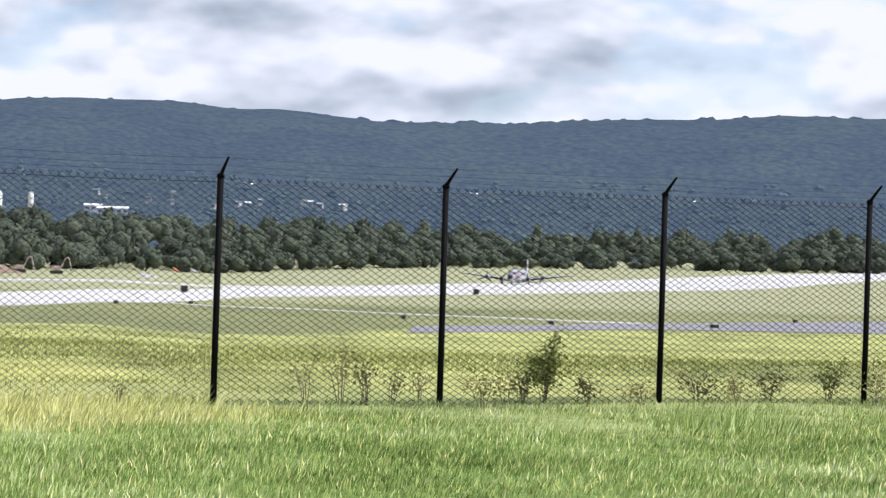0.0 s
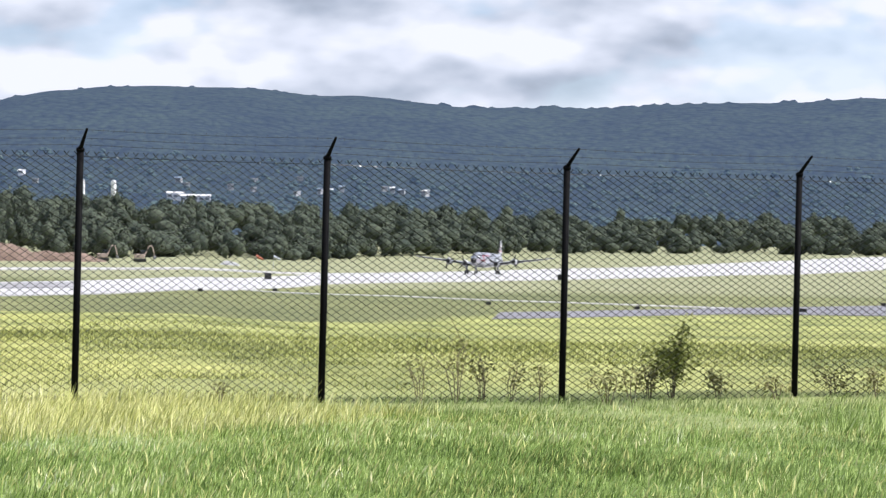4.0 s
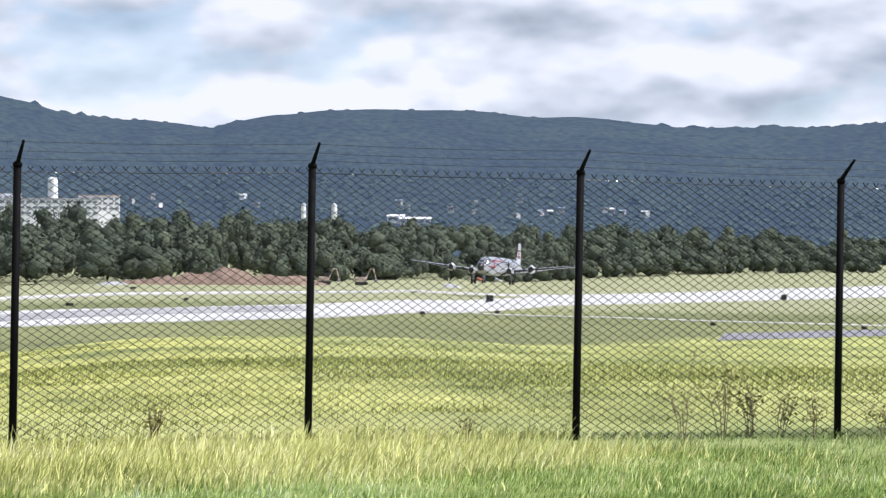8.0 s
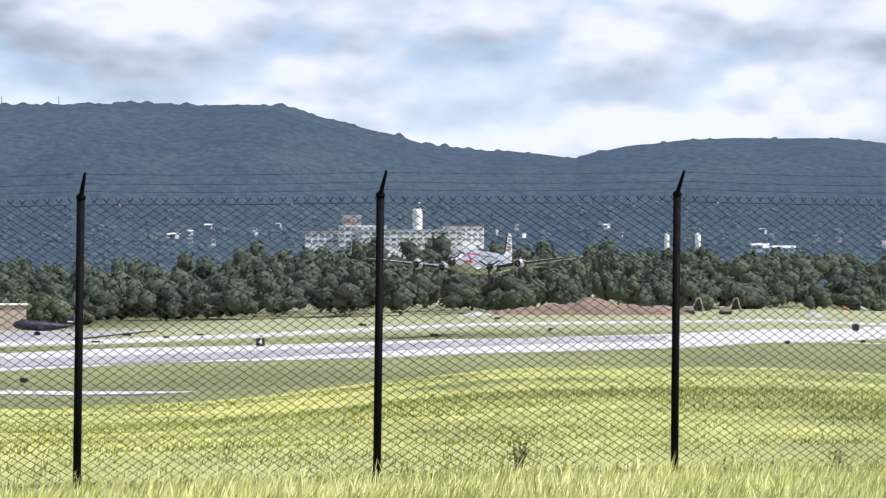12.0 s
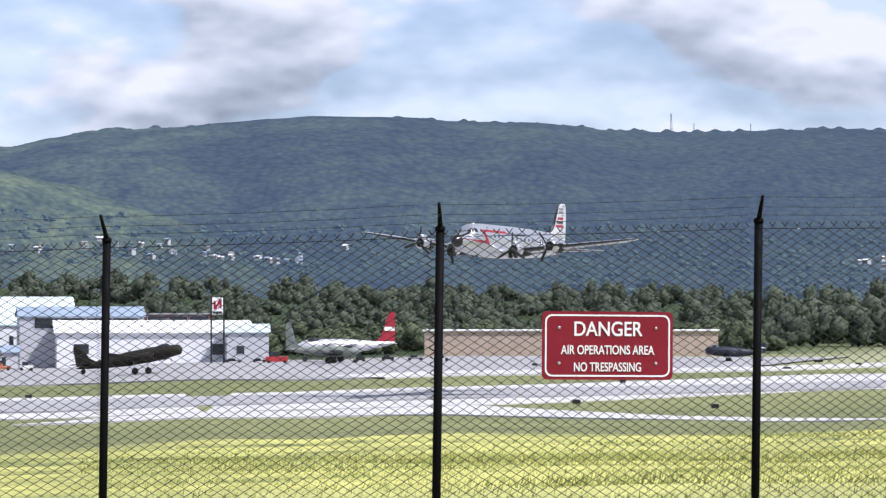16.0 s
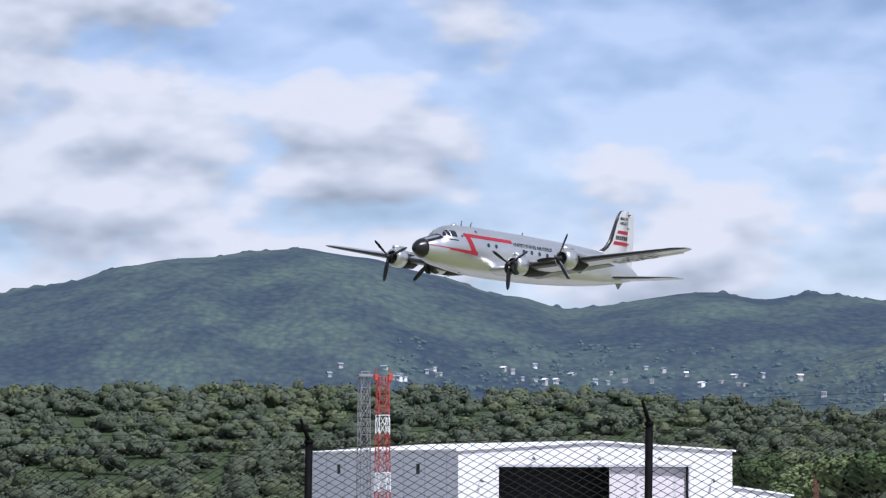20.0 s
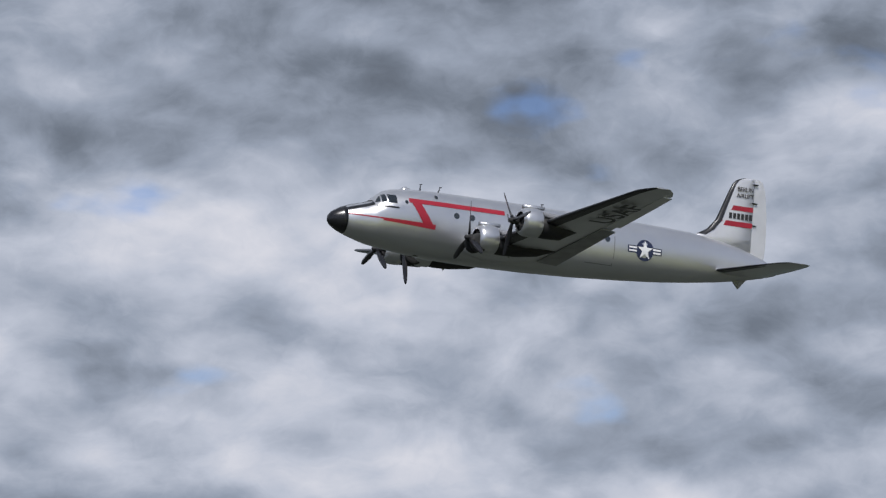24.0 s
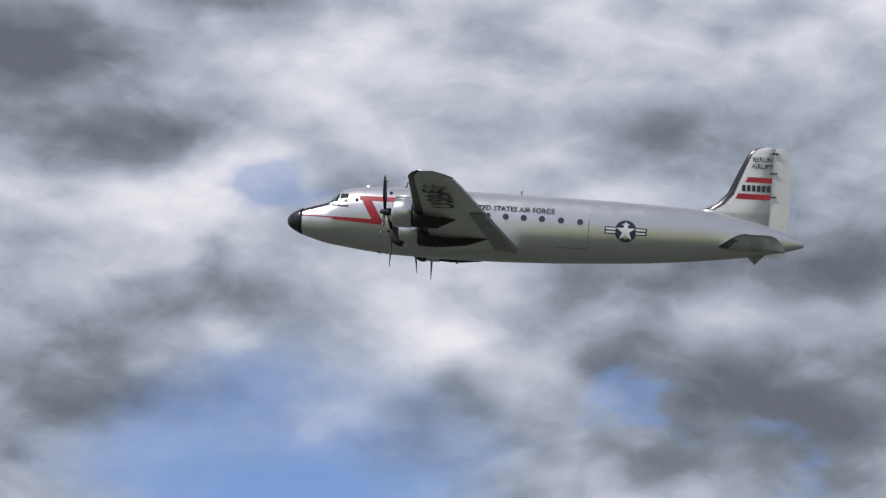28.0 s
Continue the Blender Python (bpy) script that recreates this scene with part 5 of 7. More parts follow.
def simple_building(name, label, d, az, face, w, depth, eave, rise, wall, roof, along="x", windows=(), over=0.4):
    """w across the front, seen from its middle; windows: x, sill, width, height."""
    b = thing(name, label, "building", m=stand(d, az, face))
    bm = bmesh.new()
    box(bm, (-w / 2, 0, -1.5), (w / 2, depth, eave), 0.03)
    body = part("wall", bm, M[wall], b)
    if rise:
        bm = bmesh.new()
        if along == "x":
            lofted(bm, [[(x, 0.02, eave), (x, depth - 0.02, eave), (x, depth / 2, eave + rise)] for x in (-w / 2 + 0.02, w / 2 - 0.02)])
        else:
            lofted(bm, [[(-w / 2 + 0.02, y, eave), (w / 2 - 0.02, y, eave), (0, y, eave + rise)] for y in (0.02, depth - 0.02)])
        part("gable", bm, M[wall], b)
        bm = bmesh.new()
        gable_roof(bm, -w / 2, w / 2, 0, depth, eave + 0.03, rise, over, along)
        part("roof", bm, M[roof], b)
    else:
        bm = bmesh.new()
        box(bm, (-w / 2 - over, -over, eave), (w / 2 + over, depth + over, eave + 0.35), 0.05)
        part("roof", bm, M[roof], b)
    for x, z, ww, hh in windows:
        window_part(b, x, z, ww, hh, 0.0)
    return b


simple_building("gabled_hall", "tall white hall with a pale aqua pitched roof", 705, 20.15, 8, 24.0, 14.0, 9.0, 6.0, "white_metal", "roof_aqua", "x", [(-8.6, 4.2, 0.9, 3.4), (-6.6, 4.2, 0.9, 3.4), (-2, 4.2, 0.9, 2.6), (2, 4.2, 0.9, 2.6)])
simple_building("workshop", "grey workshop with a blue-grey roof over a dark window band", 688, 19.1, 4, 26.0, 12.0, 10.2, 2.0, "grey_metal", "roof_blue", "x", [(-7.4, 7.9, 5.0, 2.1), (-1.9, 7.9, 5.2, 2.1), (3.6, 7.9, 5.2, 2.1), (9.1, 7.9, 5.2, 2.1)])
simple_building("entrance_block", "low block with a blue awning roof", 684, 20.6, 4, 10.0, 4.0, 3.2, 1.4, "grey_metal", "roof_blue", "x", [(-2.5, 0.6, 1.8, 1.8), (1.5, 0.6, 1.8, 1.8)])
simple_building("long_hangar", "long low hangar with a bright white roof", 672, 17.85, 3, 40.0, 24.0, 6.2, 2.4, "white_metal", "roof_white", "x", [(-15, 2.0, 3.0, 2.0), (13, 1.8, 2.5, 2.2)], 0.6)
simple_building("dark_loft", "dark flat-roofed clerestory behind the long hangar", 700, 17.45, 3, 15.0, 10.0, 10.0, 0, "brick", "alu_grey", "x", [(-4.5, 7.9, 4.0, 1.8), (0, 7.9, 4.0, 1.8), (4.5, 7.9, 4.0, 1.8)])
simple_building("blue_shed", "small shed with a pale blue roof", 665, 16.25, 2, 8.6, 10.0, 5.8, 1.6, "grey_metal", "roof_aqua", "x", [(-1.5, 1.6, 1.6, 1.6)])
tan = simple_building("terminal_building", "long low tan brick building with a pale roof edge", 690, 11.5, 1, 62.0, 14.0, 5.0, 0, "tan", "roof_white", "x", [(-3.0, 0.2, 1.6, 2.4)])
simple_building("blue_roof_house", "small white house with a bright blue roof", 740, 22.45, 6, 9.0, 8.0, 4.6, 3.4, "grey_metal", "roof_blue", "x", [(-2.5, 1.3, 1.2, 1.5), (2, 1.3, 1.2, 1.5)])
simple_building("side_house", "small pale house with a grey roof", 748, 21.7, -14, 9.0, 8.0, 4.0, 2.6, "grey_metal", "alu_grey", "x", [(0, 1.3, 1.4, 1.5)])
def build_shelter():
    s = thing("carport", "long dark open-fronted vehicle shelter", "shelter", m=stand(650, 27.3))
    bm = bmesh.new()
    box(bm, (-12, -0.5, 3.1), (12, 6.0, 3.4), 0.05)
    part("roof", bm, M["alu_grey"], s)
    bm = bmesh.new()
    box(bm, (-11.8, 5.6, -0.5), (11.8, 5.8, 3.09))
    part("back_wall", bm, M["soot"], s)
    for k in range(9):
        bm = bmesh.new()
        box(bm, (-11.7 + k * 2.9, -0.3, -0.5), (-11.5 + k * 2.9, -0.1, 3.09))
        part("post", bm, M["soot"], s)


build_shelter()
for d, az, hgt in ((748, 22.06, 11.0), (770, 23.33, 12.0), (690, 28.35, 7.0)):
    c = thing("brick_chimney", "square red-brown brick chimney", "chimney", "chimneys", m=stand(d, az))
    bm = bmesh.new()
    box(bm, (-0.6, -0.6, -1), (0.6, 0.6, hgt), 0.04)
    part("shaft", bm, M["brick"], c)
    bm = bmesh.new()
    box(bm, (-0.9, -0.9, hgt), (0.9, 0.9, hgt + 0.35), 0.04)
    part("cap", bm, M["brick"], c)


def build_billboard():
    b = thing("billboard", "tall two-legged billboard with a white and red panel", "billboard", m=stand(650, 16.77))
    for x in (-1.25, 1.25):
        bm = bmesh.new()
        box(bm, (x - 0.16, -0.16, -1), (x + 0.16, 0.16, 13.2), 0.02)
        part("leg", bm, M["gloss_black"], b)
    bm = bmesh.new()
    box(bm, (-1.08, -0.2, 9.6), (1.08, 0.1, 13.0), 0.03)
    panel = part("panel", bm, M["sign_white"], b, "white panel")
    bm = bmesh.new()
    lofted(bm, [[(-0.8, y, 10.6), (-0.3, y, 10.6), (0.35, y, 11.7), (0.35, y, 10.9), (0.8, y, 10.9), (0.8, y, 12.6), (0.3, y, 12.6), (-0.35, y, 11.4), (-0.35, y, 12.3), (-0.8, y, 12.3)] for y in (-0.24, -0.205)])
    part("emblem", bm, M["red_band"], panel, "red zigzag emblem")
    bm = bmesh.new()
    box(bm, (-0.9, -0.23, 9.75), (0.9, -0.205, 10.2))
    part("caption_bar", bm, M["lettering"], panel)


build_billboard()


def lattice_tower(name, label, d, az, base_z, height, width, mats, group=""):
    t = thing(name, label, "tower", group, m=stand(d, az, 20))
    n = max(4, int(height / (width * 1.3)))
    for k in range(n):
        z0, z1 = height * k / n, height * (k + 1) / n
        w0, w1 = width / 2 * (1 - 0.25 * k / n), width / 2 * (1 - 0.25 * (k + 1) / n)
        bm = bmesh.new()
        c0 = [(-w0, -w0), (w0, -w0), (w0, w0), (-w0, w0)]
        c1 = [(-w1, -w1), (w1, -w1), (w1, w1), (-w1, w1)]
        r = width * 0.035
        for j in range(4):
            tube(bm, [(*c0[j], z0), (*c1[j], z1)], r, 5)
            tube(bm, [(*c0[j], z0), (*c1[(j + 1) % 4], z1)], r * 0.7, 4)
            tube(bm, [(*c0[(j + 1) % 4], z0), (*c1[j], z1)], r * 0.7, 4)
            tube(bm, [(*c1[j], z1), (*c1[(j + 1) % 4], z1)], r * 0.8, 4)
        part("lattice_section", bm, M[mats[k % len(mats)]], t)
    return t, height


M["tower_red"] = paint("faded red tower paint", (0.42, 0.06, 0.05), 0.6, vary=0.2)
t_ob, top = lattice_tower("radio_tower", "red and white lattice radio tower beside the hangar", 372, 35.92, 0, 17.4, 1.5, ("tower_red", "tower_red", "sign_white"))
for x in (-0.8, 0.9):
    bm = bmesh.new()
    tube(bm, [(x, 0, top - 1.0), (x, 0, top + 1.0)], 0.06, 6)
    tube(bm, [(x, 0, top - 0.6), (0, 0, top - 0.6)], 0.05, 6)
    box(bm, (x - 0.25, -0.3, top - 0.4), (x + 0.25, 0.3, top + 0.3), 0.04)
    part("antenna", bm, M["tower_red"], t_ob)
t_ob, top = lattice_tower("radio_tower", "grey lattice radio tower beside the hangar", 382, 36.25, 0, 18.4, 1.4, ("alu_grey",))
bm = bmesh.new()
box(bm, (-0.9, -0.9, top - 0.6), (0.9, 0.9, top - 0.3), 0.03)
part("platform", bm, M["alu_grey"], t_ob)


def build_checker_hut():
    h = thing("equipment_hut", "red and white chequered equipment hut", "hut", m=stand(255, 35.75, -6))
    bm = bmesh.new()
    box(bm, (-2.0, 0, -1.0), (1.6, 3.0, 2.75), 0.03)
    part("wall", bm, M["sign_white"], h)
    for i in range(4):
        for j in range(3):
            if (i + j) % 2 == 0:
                bm = bmesh.new()
                box(bm, (-2.0 + i * 0.9, -0.02, -0.05 + j * 0.92), (-1.1 + i * 0.9, 0.02, 0.87 + j * 0.92))
                part("red_square", bm, M["tower_red"], h)
    bm = bmesh.new()
    box(bm, (-2.1, -0.1, 2.76), (1.7, 3.1, 2.92), 0.03)
    part("roof", bm, M["roof_white"], h)
    bm = bmesh.new()
    tube(bm, [(1.2, 0.3, 2.9), (1.2, 0.3, 5.0)], 0.035, 6)
    part("mast", bm, M["alu_grey"], h)


build_checker_hut()


# ---- parked vehicles and aeroplanes ----
M["car_black"] = paint("black car paint", (0.012, 0.012, 0.015), 0.25, vary=0.2)
M["car_white"] = paint("white car paint", (0.75, 0.75, 0.75), 0.3, vary=0.08)
M["car_green"] = paint("dark green car paint", (0.02, 0.06, 0.04), 0.3, vary=0.2)
M["olive"] = paint("olive drab paint", (0.026, 0.023, 0.018), 0.8, vary=0.25, scale=0.5, spec=0.25)
M["navy"] = paint("dark navy paint", (0.010, 0.014, 0.032), 0.5, vary=0.3)
M["camo_grey"] = paint("grey-green paint", (0.22, 0.25, 0.22), 0.6, vary=0.3, scale=0.35)
M["cart_red"] = paint("red truck paint", (0.45, 0.03, 0.04), 0.5)
M["orange"] = paint("orange-red paint", (0.42, 0.12, 0.06), 0.6)


def car(name, label, m, paint_name, kind="suv", trim="car_black"):
    c = thing(name, label, "car" if kind == "suv" else "truck", "parked vehicles", m=m)
    L, W = 5.0, 1.95
    lo = [(-L / 2, 0.45), (-L / 2, 1.0), (-L / 2 + 0.1, 1.1), (L / 2 - 1.55, 1.15), (L / 2 - 0.1, 1.0), (L / 2, 0.8), (L / 2, 0.4)]
    if kind == "suv":
        hi = [(-L / 2 + 0.12, 1.1), (-L / 2 + 0.35, 1.82), (0.4, 1.86), (1.15, 1.18)]
    else:
        hi = [(-0.35, 1.12), (-0.25, 1.85), (0.75, 1.86), (1.3, 1.18)]
    bm = bmesh.new()
    lofted(bm, [[(x, y, z) for x, z in lo] for y in (-W / 2, W / 2)])
    bmesh.ops.bevel(bm, geom=bm.edges[:], offset=0.05, segments=1, affect="EDGES")
    part("body", bm, M[paint_name], c)
    bm = bmesh.new()
    lofted(bm, [[(x, y * (0.92 if z < 1.3 else 0.80), z) for x, z in hi] for y in (-W / 2, W / 2)])
    bmesh.ops.bevel(bm, geom=bm.edges[:], offset=0.04, segments=1, affect="EDGES")
    cab = part("cabin", bm, M["window"], c, "dark glazed cabin")
    bm = bmesh.new()
    x0, x1 = hi[1][0], hi[2][0]
    box(bm, (x0, -W * 0.41, 1.83), (x1, W * 0.41, 1.9), 0.03)
    part("roof", bm, M[paint_name], cab)
    if kind != "suv":
        bm = bmesh.new()
        for y in (-W / 2 + 0.03, W / 2 - 0.1):
            box(bm, (-L / 2 + 0.05, y, 1.0), (-0.4, y + 0.07, 1.35), 0.02)
        part("bed_side", bm, M[trim], c)
    for x in (-1.5, 1.55):
        for y in (-W / 2 + 0.1, W / 2 - 0.1):
            bm = bmesh.new()
            lathe(bm, [(-0.11, 0.22), (-0.10, 0.34), (0.10, 0.34), (0.11, 0.22)], 14)
            w = part("wheel", bm, M["rubber"], c, m=pose(x, y, 0.36, 0, 0, 90))
            bm = bmesh.new()
            lathe(bm, [(-0.12, 0.05), (-0.118, 0.2), (0.118, 0.2), (0.12, 0.05)], 10)
            part("rim", bm, M["steel"], w)
    for y in (-0.7, 0.7):
        bm = bmesh.new()
        box(bm, (L / 2 - 0.04, y - 0.2, 0.72), (L / 2 + 0.03, y + 0.2, 0.88), 0.02)
        part("headlight", bm, M["sign_white"], c)


car("suv", "black sports utility vehicle parked before the open hangar", stand(352, 32.9) @ pose(0, 0, 0.05, 0, 0, -8), "car_black")
car("pickup_truck", "white pickup truck with dark bed on the apron edge", stand(698, 24.07) @ pose(0, 0, 0.05, 0, 0, 6), "car_white", "pickup", "car_green")
car("minivan", "white van parked behind the apron", stand(705, 21.55) @ pose(0, 0, 0.05, 0, 0, 176), "car_white")
for k, (az, d, col) in enumerate(((23.5, 735, "car_black"), (23.0, 738, "car_white"), (24.9, 720, "car_green"), (25.3, 722, "car_black"), (22.75, 733, "car_black"), (28.0, 655, "car_black"), (20.9, 735, "car_white"), (24.5, 700, "car_white"), (23.75, 702, "car_black"), (23.2, 700, "car_white"), (22.6, 698, "car_black"), (21.3, 690, "car_white"), (27.0, 645, "car_black"), (26.6, 645, "car_white"), (27.6, 646, "car_green"))):
    car("parked_car", ("white" if col == "car_white" else "dark") + " car parked behind the apron fence", stand(d, az) @ pose(0, 0, 0.05, 0, 0, (k * 47) % 30 + (180 if k % 2 else 0)), col)


def aircraft(name, label, m, length, span, girth, mats, engines=(), tail="single", low=True, fin_h=None, gear_h=1.0, stance=0.0, nose_blunt=0.5, wheel_r=0.35, stripe=None, cowl=None):
    """A parked aeroplane, nose along +x: tapering hull, wings, tail, engines, wheels. mats: hull, wing, fin, glass."""
    a = thing(name, label, "aeroplane", "parked aeroplanes", m=m @ pose(0, 0, 0, 0, -stance, 0))
    hull, wing, fin, glass = (M[k] for k in mats)
    r = girth / 2
    zc = gear_h + r
    prof = [(0.0, 0.12 * nose_blunt), (0.02, 0.42 * nose_blunt + 0.05), (0.08, 0.78), (0.16, 0.94), (0.30, 1.0), (0.52, 0.97), (0.72, 0.68), (0.88, 0.36), (0.97, 0.18), (1.0, 0.06)]
    rings = []
    for s, f in prof:
        x = length * (0.42 - s)
        lift = r * 0.55 * max(0.0, s - 0.5) * 2 * (1 - f) if stance < 5 else 0.0
        rings.append([(x, r * 0.92 * f * math.cos(k * math.tau / 18), zc + lift + r * f * math.sin(k * math.tau / 18)) for k in range(18)])
    bm = bmesh.new()
    lofted(bm, rings)
    body = part("fuselage", bm, hull, a, smooth=True)
    bm = bmesh.new()
    xg = length * 0.27
    lofted(bm, [[(xg + dx, r * 0.62 * w * math.cos(k * math.pi / 8), zc + r * 0.62 + r * hh * math.sin(k * math.pi / 8)) for k in range(9)] for dx, w, hh in ((length * 0.05, 0.6, 0.05), (length * 0.03, 0.9, 0.46), (-length * 0.02, 1.0, 0.56), (-length * 0.09, 0.8, 0.35))])
    part("cockpit_glass", bm, glass, body, smooth=True)
    zw = zc - r * 0.55 if low else zc + r * 0.6
    for side in (1, -1):
        bm = bmesh.new()
        rr = []
        for f in (0.0, 0.3, 0.7, 0.94, 1.0):
            y = span / 2 * f
            ch = length * 0.20 * (1 - 0.55 * f) * (0.6 if f == 1 else 1)
            lead = length * 0.115 - length * 0.035 * f
            rr.append([(lead - c, side * y, zw + y * 0.09 + t) for c, t in foil_ring(ch, ch * 0.14)])
        lofted(bm, rr)
        w = part("wing", bm, wing, a, smooth=True)
        for ey in engines:
            y = side * span / 2 * ey
            z = zw + abs(y) * 0.09
            er = girth * 0.27
            bm = bmesh.new()
            lathe(bm, [(length * 0.21, er * 0.75), (length * 0.20, er), (length * 0.12, er * 1.02), (length * 0.02, er * 0.7), (-length * 0.06, er * 0.1)], 16)
            for v in bm.verts:
                v.co += Vector((0, y, z))
            part("engine", bm, M[cowl] if cowl else hull, w, smooth=True)
            bm = bmesh.new()
            for k in range(3):
                an = k * math.tau / 3 + 0.6
                tube(bm, [(length * 0.225, y, z), (length * 0.225, y + er * 2.7 * math.cos(an), z + er * 2.7 * math.sin(an))], [0.08, 0.04], 5)
            part("propeller", bm, M["gloss_black"], w)
        bm = bmesh.new()
        rr = []
        for f in (0.0, 0.6, 0.95, 1.0):
            y = span * 0.19 * f
            ch = length * 0.11 * (1 - 0.4 * f)
            rr.append([(-length * 0.46 + length * 0.05 * (1 - f) - c, side * y, zc + r * 0.35 + t) for c, t in foil_ring(ch, ch * 0.1)])
        lofted(bm, rr)
        part("tailplane", bm, wing, a, smooth=True)
    fh = fin_h or girth * 1.5
    bm = bmesh.new()
    rr = []
    for f, x0, x1, th in ((0.0, -0.36, -0.575, 0.2), (0.3, -0.44, -0.58, 0.18), (0.7, -0.485, -0.58, 0.13), (0.92, -0.51, -0.578, 0.08), (1.0, -0.53, -0.568, 0.03)):
        rr.append([(length * x0, 0, zc + r * 0.2 + fh * f), (length * (x0 * 0.7 + x1 * 0.3), th / 2, zc + r * 0.2 + fh * f), (length * x1, 0.01, zc + r * 0.2 + fh * f), (length * x1, -0.01, zc + r * 0.2 + fh * f), (length * (x0 * 0.7 + x1 * 0.3), -th / 2, zc + r * 0.2 + fh * f)])
    lofted(bm, rr)
    f_ob = part("fin", bm, fin, a)
    if stripe:
        bm = bmesh.new()
        box(bm, (-length * 0.577, -0.11, zc + r * 0.2 + fh * 0.42), (-length * 0.47, 0.11, zc + r * 0.2 + fh * 0.54))
        part("fin_band", bm, M[stripe], f_ob)
    gx = [(length * 0.02, span * 0.10), (length * 0.02, -span * 0.10), (length * 0.34 if stance < 3 else -length * 0.52, 0.0)]
    for k, (x, y) in enumerate(gx):
        bm = bmesh.new()
        wr = wheel_r if k < 2 else wheel_r * 0.7
        foot = wr - x * math.sin(radians(stance))
        tube(bm, [(x, y, foot), (x, y, zc - r * 0.2)], 0.07, 6)
        leg = part("gear_leg", bm, M["alu_grey"], a)
        bm = bmesh.new()
        lathe(bm, [(-0.12, wr * 0.5), (-0.1, wr), (0.1, wr), (0.12, wr * 0.5)], 14)
        part("wheel", bm, M["rubber"], leg, m=pose(x, y, foot, 0, 0, 90))
    return a


# olive twin-engined tail-wheel transport
aircraft("transport_plane", "olive drab twin-engined tail-wheel transport on the apron", stand(560, 18.1) @ pose(0, 0, 0, 0, 0, -24), 20.0, 28.0, 2.5, ("olive", "olive", "olive", "window"), (0.27,), fin_h=3.6, gear_h=1.7, stance=10, nose_blunt=1.5, wheel_r=0.6)
aircraft("patrol_plane", "silver-white propeller aeroplane with a red tail fin", stand(655, 14.72) @ pose(0, 0, 0, 0, 0, 196), 20.5, 30.0, 3.0, ("alu_white", "alu_white", "red_band", "window"), (0.25, 0.52), fin_h=6.6, gear_h=1.6, nose_blunt=0.8, wheel_r=0.75, stripe="sign_white", cowl="alu_grey")
aircraft("bomber_plane", "grey-green twin-engined aeroplane parked beside others", stand(632, 14.85) @ pose(0, 0, 0, 0, 0, -14), 15.0, 22.0, 2.1, ("camo_grey", "alu_grey", "camo_grey", "window"), (0.3,), fin_h=5.4, gear_h=1.4, wheel_r=0.65, cowl="soot")
aircraft("attack_plane", "navy blue single-engined warbird with folded look", stand(640, 22.1) @ pose(0, 0, 0, 0, 0, 160), 10.6, 13.0, 2.3, ("navy", "navy", "navy", "window"), (), fin_h=2.4, gear_h=1.6, stance=9, nose_blunt=1.3, wheel_r=0.45, stripe="insignia_white")
aircraft("attack_plane", "navy blue single-engined warbird seen tail first", stand(600, 8.75) @ pose(0, 0, 0, 0, 0, 186), 11.0, 14.0, 1.9, ("navy", "navy", "navy", "window"), (), fin_h=1.9, gear_h=1.0, stance=3.5, nose_blunt=1.3, wheel_r=0.45, stripe="insignia_white")
aircraft("light_twin", "small white twin-engined aeroplane on the apron", stand(409, 27.94) @ pose(0, 0, 0, 0, 0, 196), 7.6, 9.8, 1.15, ("car_white", "car_white", "car_white", "window"), (0.32,), fin_h=2.3, gear_h=0.75, nose_blunt=0.3, wheel_r=0.28)
aircraft("commuter_plane", "white twin-engined aeroplane with a dark open door", stand(515, 25.94) @ pose(0, 0, 0, 0, 0, 172), 12.0, 14.5, 1.8, ("car_white", "car_white", "car_white", "window"), (0.32,), fin_h=2.7, gear_h=0.9, nose_blunt=0.3, wheel_r=0.32)
aircraft("light_plane", "small white light aeroplane parked behind others", stand(615, 26.75) @ pose(0, 0, 0, 0, 0, 205), 8.0, 10.5, 1.2, ("car_white", "car_white", "car_white", "window"), (), fin_h=1.9, gear_h=0.8, wheel_r=0.25)
aircraft("light_plane", "small white light aeroplane by the shelter", stand(622, 25.1) @ pose(0, 0, 0, 0, 0, 160), 8.0, 10.5, 1.2, ("car_white", "car_white", "car_white", "window"), (), low=False, fin_h=1.9, gear_h=0.8, wheel_r=0.25)
aircraft("light_jet", "white light aeroplane nosing out of the hangar", stand(397, 33.55) @ pose(0, 0, 0, 0, 0, -20), 8.0, 9.5, 1.5, ("alu_white", "alu_white", "alu_white", "window"), (), fin_h=1.8, gear_h=0.8, wheel_r=0.28)
aircraft("grey_plane", "grey aeroplane parked behind the warbird", stand(668, 21.0) @ pose(0, 0, 0, 0, 0, 168), 11.0, 14.0, 1.6, ("alu_white", "alu_white", "camo_grey", "window"), (0.3,), fin_h=2.2, gear_h=1.0, wheel_r=0.35)


def cart(name, label, d, az, w, h, mat, legs=True):
    c = thing(name, label, "cart", m=stand(d, az))
    bm = bmesh.new()
    box(bm, (-w / 2, -0.6, 0.35), (w / 2, 0.6, h * 0.6), 0.05)
    part("body", bm, M[mat], c)
    bm = bmesh.new()
    box(bm, (-w * 0.32, -0.45, h * 0.6), (w * 0.12, 0.45, h), 0.06)
    part("cab", bm, M["window"] if mat != "orange" else M[mat], c)
    for x in (-w * 0.36, w * 0.36):
        for y in (-0.55, 0.55):
            bm = bmesh.new()
            lathe(bm, [(-0.1, 0.15), (-0.09, 0.32), (0.09, 0.32), (0.1, 0.15)], 12)
            part("wheel", bm, M["rubber"], c, m=pose(x, y, 0.36, 0, 0, 90))


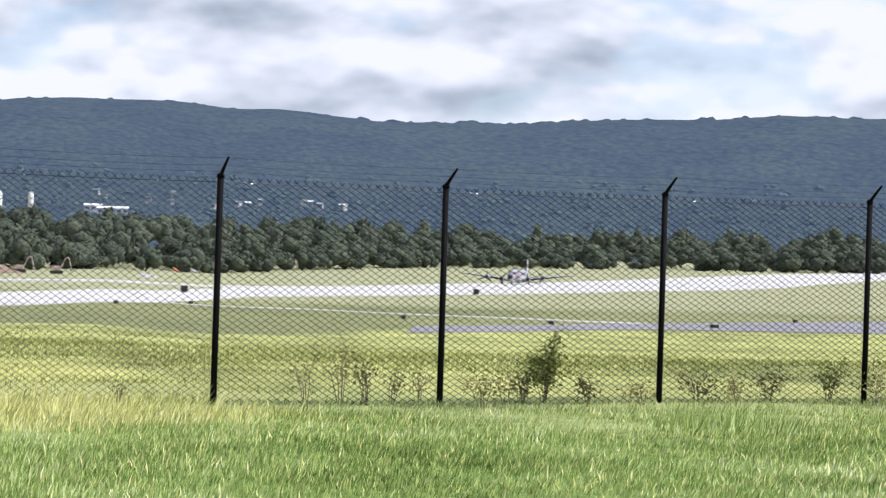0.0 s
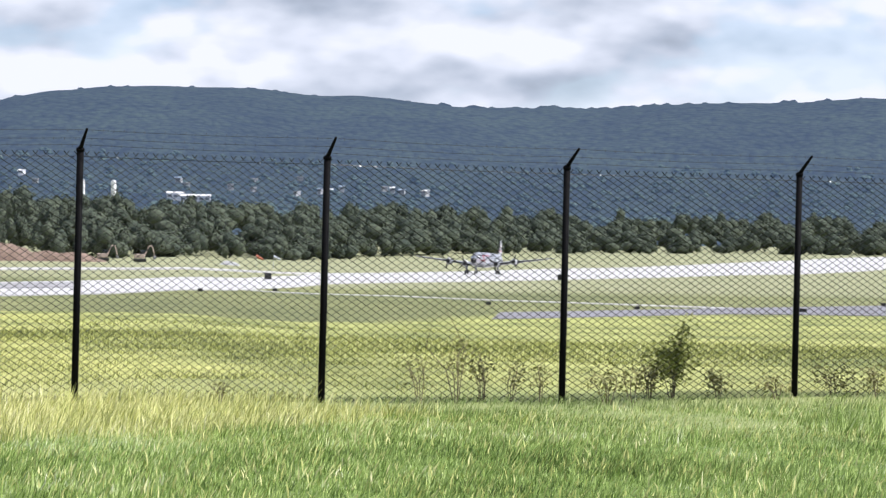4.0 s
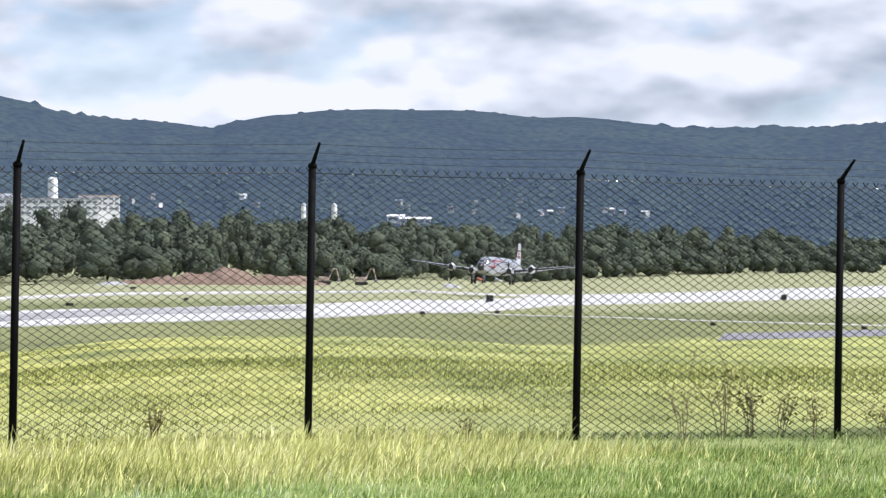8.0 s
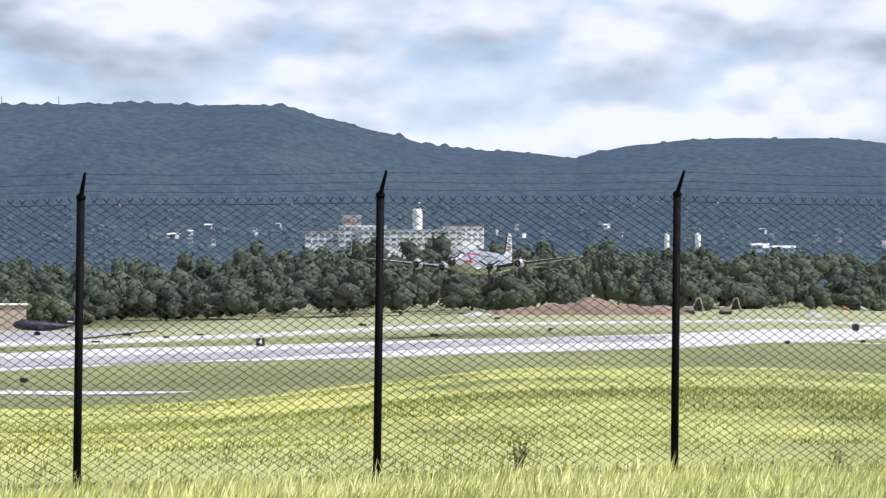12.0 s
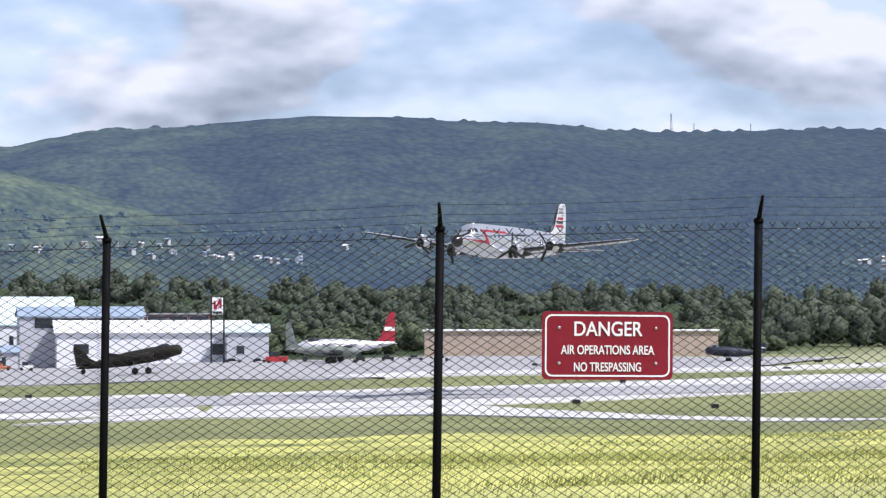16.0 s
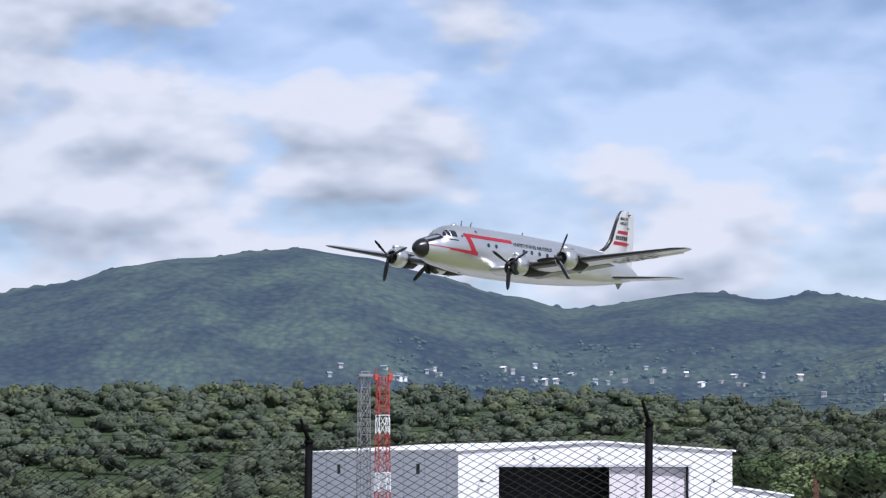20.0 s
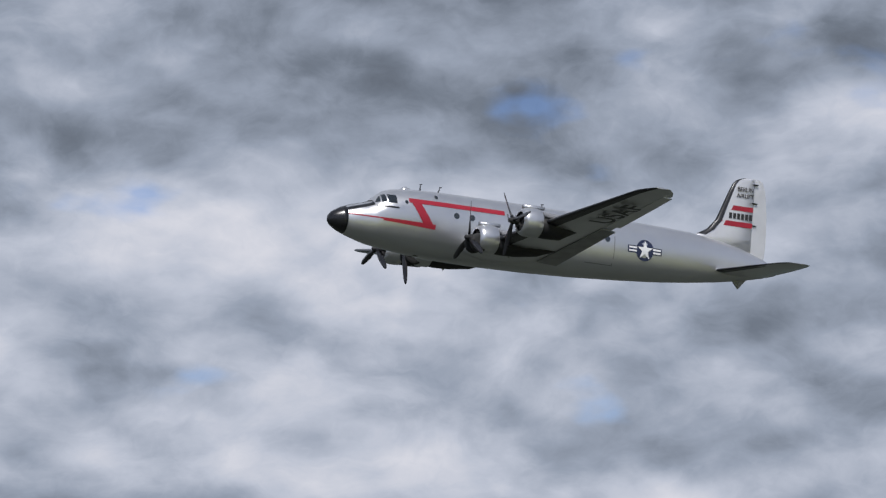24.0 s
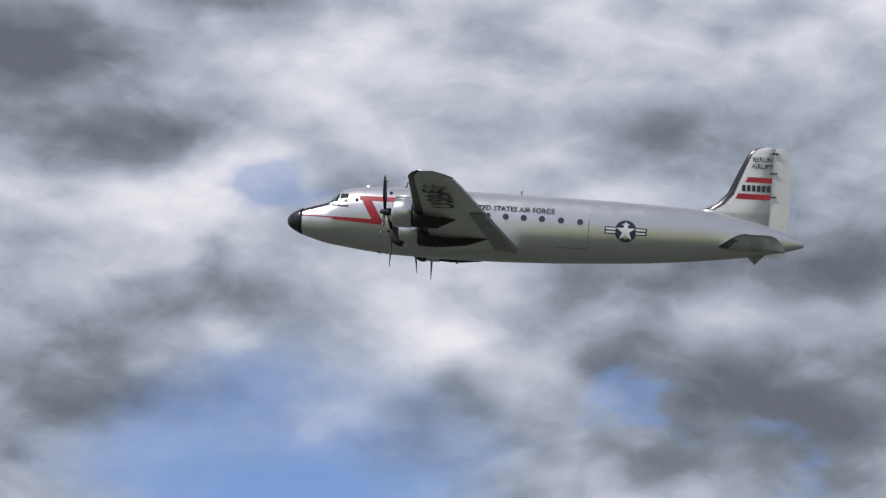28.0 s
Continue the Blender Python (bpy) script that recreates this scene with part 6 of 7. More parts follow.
cart("tow_tractor", "orange tow tractor on the apron", 655, 20.5, 4.4, 1.5, "orange")
cart("tow_tractor", "orange baggage tractor on the apron", 660, 20.85, 2.4, 1.2, "orange")
cart("ground_cart", "white ground power cart", 645, 20.05, 2.6, 1.8, "car_white")
cart("fuel_cart", "red fuel cart beside the parked aeroplanes", 640, 15.75, 4.4, 2.3, "cart_red")
cart("ground_cart", "dark tow cart by the terminal", 600, 10.9, 3.0, 1.3, "car_black")
for d, az, w, h, col, label in ((636, 14.0, 2.4, 1.4, "car_black", "dark tow tractor under the parked aeroplanes"), (628, 13.6, 3.0, 1.1, "alu_grey", "grey baggage trolley under the parked aeroplanes"), (640, 14.4, 1.8, 1.7, "soot", "black ground power unit between the parked aeroplanes"), (648, 16.5, 3.4, 0.9, "car_black", "low dark trolley beside the shed"), (650, 16.05, 2.6, 0.9, "car_black", "low dark trolley beside the shed"), (610, 13.2, 2.0, 1.0, "car_white", "white trolley beside the parked aeroplanes")):
    cart("ground_cart", label, d, az, w, h, col)


def taxi_sign(d, az, text, label):
    s = thing("taxiway_sign", label, "sign", "taxiway signs", m=stand(d, az))
    bm = bmesh.new()
    box(bm, (-0.62, -0.12, 0.2), (0.62, 0.12, 1.35), 0.03)
    part("panel", bm, M["gloss_black"], s)
    for x in (-0.4, 0.4):
        bm = bmesh.new()
        box(bm, (x - 0.05, -0.05, -0.3), (x + 0.05, 0.05, 0.2))
        part("leg", bm, M["alu_grey"], s)
    if text:
        part("lettering", lettering(text, 1.15, M["sign_white"]), None, s, "white number", pose(0, -0.13, 0.78, 90, 0, 0))


taxi_sign(472, 4.83, "4", "black taxiway sign with a white four")
taxi_sign(333, 27.87, "5", "black taxiway sign with a white five")
taxi_sign(585, -5.85, "", "black taxiway sign seen edge on")
taxi_sign(720, -11.2, "", "black taxiway sign beside the far runway")


def runway_light(d, az, w):
    s = thing("runway_light", "low dark runway light box in the grass", "light", "runway lights", m=stand(d, az))
    bm = bmesh.new()
    box(bm, (-w / 2, -0.2, 0.12), (w / 2, 0.2, 0.55), 0.04)
    part("housing", bm, M["gloss_black"], s)
    bm = bmesh.new()
    tube(bm, [(-w * 0.3, 0, -0.2), (-w * 0.3, 0, 0.2)], 0.05, 6)
    tube(bm, [(w * 0.3, 0, -0.2), (w * 0.3, 0, 0.2)], 0.05, 6)
    part("legs", bm, M["alu_grey"], s)


for d, az, w in ((505, 1.72, 1.2), (540, -0.33, 0.7), (490, -6.0, 0.7), (566, 5.9, 1.1), (548, 6.5, 1.0), (520, 7.75, 1.3), (341, 11.4, 0.9), (330, 9.0, 0.8), (420, 20.0, 0.9), (432, 10.6, 0.8), (452, -4.5, 0.7), (445, -9.9, 0.7), (430, -12.6, 0.7), (428, -15.5, 1.2), (470, -16.9, 0.7), (560, 12.0, 0.9), (585, 7.2, 1.6), (400, 22.5, 0.6), (395, 23.1, 0.6), (640, 3.0, 1.4), (690, 0.6, 1.2)):
    runway_light(d, az, w)


def wind_marker(d, az, h, mat, label):
    p = thing("marker_post", label, "marker", m=stand(d, az))
    bm = bmesh.new()
    tube(bm, [(0, 0, -0.4), (0, 0, h)], 0.05, 6)
    part("pole", bm, M["steel"], p)
    bm = bmesh.new()
    lofted(bm, [[(x, r * math.cos(k * math.tau / 8), h - 0.3 - x * 0.45 + r * math.sin(k * math.tau / 8)) for k in range(8)] for x, r in ((0.05, 0.45), (0.9, 0.38), (1.8, 0.25))])
    part("sock", bm, M[mat], p)


wind_marker(560, 24.45, 2.1, "orange", "red wind sock on a short pole")
wind_marker(800, -5.6, 3.2, "orange", "red wind sock on a pole by the far grass")
wind_marker(800, -5.95, 3.4, "steel", "pale marker on a pole by the far grass")


# ---- earth mounds and digger ----
def earth_mat():
    m = Mat("bare reddish earth", 0.95, spec=0.1)
    c = m.ramp(m.noise(0.5, 8, 0.7), (0.3, (0.16, 0.11, 0.085)), (0.7, (0.32, 0.235, 0.19)))
    m.color(c)
    m.bump(m.noise(1.5, 6), 0.7, 0.3)
    return m.m


M["earth"] = earth_mat()
M["gravel"] = paint("pale grey gravel", (0.42, 0.42, 0.43), 0.9, vary=0.2, scale=1.0)


def mound(label, d, az, w, h, depth, mat, seed):
    verts, faces = [], []
    nx, ny = 40, 14
    for j in range(ny + 1):
        for i in range(nx + 1):
            u, v = i / nx * 2 - 1, j / ny * 2 - 1
            f = max(0.0, 1 - abs(u) ** 2.2) * max(0.0, 1 - abs(v) ** 2)
            x, y = u * w / 2, v * depth / 2
            z = -0.3 + f * h * (0.78 + 0.5 * noise.noise((x * 0.12 + seed, y * 0.2, seed)) + 0.25 * noise.noise((x * 0.5, y * 0.5, seed)))
            verts.append((x, y, z))
    for j in range(ny):
        for i in range(nx):
            a = j * (nx + 1) + i
            faces.append((a, a + 1, a + nx + 2, a + nx + 1))
    ob = new("earth_mound", mesh_from("earth_mound", verts, faces, M[mat], True))
    ob.matrix_basis = stand(d, az)
    tagged(ob, label, "mound")


mound("long mound of reddish bare earth", 800, -1.25, 46, 4.6, 12, "earth", 1.3)
mound("low mound of reddish bare earth beside the first", 806, 0.2, 22, 2.2, 9, "earth", 4.1)
mound("pale grey gravel heap", 790, 0.95, 9, 1.5, 6, "gravel", 7.7)
mound("small grey gravel heap by the woods", 815, -5.05, 6, 1.7, 5, "gravel", 9.2)


def digger(d, az):
    g = thing("excavator", "dull tan excavator with raised arm by the earth mound", "excavator", m=stand(d, az))
    for y in (-1.0, 1.0):
        bm = bmesh.new()
        box(bm, (-1.6, y - 0.3, 0), (1.6, y + 0.3, 0.8), 0.2)
        part("track", bm, M["rubber"], g)
    bm = bmesh.new()
    box(bm, (-1.5, -1.1, 0.9), (1.2, 1.1, 2.0), 0.15)
    body = part("body", bm, M["tan"], g)
    bm = bmesh.new()
    box(bm, (0.1, -1.05, 2.0), (1.2, 0.0, 2.9), 0.1)
    part("cab", bm, M["window"], body)
    bm = bmesh.new()
    tube(bm, [(1.1, 0.3, 1.6), (2.2, 0.3, 3.9), (3.0, 0.3, 4.0)], [0.28, 0.24, 0.2], 6)
    tube(bm, [(3.0, 0.3, 4.0), (3.6, 0.3, 1.5)], [0.2, 0.15], 6)
    arm = part("arm", bm, M["tan"], g)
    bm = bmesh.new()
    box(bm, (3.2, -0.2, 0.7), (4.0, 0.8, 1.5), 0.15)
    part("bucket", bm, M["alu_grey"], arm)


digger(806, -3.4)
digger(812, -2.75)


# ---- town in the valley ----
def far_block(name, label, d, az, el_base, w, h, depth, wall, roof, floors, cols, face=0.0, sink=12.0):
    if name in ("low_hall", "white_house"):
        d1 = hill_distance(el_base + lift(az), bearing(az))
        w, h, depth, el_base, d, sink = w * d1 / d, h * 0.65 * d1 / d, depth * d1 / d, None, d1, 4.0
    x, y = placed(d, az)
    z = hill_z(d, bearing(az)) + 1.0 if el_base is None else EYE_Z + d * math.tan(radians(el_base + lift(az)))
    b = thing(name, label, "building", "town buildings", m=pose(x, y, z, 0, 0, bearing(az) + face))
    bm = bmesh.new()
    box(bm, (-w / 2, 0, -sink), (w / 2, depth, h), 0.1)
    part("wall", bm, M[wall], b)
    bm = bmesh.new()
    if roof.startswith("roof") and h < 7:
        gable_roof(bm, -w / 2, w / 2, 0, depth, h + 0.05, h * 0.35, 0.6, "x", 0.3)
    else:
        box(bm, (-w / 2 - 0.3, -0.3, h), (w / 2 + 0.3, depth + 0.3, h + 0.8), 0.1)
    part("roof", bm, M[roof], b)
    for i in range(floors):
        z0 = h * (i + 0.35) / floors
        n = max(1, cols)
        ww = w / n * 0.33
        bm = bmesh.new()
        box(bm, (-ww, -0.25, 0), (ww, 0.1, h / floors * 0.42))
        pane_me = finish(bm, "window", M["town_pane"])
        for k in range(n):
            part("window", pane_me, None, b, m=pose(-w / 2 + w * (k + 0.5) / n, 0, z0))
    return b


M["town_white"] = paint("white rendered wall", (0.80, 0.80, 0.82), 0.7, vary=0.06, scale=0.2)
M["town_pane"] = paint("dull far window glass", (0.22, 0.24, 0.27), 0.4, vary=0.2, scale=0.3)
M["town_grey"] = paint("weathered grey wall", (0.42, 0.43, 0.45), 0.8, vary=0.12, scale=0.2)
far_block("hospital_wing", "long white multi-storey building in the valley", 2050, 2.15, 0.40, 66, 10.5, 18, "town_white", "town_grey", 3, 16)
far_block("hospital_wing", "taller white block of the building in the valley", 2060, 3.0, 0.36, 30, 15.5, 18, "town_white", "town_white", 4, 8)
far_block("hospital_wing", "brick wing of the white building in the valley", 2080, 3.55, 0.5, 34, 7.5, 16, "town_white", "tan", 2, 8)
far_block("hospital_wing", "upper brick block of the building in the valley", 2085, 3.2, 0.8, 12, 6.5, 10, "tan", "town_grey", 1, 4)
far_block("hospital_wing", "low grey end wing of the white building", 2070, 1.2, 0.46, 26, 9.5, 15, "town_white", "tan", 3, 7)


def silo(d, az, el0, el1, r, label):
    x, y = placed(d, az)
    z0, z1 = EYE_Z + d * math.tan(radians(el0 + lift(az))), EYE_Z + d * math.tan(radians(el1 + lift(az)))
    s = thing("white_tower", label, "tower", m=pose(x, y, z0))
    bm = bmesh.new()
    lathe(bm, [(-20, r), (z1 - z0 - 0.8, r), (z1 - z0, r * 0.75)], 20, "z")
    part("shaft", bm, M["town_white"], s, smooth=False)
    bm = bmesh.new()
    lathe(bm, [(z1 - z0, r * 0.7), (z1 - z0 + 0.6, r * 0.3)], 16, "z")
    part("cap", bm, M["town_grey"], s)


silo(2055, 2.02, 0.5, 1.07, 3.1, "round white water tower above the hospital")
silo(1750, -2.92, 0.2, 0.60, 1.5, "slim white silo above the trees")
silo(1850, -2.38, 0.3, 0.60, 1.4, "short white silo above the trees")
far_block("low_hall", "long low white hall on the valley slope", 2000, 23.3, 1.30, 36, 7.5, 14, "town_white", "town_white", 1, 12)
far_block("low_hall", "white hall end on the valley slope", 2005, 24.05, 1.31, 13, 6.5, 12, "town_white", "town_white", 1, 5)
far_block("white_house", "cluster of white houses among trees", 1700, -4.35, 0.22, 16, 4.5, 10, "town_white", "roof_white", 1, 5)
far_block("white_house", "white house among trees", 1720, -4.0, 0.26, 9, 4.0, 8, "town_white", "roof_white", 1, 3)
rng = random.Random(5)
town = [(rng.uniform(1990, 2180), rng.uniform(-9, 7)) for k in range(34)] + [(1960 + 330 * rng.random() ** 1.5, rng.uniform(13.5, 37)) for k in range(60)] + [(rng.uniform(1990, 2060), rng.uniform(15.2, 19.2)) for k in range(22)]
for k, (d, az) in enumerate(town):
    d = hill_distance(max(0.42, wood_top(az)) + lift(az) + 0.05 + (0.30 if az > 8 else 0.35) * rng.random() ** 1.7, bearing(az))
    if 0.7 < az < 4.2:
        continue
    w = rng.uniform(2.4, 4.6)
    white = rng.random() < 0.2
    far_block("town_house", ("white" if white else "grey") + " house among the valley trees", d, az, None, w, rng.uniform(1.8, 3.0), rng.uniform(4, 6), "town_white" if white else "town_grey", rng.choice(("roof_white", "roof_blue", "town_grey", "town_grey")), 1, 2, rng.uniform(-40, 40), 4.0)
for az, el0, el1, w in ((9.85, 3.05, 3.52, 3.2), (9.45, 3.05, 3.34, 1.2), (8.46, 3.05, 3.34, 1.0), (-18.0, 2.5, 3.0, 2.0)):
    d = 4280
    x, y = polar(d, az)
    z0 = EYE_Z + d * math.tan(radians(el0))
    t = thing("hilltop_mast", "thin lattice radio mast on the wooded ridge", "mast", "hilltop masts", m=pose(x, y, z0, 0, 0, az + 15))
    hh = d * (math.tan(radians(el1)) - math.tan(radians(el0)))
    bm = bmesh.new()
    for j in range(4):
        cx, cy = (w / 2 if j in (0, 1) else -w / 2), (w / 2 if j in (0, 3) else -w / 2)
        tube(bm, [(cx, cy, 0), (cx * 0.4, cy * 0.4, hh)], 0.22, 4)
    for k in range(9):
        z = hh * (k + 0.5) / 9
        f = 1 - 0.6 * (k + 0.5) / 9
        tube(bm, [(-w / 2 * f, -w / 2 * f, z), (w / 2 * f, -w / 2 * f, z + hh / 18)], 0.15, 4)
    part("lattice", bm, M["steel"], t)


# ---- trees, woods, grass ----
def leaf_mat(name, lo, hi, glow=None, scale=0.8):
    m = Mat(name, 0.85, spec=0.15).world()
    f = m.math("ADD", m.math("MULTIPLY", m.noise(scale, 6, 0.7), 0.45), m.math("MULTIPLY", m.noise(scale * 7, 5, 0.75), 0.45))
    f = m.math("ADD", f, m.math("MULTIPLY", m.math("SUBTRACT", m.island(), 0.3), 0.25))
    m.color(m.ramp(f, (0.30, lo), (0.66, hi)))
    m.bump(m.noise(scale * 8, 5, 0.7), 0.9, 0.5)
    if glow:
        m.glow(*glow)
    return m.m


# haze over the woods is put into the base colour, with raised darks
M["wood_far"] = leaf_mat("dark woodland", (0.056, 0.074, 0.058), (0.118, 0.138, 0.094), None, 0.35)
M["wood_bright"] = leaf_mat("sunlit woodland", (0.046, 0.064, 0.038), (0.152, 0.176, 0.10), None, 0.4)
# the haze before these trees is put in as blue emission
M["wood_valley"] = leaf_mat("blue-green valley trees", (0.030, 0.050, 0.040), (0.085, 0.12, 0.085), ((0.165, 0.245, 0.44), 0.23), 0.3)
M["bark"] = paint("grey-brown bark", (0.09, 0.07, 0.05), 0.9, vary=0.3, scale=2.0)


def mesh_np(name, verts, tris, mat, smooth=False):
    me = bpy.data.meshes.new(name)
    nv, nt = len(verts), len(tris)
    me.vertices.add(nv)
    me.vertices.foreach_set("co", np.asarray(verts, np.float32).ravel())
    me.loops.add(nt * 3)
    me.loops.foreach_set("vertex_index", np.asarray(tris, np.int32).ravel())
    me.polygons.add(nt)
    me.polygons.foreach_set("loop_start", np.arange(0, nt * 3, 3, dtype=np.int32))
    me.polygons.foreach_set("loop_total", np.full(nt, 3, np.int32))
    if smooth:
        me.polygons.foreach_set("use_smooth", np.ones(nt, bool))
    me.materials.append(mat)
    me.update(calc_edges=True)
    me.validate()
    return me


def ico(sub):
    bm = bmesh.new()
    bmesh.ops.create_icosphere(bm, subdivisions=sub, radius=1.0)
    bm.verts.ensure_lookup_table()
    v = np.array([x.co[:] for x in bm.verts])
    f = np.array([[x.index for x in p.verts] for p in bm.faces])
    bm.free()
    return v, f


def crown_template(seed, lumps, sprays):
    """A broad uneven crown of ragged lumps with leaf sprays standing off them, about one unit wide and high."""
    rg = random.Random(seed)
    w0, g0 = ico(1)
    vs, fs, spots = [], [], []
    n = 0
    for k in range(lumps):
        a = k * 2.4 + rg.uniform(-0.5, 0.5)
        top = k >= lumps * 0.62
        rr = (rg.uniform(0.04, 0.14) if top else rg.uniform(0.20, 0.29))
        c = np.array([rr * math.cos(a), rr * math.sin(a), rg.uniform(0.10, 0.22) if top else rg.uniform(-0.18, 0.06)])
        s = rg.uniform(0.17, 0.25)
        d = np.array([1 + 0.45 * noise.noise((p[0] * 2.6 + seed, p[1] * 2.6 + k * 3, p[2] * 2.6)) + rg.uniform(-0.16, 0.16) for p in w0])
        vs.append(w0 * d[:, None] * s * (1, 1, 0.9) + c)
        fs.append(g0 + n)
        n += len(w0)
        spots.append((c, s))
    sv, sf = [], []
    for k in range(sprays):
        c, s = spots[k % lumps]
        u = np.array([rg.gauss(0, 1), rg.gauss(0, 1), rg.gauss(0.35, 1)])
        u /= np.linalg.norm(u)
        q = np.cross(u, (rg.gauss(0, 1), rg.gauss(0, 1), rg.gauss(0, 1)))
        q /= np.linalg.norm(q)
        r2 = np.cross(u, q)
        p = c + u * s * rg.uniform(0.88, 1.32) * (1, 1, 0.85)
        h = rg.uniform(0.022, 0.062)
        b = n + len(sv)
        sv += [p + q * h, p + r2 * h * 0.8 + u * 0.02, p - q * h, p - r2 * h * 0.7 - u * 0.02]
        sf += [(b, b + 1, b + 2), (b, b + 2, b + 3)]
    if sprays:
        vs.append(np.array(sv))
        fs.append(np.array(sf))
    return np.concatenate(vs), np.concatenate(fs)


CROWNS = [crown_template(k * 11 + 3, 5, 210) for k in range(9)]
CROWNS_FAR = [crown_template(k * 7 + 5, 4, 24) for k in range(5)]


def woods(name, label, spots, mat, forms=CROWNS):
    """Many crowns in one mesh: spots of x, y, foot, width, height."""
    vs, fs = [], []
    n = 0
    for k, (x, y, z, w, h) in enumerate(spots):
        v, f = forms[k % len(forms)]
        a = k * 2.4
        c, s = math.cos(a), math.sin(a)
        vv = np.empty_like(v)
        vv[:, 0] = (v[:, 0] * c - v[:, 1] * s) * w + x
        vv[:, 1] = (v[:, 0] * s + v[:, 1] * c) * w + y
        vv[:, 2] = (v[:, 2] + 0.42) * h + z
        vs.append(vv)
        fs.append(f + n)
        n += len(v)
    ob = new(name, mesh_np(name, np.concatenate(vs), np.concatenate(fs), mat, True))
    tagged(ob, label, "woods", kind="stuff")


def wood_edge(az):
    """Distance at which the woods begin."""
    if az < 0:
        return 830 + 480 * smooth01(-az / 15)
    return 830 + 30 * smooth01(az / 8)


rng = random.Random(11)
dark, bright, valley = [], [], []
for k in range(1080):
    az = rng.uniform(-20.5, 24)
    row = rng.random() ** 1.4
    d = wood_edge(az) + row * (260 if az < 8 else 480)
    x, y = placed(d, az)
    h = rng.uniform(9, 14) + 2.5 * smooth01((az + 4) / 5) + row * 3
    z = ground_z(x, y) + row * 8.5 * smooth01((9 - az) / 4) + 1.6 * smooth01(1 - abs(az - 3) / 5)
    if az > 8:
        h *= 0.72
    dark.append((x, y, z - 1.5, rng.uniform(9, 17) * (0.72 if az > 8 else 0.9), h * rng.uniform(0.8, 1.1)))
for k in range(1500):
    az = rng.uniform(22, 62)
    row = rng.random()
    d = 720 + row * 650
    x, y = placed(d, az)
    z = ground_z(x, y)
    (dark if rng.random() < 0.55 + 0.3 * row else bright).append((x, y, z - 1.5, rng.uniform(9, 16), rng.uniform(7.5, 12)))
for k in range(170):
    az = rng.uniform(8, 21)
    d = rng.uniform(745, 830)
    x, y = placed(d, az)
    bright.append((x, y, ground_z(x, y) - 1.5, rng.uniform(7, 12), rng.uniform(6, 11.5)))
for k in range(180):
    az = rng.uniform(-14, 12)
    d = rng.uniform(1450, 1950)
    x, y = placed(d, az)
    el = (0.20 if az < 10 else 0.28) + (d - 1450) / 500 * (0.25 if az < 10 else 0.4)
    (valley if az < 14 else bright).append((x, y, EYE_Z + d * math.tan(radians(el + lift(az))) - 13, rng.uniform(12, 20), rng.uniform(9, 14)))
for k in range(1500):
    az = rng.uniform(-18, 36)
    d = hill_distance(max(0.3, wood_top(az)) + lift(az) - 0.1 + 0.9 * rng.random() ** 1.3, bearing(az))
    x, y = placed(d, az)
    valley.append((x, y, hill_z(d, bearing(az)) - 3, rng.uniform(8, 15), rng.uniform(6, 10)))
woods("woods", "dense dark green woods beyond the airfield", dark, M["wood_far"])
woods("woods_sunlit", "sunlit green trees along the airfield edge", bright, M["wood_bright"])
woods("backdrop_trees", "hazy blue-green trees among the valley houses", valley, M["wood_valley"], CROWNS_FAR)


def leaf_crown(seed, clumps, leaf=0.42):
    """A crown of many small leaf clumps scattered over uneven lobes."""
    rg = np.random.RandomState(seed)
    lobes = [(rg.uniform(-0.34, 0.34), rg.uniform(-0.34, 0.34), rg.uniform(-0.2, 0.42), rg.uniform(0.2, 0.36)) for _ in range(9)]
    vs, ts = [], []
    for k in range(clumps):
        lx, ly, lz, lr = lobes[k % 9]
        u = rg.normal(size=3)
        u /= np.linalg.norm(u)
        c = np.array((lx, ly, lz)) + u * lr * rg.uniform(0.72, 1.06)
        a = rg.normal(size=3)
        a -= a.dot(u) * u * 0.6
        a /= np.linalg.norm(a)
        b = np.cross(u, a)
        s = leaf * rg.uniform(0.6, 1.3) / 10
        n = len(vs)
        for p, q in ((-1, -0.7), (0.2, -1), (1, 0.1), (0.3, 1), (-0.8, 0.6)):
            vs.append(c + (a * p + b * q) * s + u * rg.uniform(-0.3, 0.3) * s)
        ts += [(n, n + 1, n + 2), (n, n + 2, n + 3), (n, n + 3, n + 4)]
    return np.array(vs), np.array(ts)


M["leaf"] = leaf_mat("green leaves", (0.055, 0.095, 0.035), (0.24, 0.30, 0.14), None, 0.3)
M["leaf_dark"] = leaf_mat("dark green leaves", (0.03, 0.055, 0.022), (0.10, 0.145, 0.06), None, 0.3)


def tree(d, az, h, w, crown_me, label):
    t = thing("tree", label, "tree", "trees behind the apron", m=stand(d, az))
    bm = bmesh.new()
    tube(bm, [(0, 0, -0.5), (0.1, 0, h * 0.25), (0.05, 0.1, h * 0.62)], [0.34, 0.26, 0.08], 8)
    for k in range(5):
        a = k * 1.3
        tube(bm, [(0.05, 0, h * (0.24 + 0.06 * k)), (w * 0.16 * math.cos(a), w * 0.16 * math.sin(a), h * (0.42 + 0.06 * k)), (w * 0.27 * math.cos(a), w * 0.27 * math.sin(a), h * (0.55 + 0.05 * k))], [0.14, 0.09, 0.03], 5)
    part("trunk", bm, M["bark"], t)
    part("crown", crown_me, None, t, m=pose(0, 0, h * 0.58) @ Matrix.Diagonal((w, w, h * 0.72, 1)))


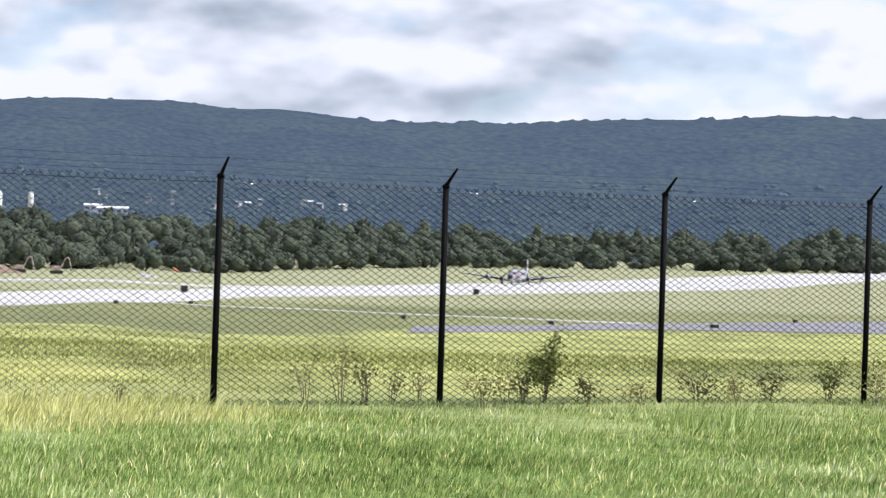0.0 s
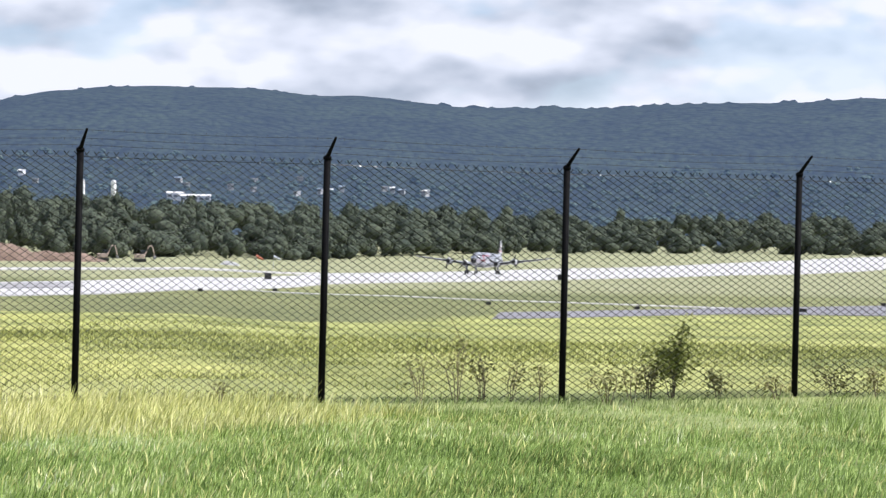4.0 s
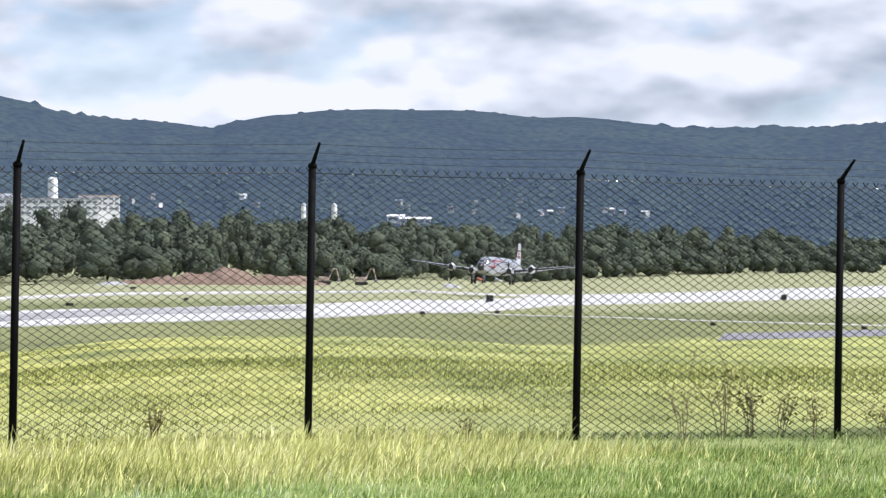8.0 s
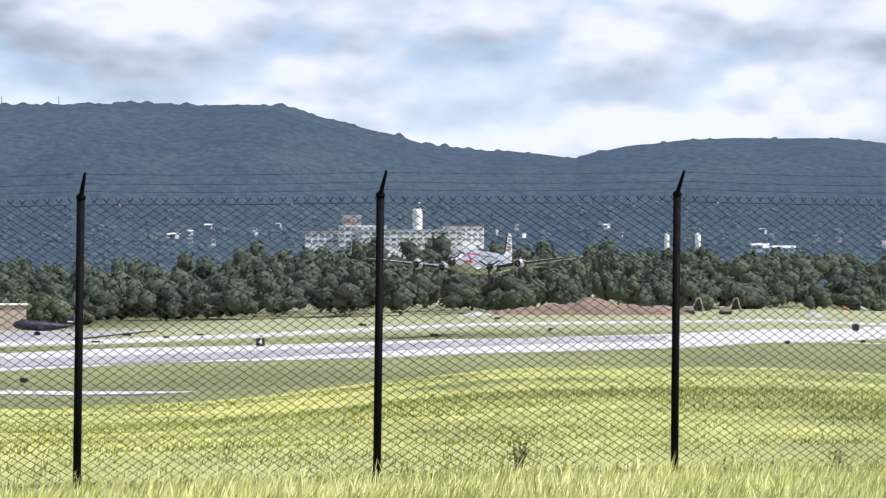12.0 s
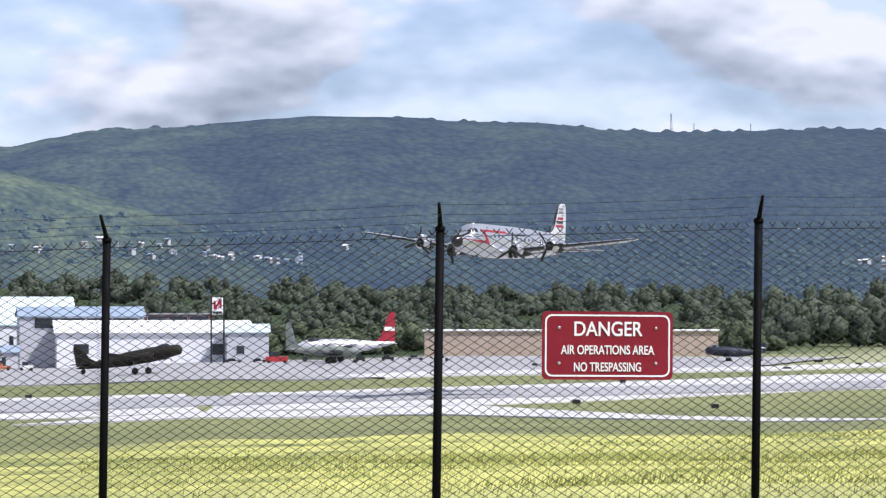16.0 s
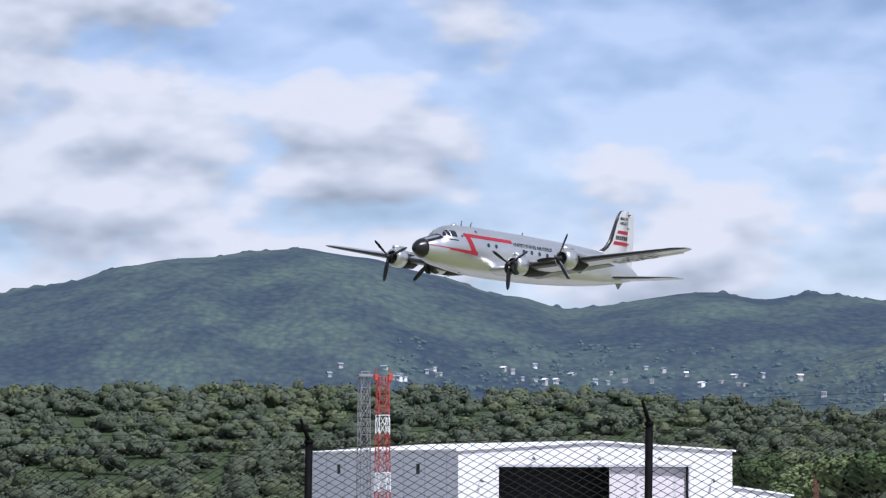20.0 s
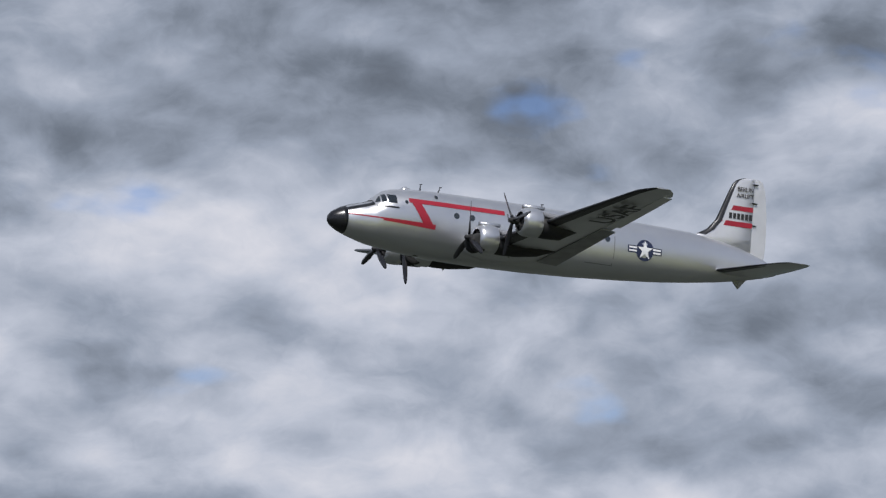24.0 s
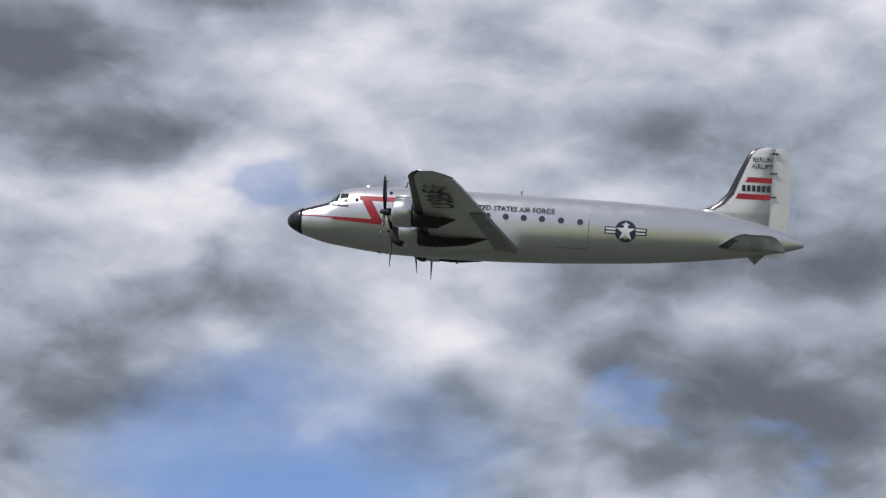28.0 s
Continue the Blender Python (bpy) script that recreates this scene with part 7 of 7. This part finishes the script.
LEAFY = [mesh_np("crown", *leaf_crown(s, 2600, 0.5), M["leaf_dark"] if s % 3 == 2 else M["leaf"]) for s in (1, 2, 3, 4, 6)]
rng = random.Random(3)
for d, az, h, w in ((655, 27.3, 13.5, 13), (668, 26.6, 12, 11), (662, 27.9, 11, 10), (690, 26.0, 11, 11), (672, 25.3, 12, 12), (690, 24.6, 11, 10), (560, 29.35, 10.5, 10), (585, 29.0, 6.5, 8), (700, 24.0, 12, 11), (720, 23.3, 11, 11), (735, 22.8, 12, 12), (705, 22.4, 7, 7), (690, 21.6, 8, 8), (775, 21.9, 13, 12), (760, 23.9, 14, 13), (790, 24.7, 14, 13), (640, 24.95, 5, 5), (700, 28.6, 9, 9), (770, 20.9, 13, 12)):
    k = rng.randrange(5)
    tree(d, az, h * rng.uniform(0.95, 1.1), w, LEAFY[k], ("dark" if k == 2 else "bright") + " green leafy tree behind the apron")


# grass: blades in front of and behind the fence
def blade_mat(name, stops, patch=0.35):
    """Blades that differ one by one and in patches."""
    m = Mat(name, 0.7, spec=0.25).world()
    broad = m.math("MULTIPLY", m.math("SUBTRACT", m.noise(patch, 5, 0.65), 0.5), 1.5)
    tuft = m.math("MULTIPLY", m.math("SUBTRACT", m.noise(patch * 7, 4, 0.65), 0.5), 0.9)
    f = m.math("ADD", m.math("ADD", m.math("MULTIPLY", m.island(), 0.62), 0.16), m.math("ADD", broad, tuft))
    m.color(m.ramp(f, *stops))
    return m.m


M["blade_green"] = blade_mat("fresh grass blades", ((0.0, (0.07, 0.115, 0.026)), (0.4, (0.25, 0.355, 0.08)), (0.75, (0.50, 0.60, 0.21)), (1.0, (0.86, 0.88, 0.60))))
M["blade_straw"] = blade_mat("seeding grass stalks", ((0.0, (0.28, 0.31, 0.085)), (0.4, (0.54, 0.545, 0.185)), (0.8, (0.76, 0.73, 0.36)), (1.0, (0.95, 0.91, 0.64))))
M["blade_muted"] = blade_mat("mixed seeding stalks", ((0.0, (0.14, 0.21, 0.055)), (0.45, (0.29, 0.36, 0.12)), (0.8, (0.50, 0.53, 0.26)), (1.0, (0.80, 0.78, 0.56))))
M["blade_field"] = blade_mat("rough field grass", ((0.0, (0.11, 0.125, 0.045)), (0.3, (0.27, 0.295, 0.085)), (0.65, (0.51, 0.525, 0.175)), (1.0, (0.80, 0.78, 0.42))), 0.09)


def fence_distance(x, y):
    """Metres beyond (+) or before (-) the fence, across it."""
    nx, ny = -0.33, 0.944
    return (x - 1.4) * nx + (y - 28.9) * ny


def blades(name, label, seed, count, az0, az1, d0, d1, h0, h1, width, mat, keep, seeds=False, clump=0.0):
    rg = np.random.RandomState(seed)
    d = np.sqrt(rg.uniform(d0 * d0, d1 * d1, count))
    az = np.radians(rg.uniform(az0, az1, count))
    x, y = -d * np.sin(az), d * np.cos(az)
    if clump:
        n = np.array([noise.noise((a * clump, b * clump, seed)) for a, b in zip(x, y)])
        ok = n > rg.uniform(-0.75, 0.25, count)
        x, y = x[ok], y[ok]
    ok = np.array([keep(a, b) for a, b in zip(x, y)])
    x, y = x[ok], y[ok]
    n = len(x)
    z = np.array([ground_z(a, b) for a, b in zip(x, y)]) - 0.03
    h = rg.uniform(h0, h1, n) * (0.75 + 0.5 * rg.uniform(0, 1, n) ** 2)
    a = rg.uniform(0, math.tau, n)
    lean = rg.uniform(0.15, 0.75, n) * h
    la = rg.normal(0.4, 1.0, n)
    w = width * rg.uniform(0.6, 1.3, n) / 2
    dx, dy = np.cos(a) * w, np.sin(a) * w
    lx, ly = np.cos(la) * lean, np.sin(la) * lean
    if seeds:
        # a stalk with a thickened head
        V = np.empty((n, 5, 3))
        V[:, 0] = np.stack([x - dx, y - dy, z], 1)
        V[:, 1] = np.stack([x + dx, y + dy, z], 1)
        V[:, 2] = np.stack([x + dx * 1.7 + lx * 0.35, y + dy * 1.7 + ly * 0.35, z + h * 0.6], 1)
        V[:, 3] = np.stack([x - dx * 1.7 + lx * 0.35, y - dy * 1.7 + ly * 0.35, z + h * 0.6], 1)
        V[:, 4] = np.stack([x + lx, y + ly, z + h], 1)
        base = (np.arange(n) * 5)[:, None]
        T = np.concatenate([base + np.array([[0, 1, 2]]), base + np.array([[0, 2, 3]]), base + np.array([[3, 2, 4]])], 1).reshape(-1, 3)
    else:
        V = np.empty((n, 3, 3))
        V[:, 0] = np.stack([x - dx, y - dy, z], 1)
        V[:, 1] = np.stack([x + dx, y + dy, z], 1)
        V[:, 2] = np.stack([x + lx, y + ly, z + h], 1)
        T = np.arange(n * 3).reshape(-1, 3)
    ob = new(name, mesh_np(name, V.reshape(-1, 3), T, mat))
    tagged(ob, label, "grass", kind="stuff")


blades("grass_lush", "fresh green grass before the fence", 1, 560000, -27, 17, 13.0, 33, 0.03, 0.11, 0.016, M["blade_green"], lambda a, b: fence_distance(a, b) < -1.2 - 3.2 * smooth01((5.5 - a) / 5))
blades("grass_seeding", "pale yellow seeding grass along the fence", 2, 90000, -24, 18, 21, 36.5, 0.10, 0.26, 0.006, M["blade_straw"], lambda a, b: a < 3.8 + 2.5 * noise.noise((a * 0.7, b * 0.7, 9)) and -2.3 - 3.2 * smooth01((5.5 - a) / 5) < fence_distance(a, b) < 0.5, seeds=True)
blades("grass_seeding_green", "green seeding grass along the fence", 12, 52000, -24, 6, 22, 36.5, 0.05, 0.15, 0.006, M["blade_muted"], lambda a, b: a > 2.8 + 2.5 * noise.noise((a * 0.7, b * 0.7, 9)) and -2.0 < fence_distance(a, b) < 0.5, seeds=True)
blades("grass_seed_lawn", "scattered pale seed heads in the lawn", 6, 30000, -24, 18, 15, 33, 0.06, 0.15, 0.007, M["blade_straw"], lambda a, b: fence_distance(a, b) < -1.5, seeds=True, clump=0.7)
blades("grass_mixed", "green grass mixed among the seed stalks", 3, 30000, -24, 17, 22, 36, 0.07, 0.18, 0.009, M["blade_green"], lambda a, b: a > 4.0 and -2.6 < fence_distance(a, b) < 0.7, clump=0.6)
blades("grass_field", "rough yellow-green field grass behind the fence", 4, 150000, -24, 20, 28, 62, 0.03, 0.11, 0.026, M["blade_field"], lambda a, b: fence_distance(a, b) > 0.5 and a + 15 + 0.13 * b > -3, clump=0.3)
blades("grass_field_far", "rough yellow-green grass on the slope", 5, 230000, -24, 20, 58, 300, 0.03, 0.10, 0.055, M["blade_field"], lambda a, b: b < 100 + 200 * min(1, max(0, (a + 18) / 38)) + 95 * min(1, max(0, (a - 20) / 50)) and a + 15 + 0.13 * b > -3, clump=0.05)


# shrubs and weeds at the fence
def shrub(x, y, h, w, leaves, seed, mat, label, stems=9):
    s = thing("shrub", label, "shrub", "fence weeds", m=pose(x, y, ground_z(x, y)))
    rg = np.random.RandomState(seed)
    tips = []
    for k in range(stems):
        a = rg.uniform(0, math.tau)
        r = rg.uniform(0.15, 0.5) * w
        top = Vector((r * math.cos(a), r * math.sin(a) * 0.6, h * rg.uniform(0.6, 1.0)))
        mid = Vector((top.x * 0.35 + rg.uniform(-0.04, 0.04), top.y * 0.4, top.z * 0.5))
        bm = bmesh.new()
        tube(bm, [(0.02 * math.cos(a), 0.02 * math.sin(a), -0.05), mid, top], [0.005, 0.004, 0.002], 4)
        tube(bm, [mid, mid.lerp(top, 0.4) + Vector((rg.uniform(-0.12, 0.12) * w, 0, 0.04)), mid.lerp(top, 0.7) + Vector((rg.uniform(-0.3, 0.3) * w, 0, 0.08))], [0.005, 0.003, 0.002], 4)
        part("stem", bm, M["stalk"], s)
        tips.append((mid, top))
    vs, ts = [], []
    for k in range(leaves):
        mid, top = tips[k % stems]
        f = rg.uniform(0.1, 1.05)
        c = np.array(mid.lerp(top, f)) + rg.normal(size=3) * 0.05 * w / 0.4
        u = rg.normal(size=3)
        u /= np.linalg.norm(u)
        q = np.cross(u, rg.normal(size=3))
        q /= np.linalg.norm(q)
        ln, wd = rg.uniform(0.03, 0.065), rg.uniform(0.010, 0.018)
        n = len(vs)
        vs += [c, c + u * ln * 0.5 + q * wd, c + u * ln, c + u * ln * 0.5 - q * wd]
        ts += [(n, n + 1, n + 2), (n, n + 2, n + 3)]
    part("foliage", mesh_np("foliage", np.array(vs), np.array(ts), mat), None, s)


M["stalk"] = paint("dry brown stalk", (0.17, 0.135, 0.085), 0.9, vary=0.3, scale=8.0)
M["shrub_leaf"] = blade_mat("olive shrub leaves", ((0.0, (0.10, 0.13, 0.025)), (0.5, (0.28, 0.31, 0.07)), (1.0, (0.52, 0.50, 0.17))))
M["weed_leaf"] = blade_mat("dry weed leaves", ((0.0, (0.14, 0.14, 0.05)), (0.6, (0.28, 0.27, 0.10)), (1.0, (0.42, 0.38, 0.18))))
shrub(7.84, 31.86, 0.82, 0.56, 1100, 1, M["shrub_leaf"], "leafy olive shrub growing through the fence")
shrub(7.55, 31.75, 0.45, 0.34, 160, 2, M["weed_leaf"], "dry weeds beside the shrub")
shrub(5.55, 30.75, 0.62, 0.36, 70, 3, M["weed_leaf"], "sparse dry weed climbing the fence", 5)
shrub(5.85, 30.9, 0.45, 0.30, 60, 4, M["weed_leaf"], "sparse dry weed climbing the fence", 5)
shrub(8.4, 32.0, 0.34, 0.5, 160, 5, M["weed_leaf"], "brown weeds at the fence foot", 5)
shrub(9.9, 32.7, 0.40, 0.6, 200, 6, M["weed_leaf"], "brown weeds at the fence foot", 5)
shrub(10.9, 33.1, 0.42, 0.6, 220, 7, M["weed_leaf"], "brown weeds at the fence foot", 5)
shrub(11.8, 33.5, 0.5, 0.5, 220, 8, M["shrub_leaf"], "green weeds at the fence foot")
shrub(-0.2, 28.6, 0.35, 0.2, 60, 9, M["weed_leaf"], "small dry weed at the fence foot")
for k, (x, h, w, n) in enumerate(((4.75, 0.55, 0.5, 40), (5.15, 0.8, 0.55, 60), (6.1, 0.5, 0.45, 70), (6.9, 0.35, 0.5, 120), (7.2, 0.4, 0.4, 90), (9.0, 0.3, 0.5, 110), (10.3, 0.38, 0.5, 130), (2.6, 0.28, 0.3, 30), (12.3, 0.45, 0.6, 160))):
    shrub(x, 27.72 + x * 0.43 + 0.12, h, w, n, 20 + k, M["weed_leaf"], "sparse dry weed tangled in the mesh", 4)
# a long stem that climbs the mesh
vine = thing("climbing_weed", "thin dry stem climbing the mesh", "weed", "fence weeds", m=pose(5.2, 30.55, 0))
bm = bmesh.new()
tube(bm, [(0, 0, 0), (-0.08, 0.02, 0.35), (0.10, 0.0, 0.6), (0.02, 0.02, 0.8), (-0.10, 0, 1.0)], [0.006, 0.005, 0.005, 0.004, 0.002], 4)
tube(bm, [(-0.08, 0.02, 0.35), (-0.3, 0.02, 0.6), (-0.22, 0.02, 0.9)], [0.005, 0.004, 0.002], 4)
tube(bm, [(0.25, 0.0, 0.0), (0.32, 0.0, 0.4), (0.22, 0.02, 0.62)], [0.005, 0.004, 0.002], 4)
part("stem", bm, M["stalk"], vine)
# broad-leaved tall grass clump in the lawn
blades("grass_clump", "clump of tall broad green grass", 8, 2600, -19.5, -15.8, 26.0, 29.6, 0.16, 0.36, 0.014, M["blade_green"], lambda a, b: math.hypot((a - 8.6) / 1.0, (b - 26.3) / 1.3) < 0.75 + 0.4 * noise.noise((a * 3, b * 3, 0)))
blades("grass_clump_small", "tuft of tall broad green grass", 9, 700, -15.5, -13.4, 23.6, 25.8, 0.12, 0.28, 0.013, M["blade_green"], lambda a, b: math.hypot((a - 6.15) / 0.5, (b - 23.9) / 0.9) < 0.6 + 0.4 * noise.noise((a * 4, b * 4, 0)))


# ---- motion ----
# seconds; place of the aeroplane; heading (left of straight ahead), pitch, bank
FLIGHT = [
    (0.0, 188.5, 943.4, -4.82, 157.28, 0.14, 0.64),
    (1.0, 183.05, 907.18, -4.1, 155.57, 0.24, 0.66),
    (2.0, 166.96, 871.09, -4.0, 155.04, 0.33, 0.73),
    (3.0, 148.82, 835.13, -4.04, 154.29, 0.36, 0.37),
    (6.0, 94.19, 726.04, -2.18, 158.67, 2.47, 0.76),
    (7.0, 79.1, 689.84, -0.94, 157.42, 1.53, 1.32),
    (8.0, 63.23, 652.33, -0.11, 156.91, 1.39, 1.77),
    (9.0, 44.86, 612.71, 1.12, 158.0, 1.94, 1.59),
    (10.0, 26.89, 573.29, 2.78, 158.69, 2.29, 0.11),
    (11.0, 8.41, 535.08, 4.27, 159.82, 1.97, -1.07),
    (14.0, -48.16, 451.06, 7.78, 161.09, 1.15, 1.98),
    (15.0, -64.96, 408.82, 8.66, 163.83, 1.23, 1.89),
    (16.0, -84.15, 365.77, 10.03, 164.85, 1.23, 2.03),
    (17.0, -100.88, 323.16, 11.51, 167.08, 1.53, 3.44),
    (18.0, -115.98, 284.38, 13.33, 169.78, 1.66, 2.96),
    (19.0, -130.96, 246.4, 15.62, 173.36, 1.91, 1.81),
    (20.0, -145.08, 207.57, 18.34, 176.51, 2.48, 2.77),
    (21.0, -156.92, 168.52, 21.63, 179.86, 2.65, 2.76),
    (22.0, -168.03, 125.52, 25.48, 184.38, 2.54, 2.87),
    (22.5, -172.11, 102.87, 27.49, 187.14, 2.47, 2.89),
    (24.5, -172.96, 17.26, 37.66, 198.13, 1.83, 5.17),
    (25.0, -168.72, -4.9, 39.29, 201.39, 1.68, 6.15),
    (26.0, -158.07, -47.78, 43.34, 207.26, 1.91, 8.12),
    (27.0, -141.68, -87.72, 49.06, 212.94, 3.01, 9.3),
    (28.0, -118.96, -123.33, 54.97, 218.89, 5.24, 10.51),
]


def flight_pose(x, y, z, heading, pitch, bank):
    return pose(x, y, z, 0, 0, heading + 90) @ pose(0, 0, 0, 0, -pitch, 0) @ pose(0, 0, 0, -bank, 0, 0)


def motions():
    walk(airliner, [(t, flight_pose(*row)) for t, *row in FLIGHT])
    for n, (hub, x, y, z) in enumerate(propellers):
        walk(hub, [(k / 15, pose(x, y, z, (k * 83 + n * 37) % 360, 0, 0)) for k in range(15 * 28 + 1)])
    for n, (leg, x, y, z) in enumerate(landing_gear):
        up = 86 if n < 2 else -84
        walk(leg, [(0.0, pose(x, y, z)), (12.2 + 0.3 * n, pose(x, y, z)), (14.0, pose(x, y, z, 0, -up * 0.35, 0)), (16.6, pose(x, y, z, 0, -up, 0)), (28.0, pose(x, y, z, 0, -up, 0))])


motions()
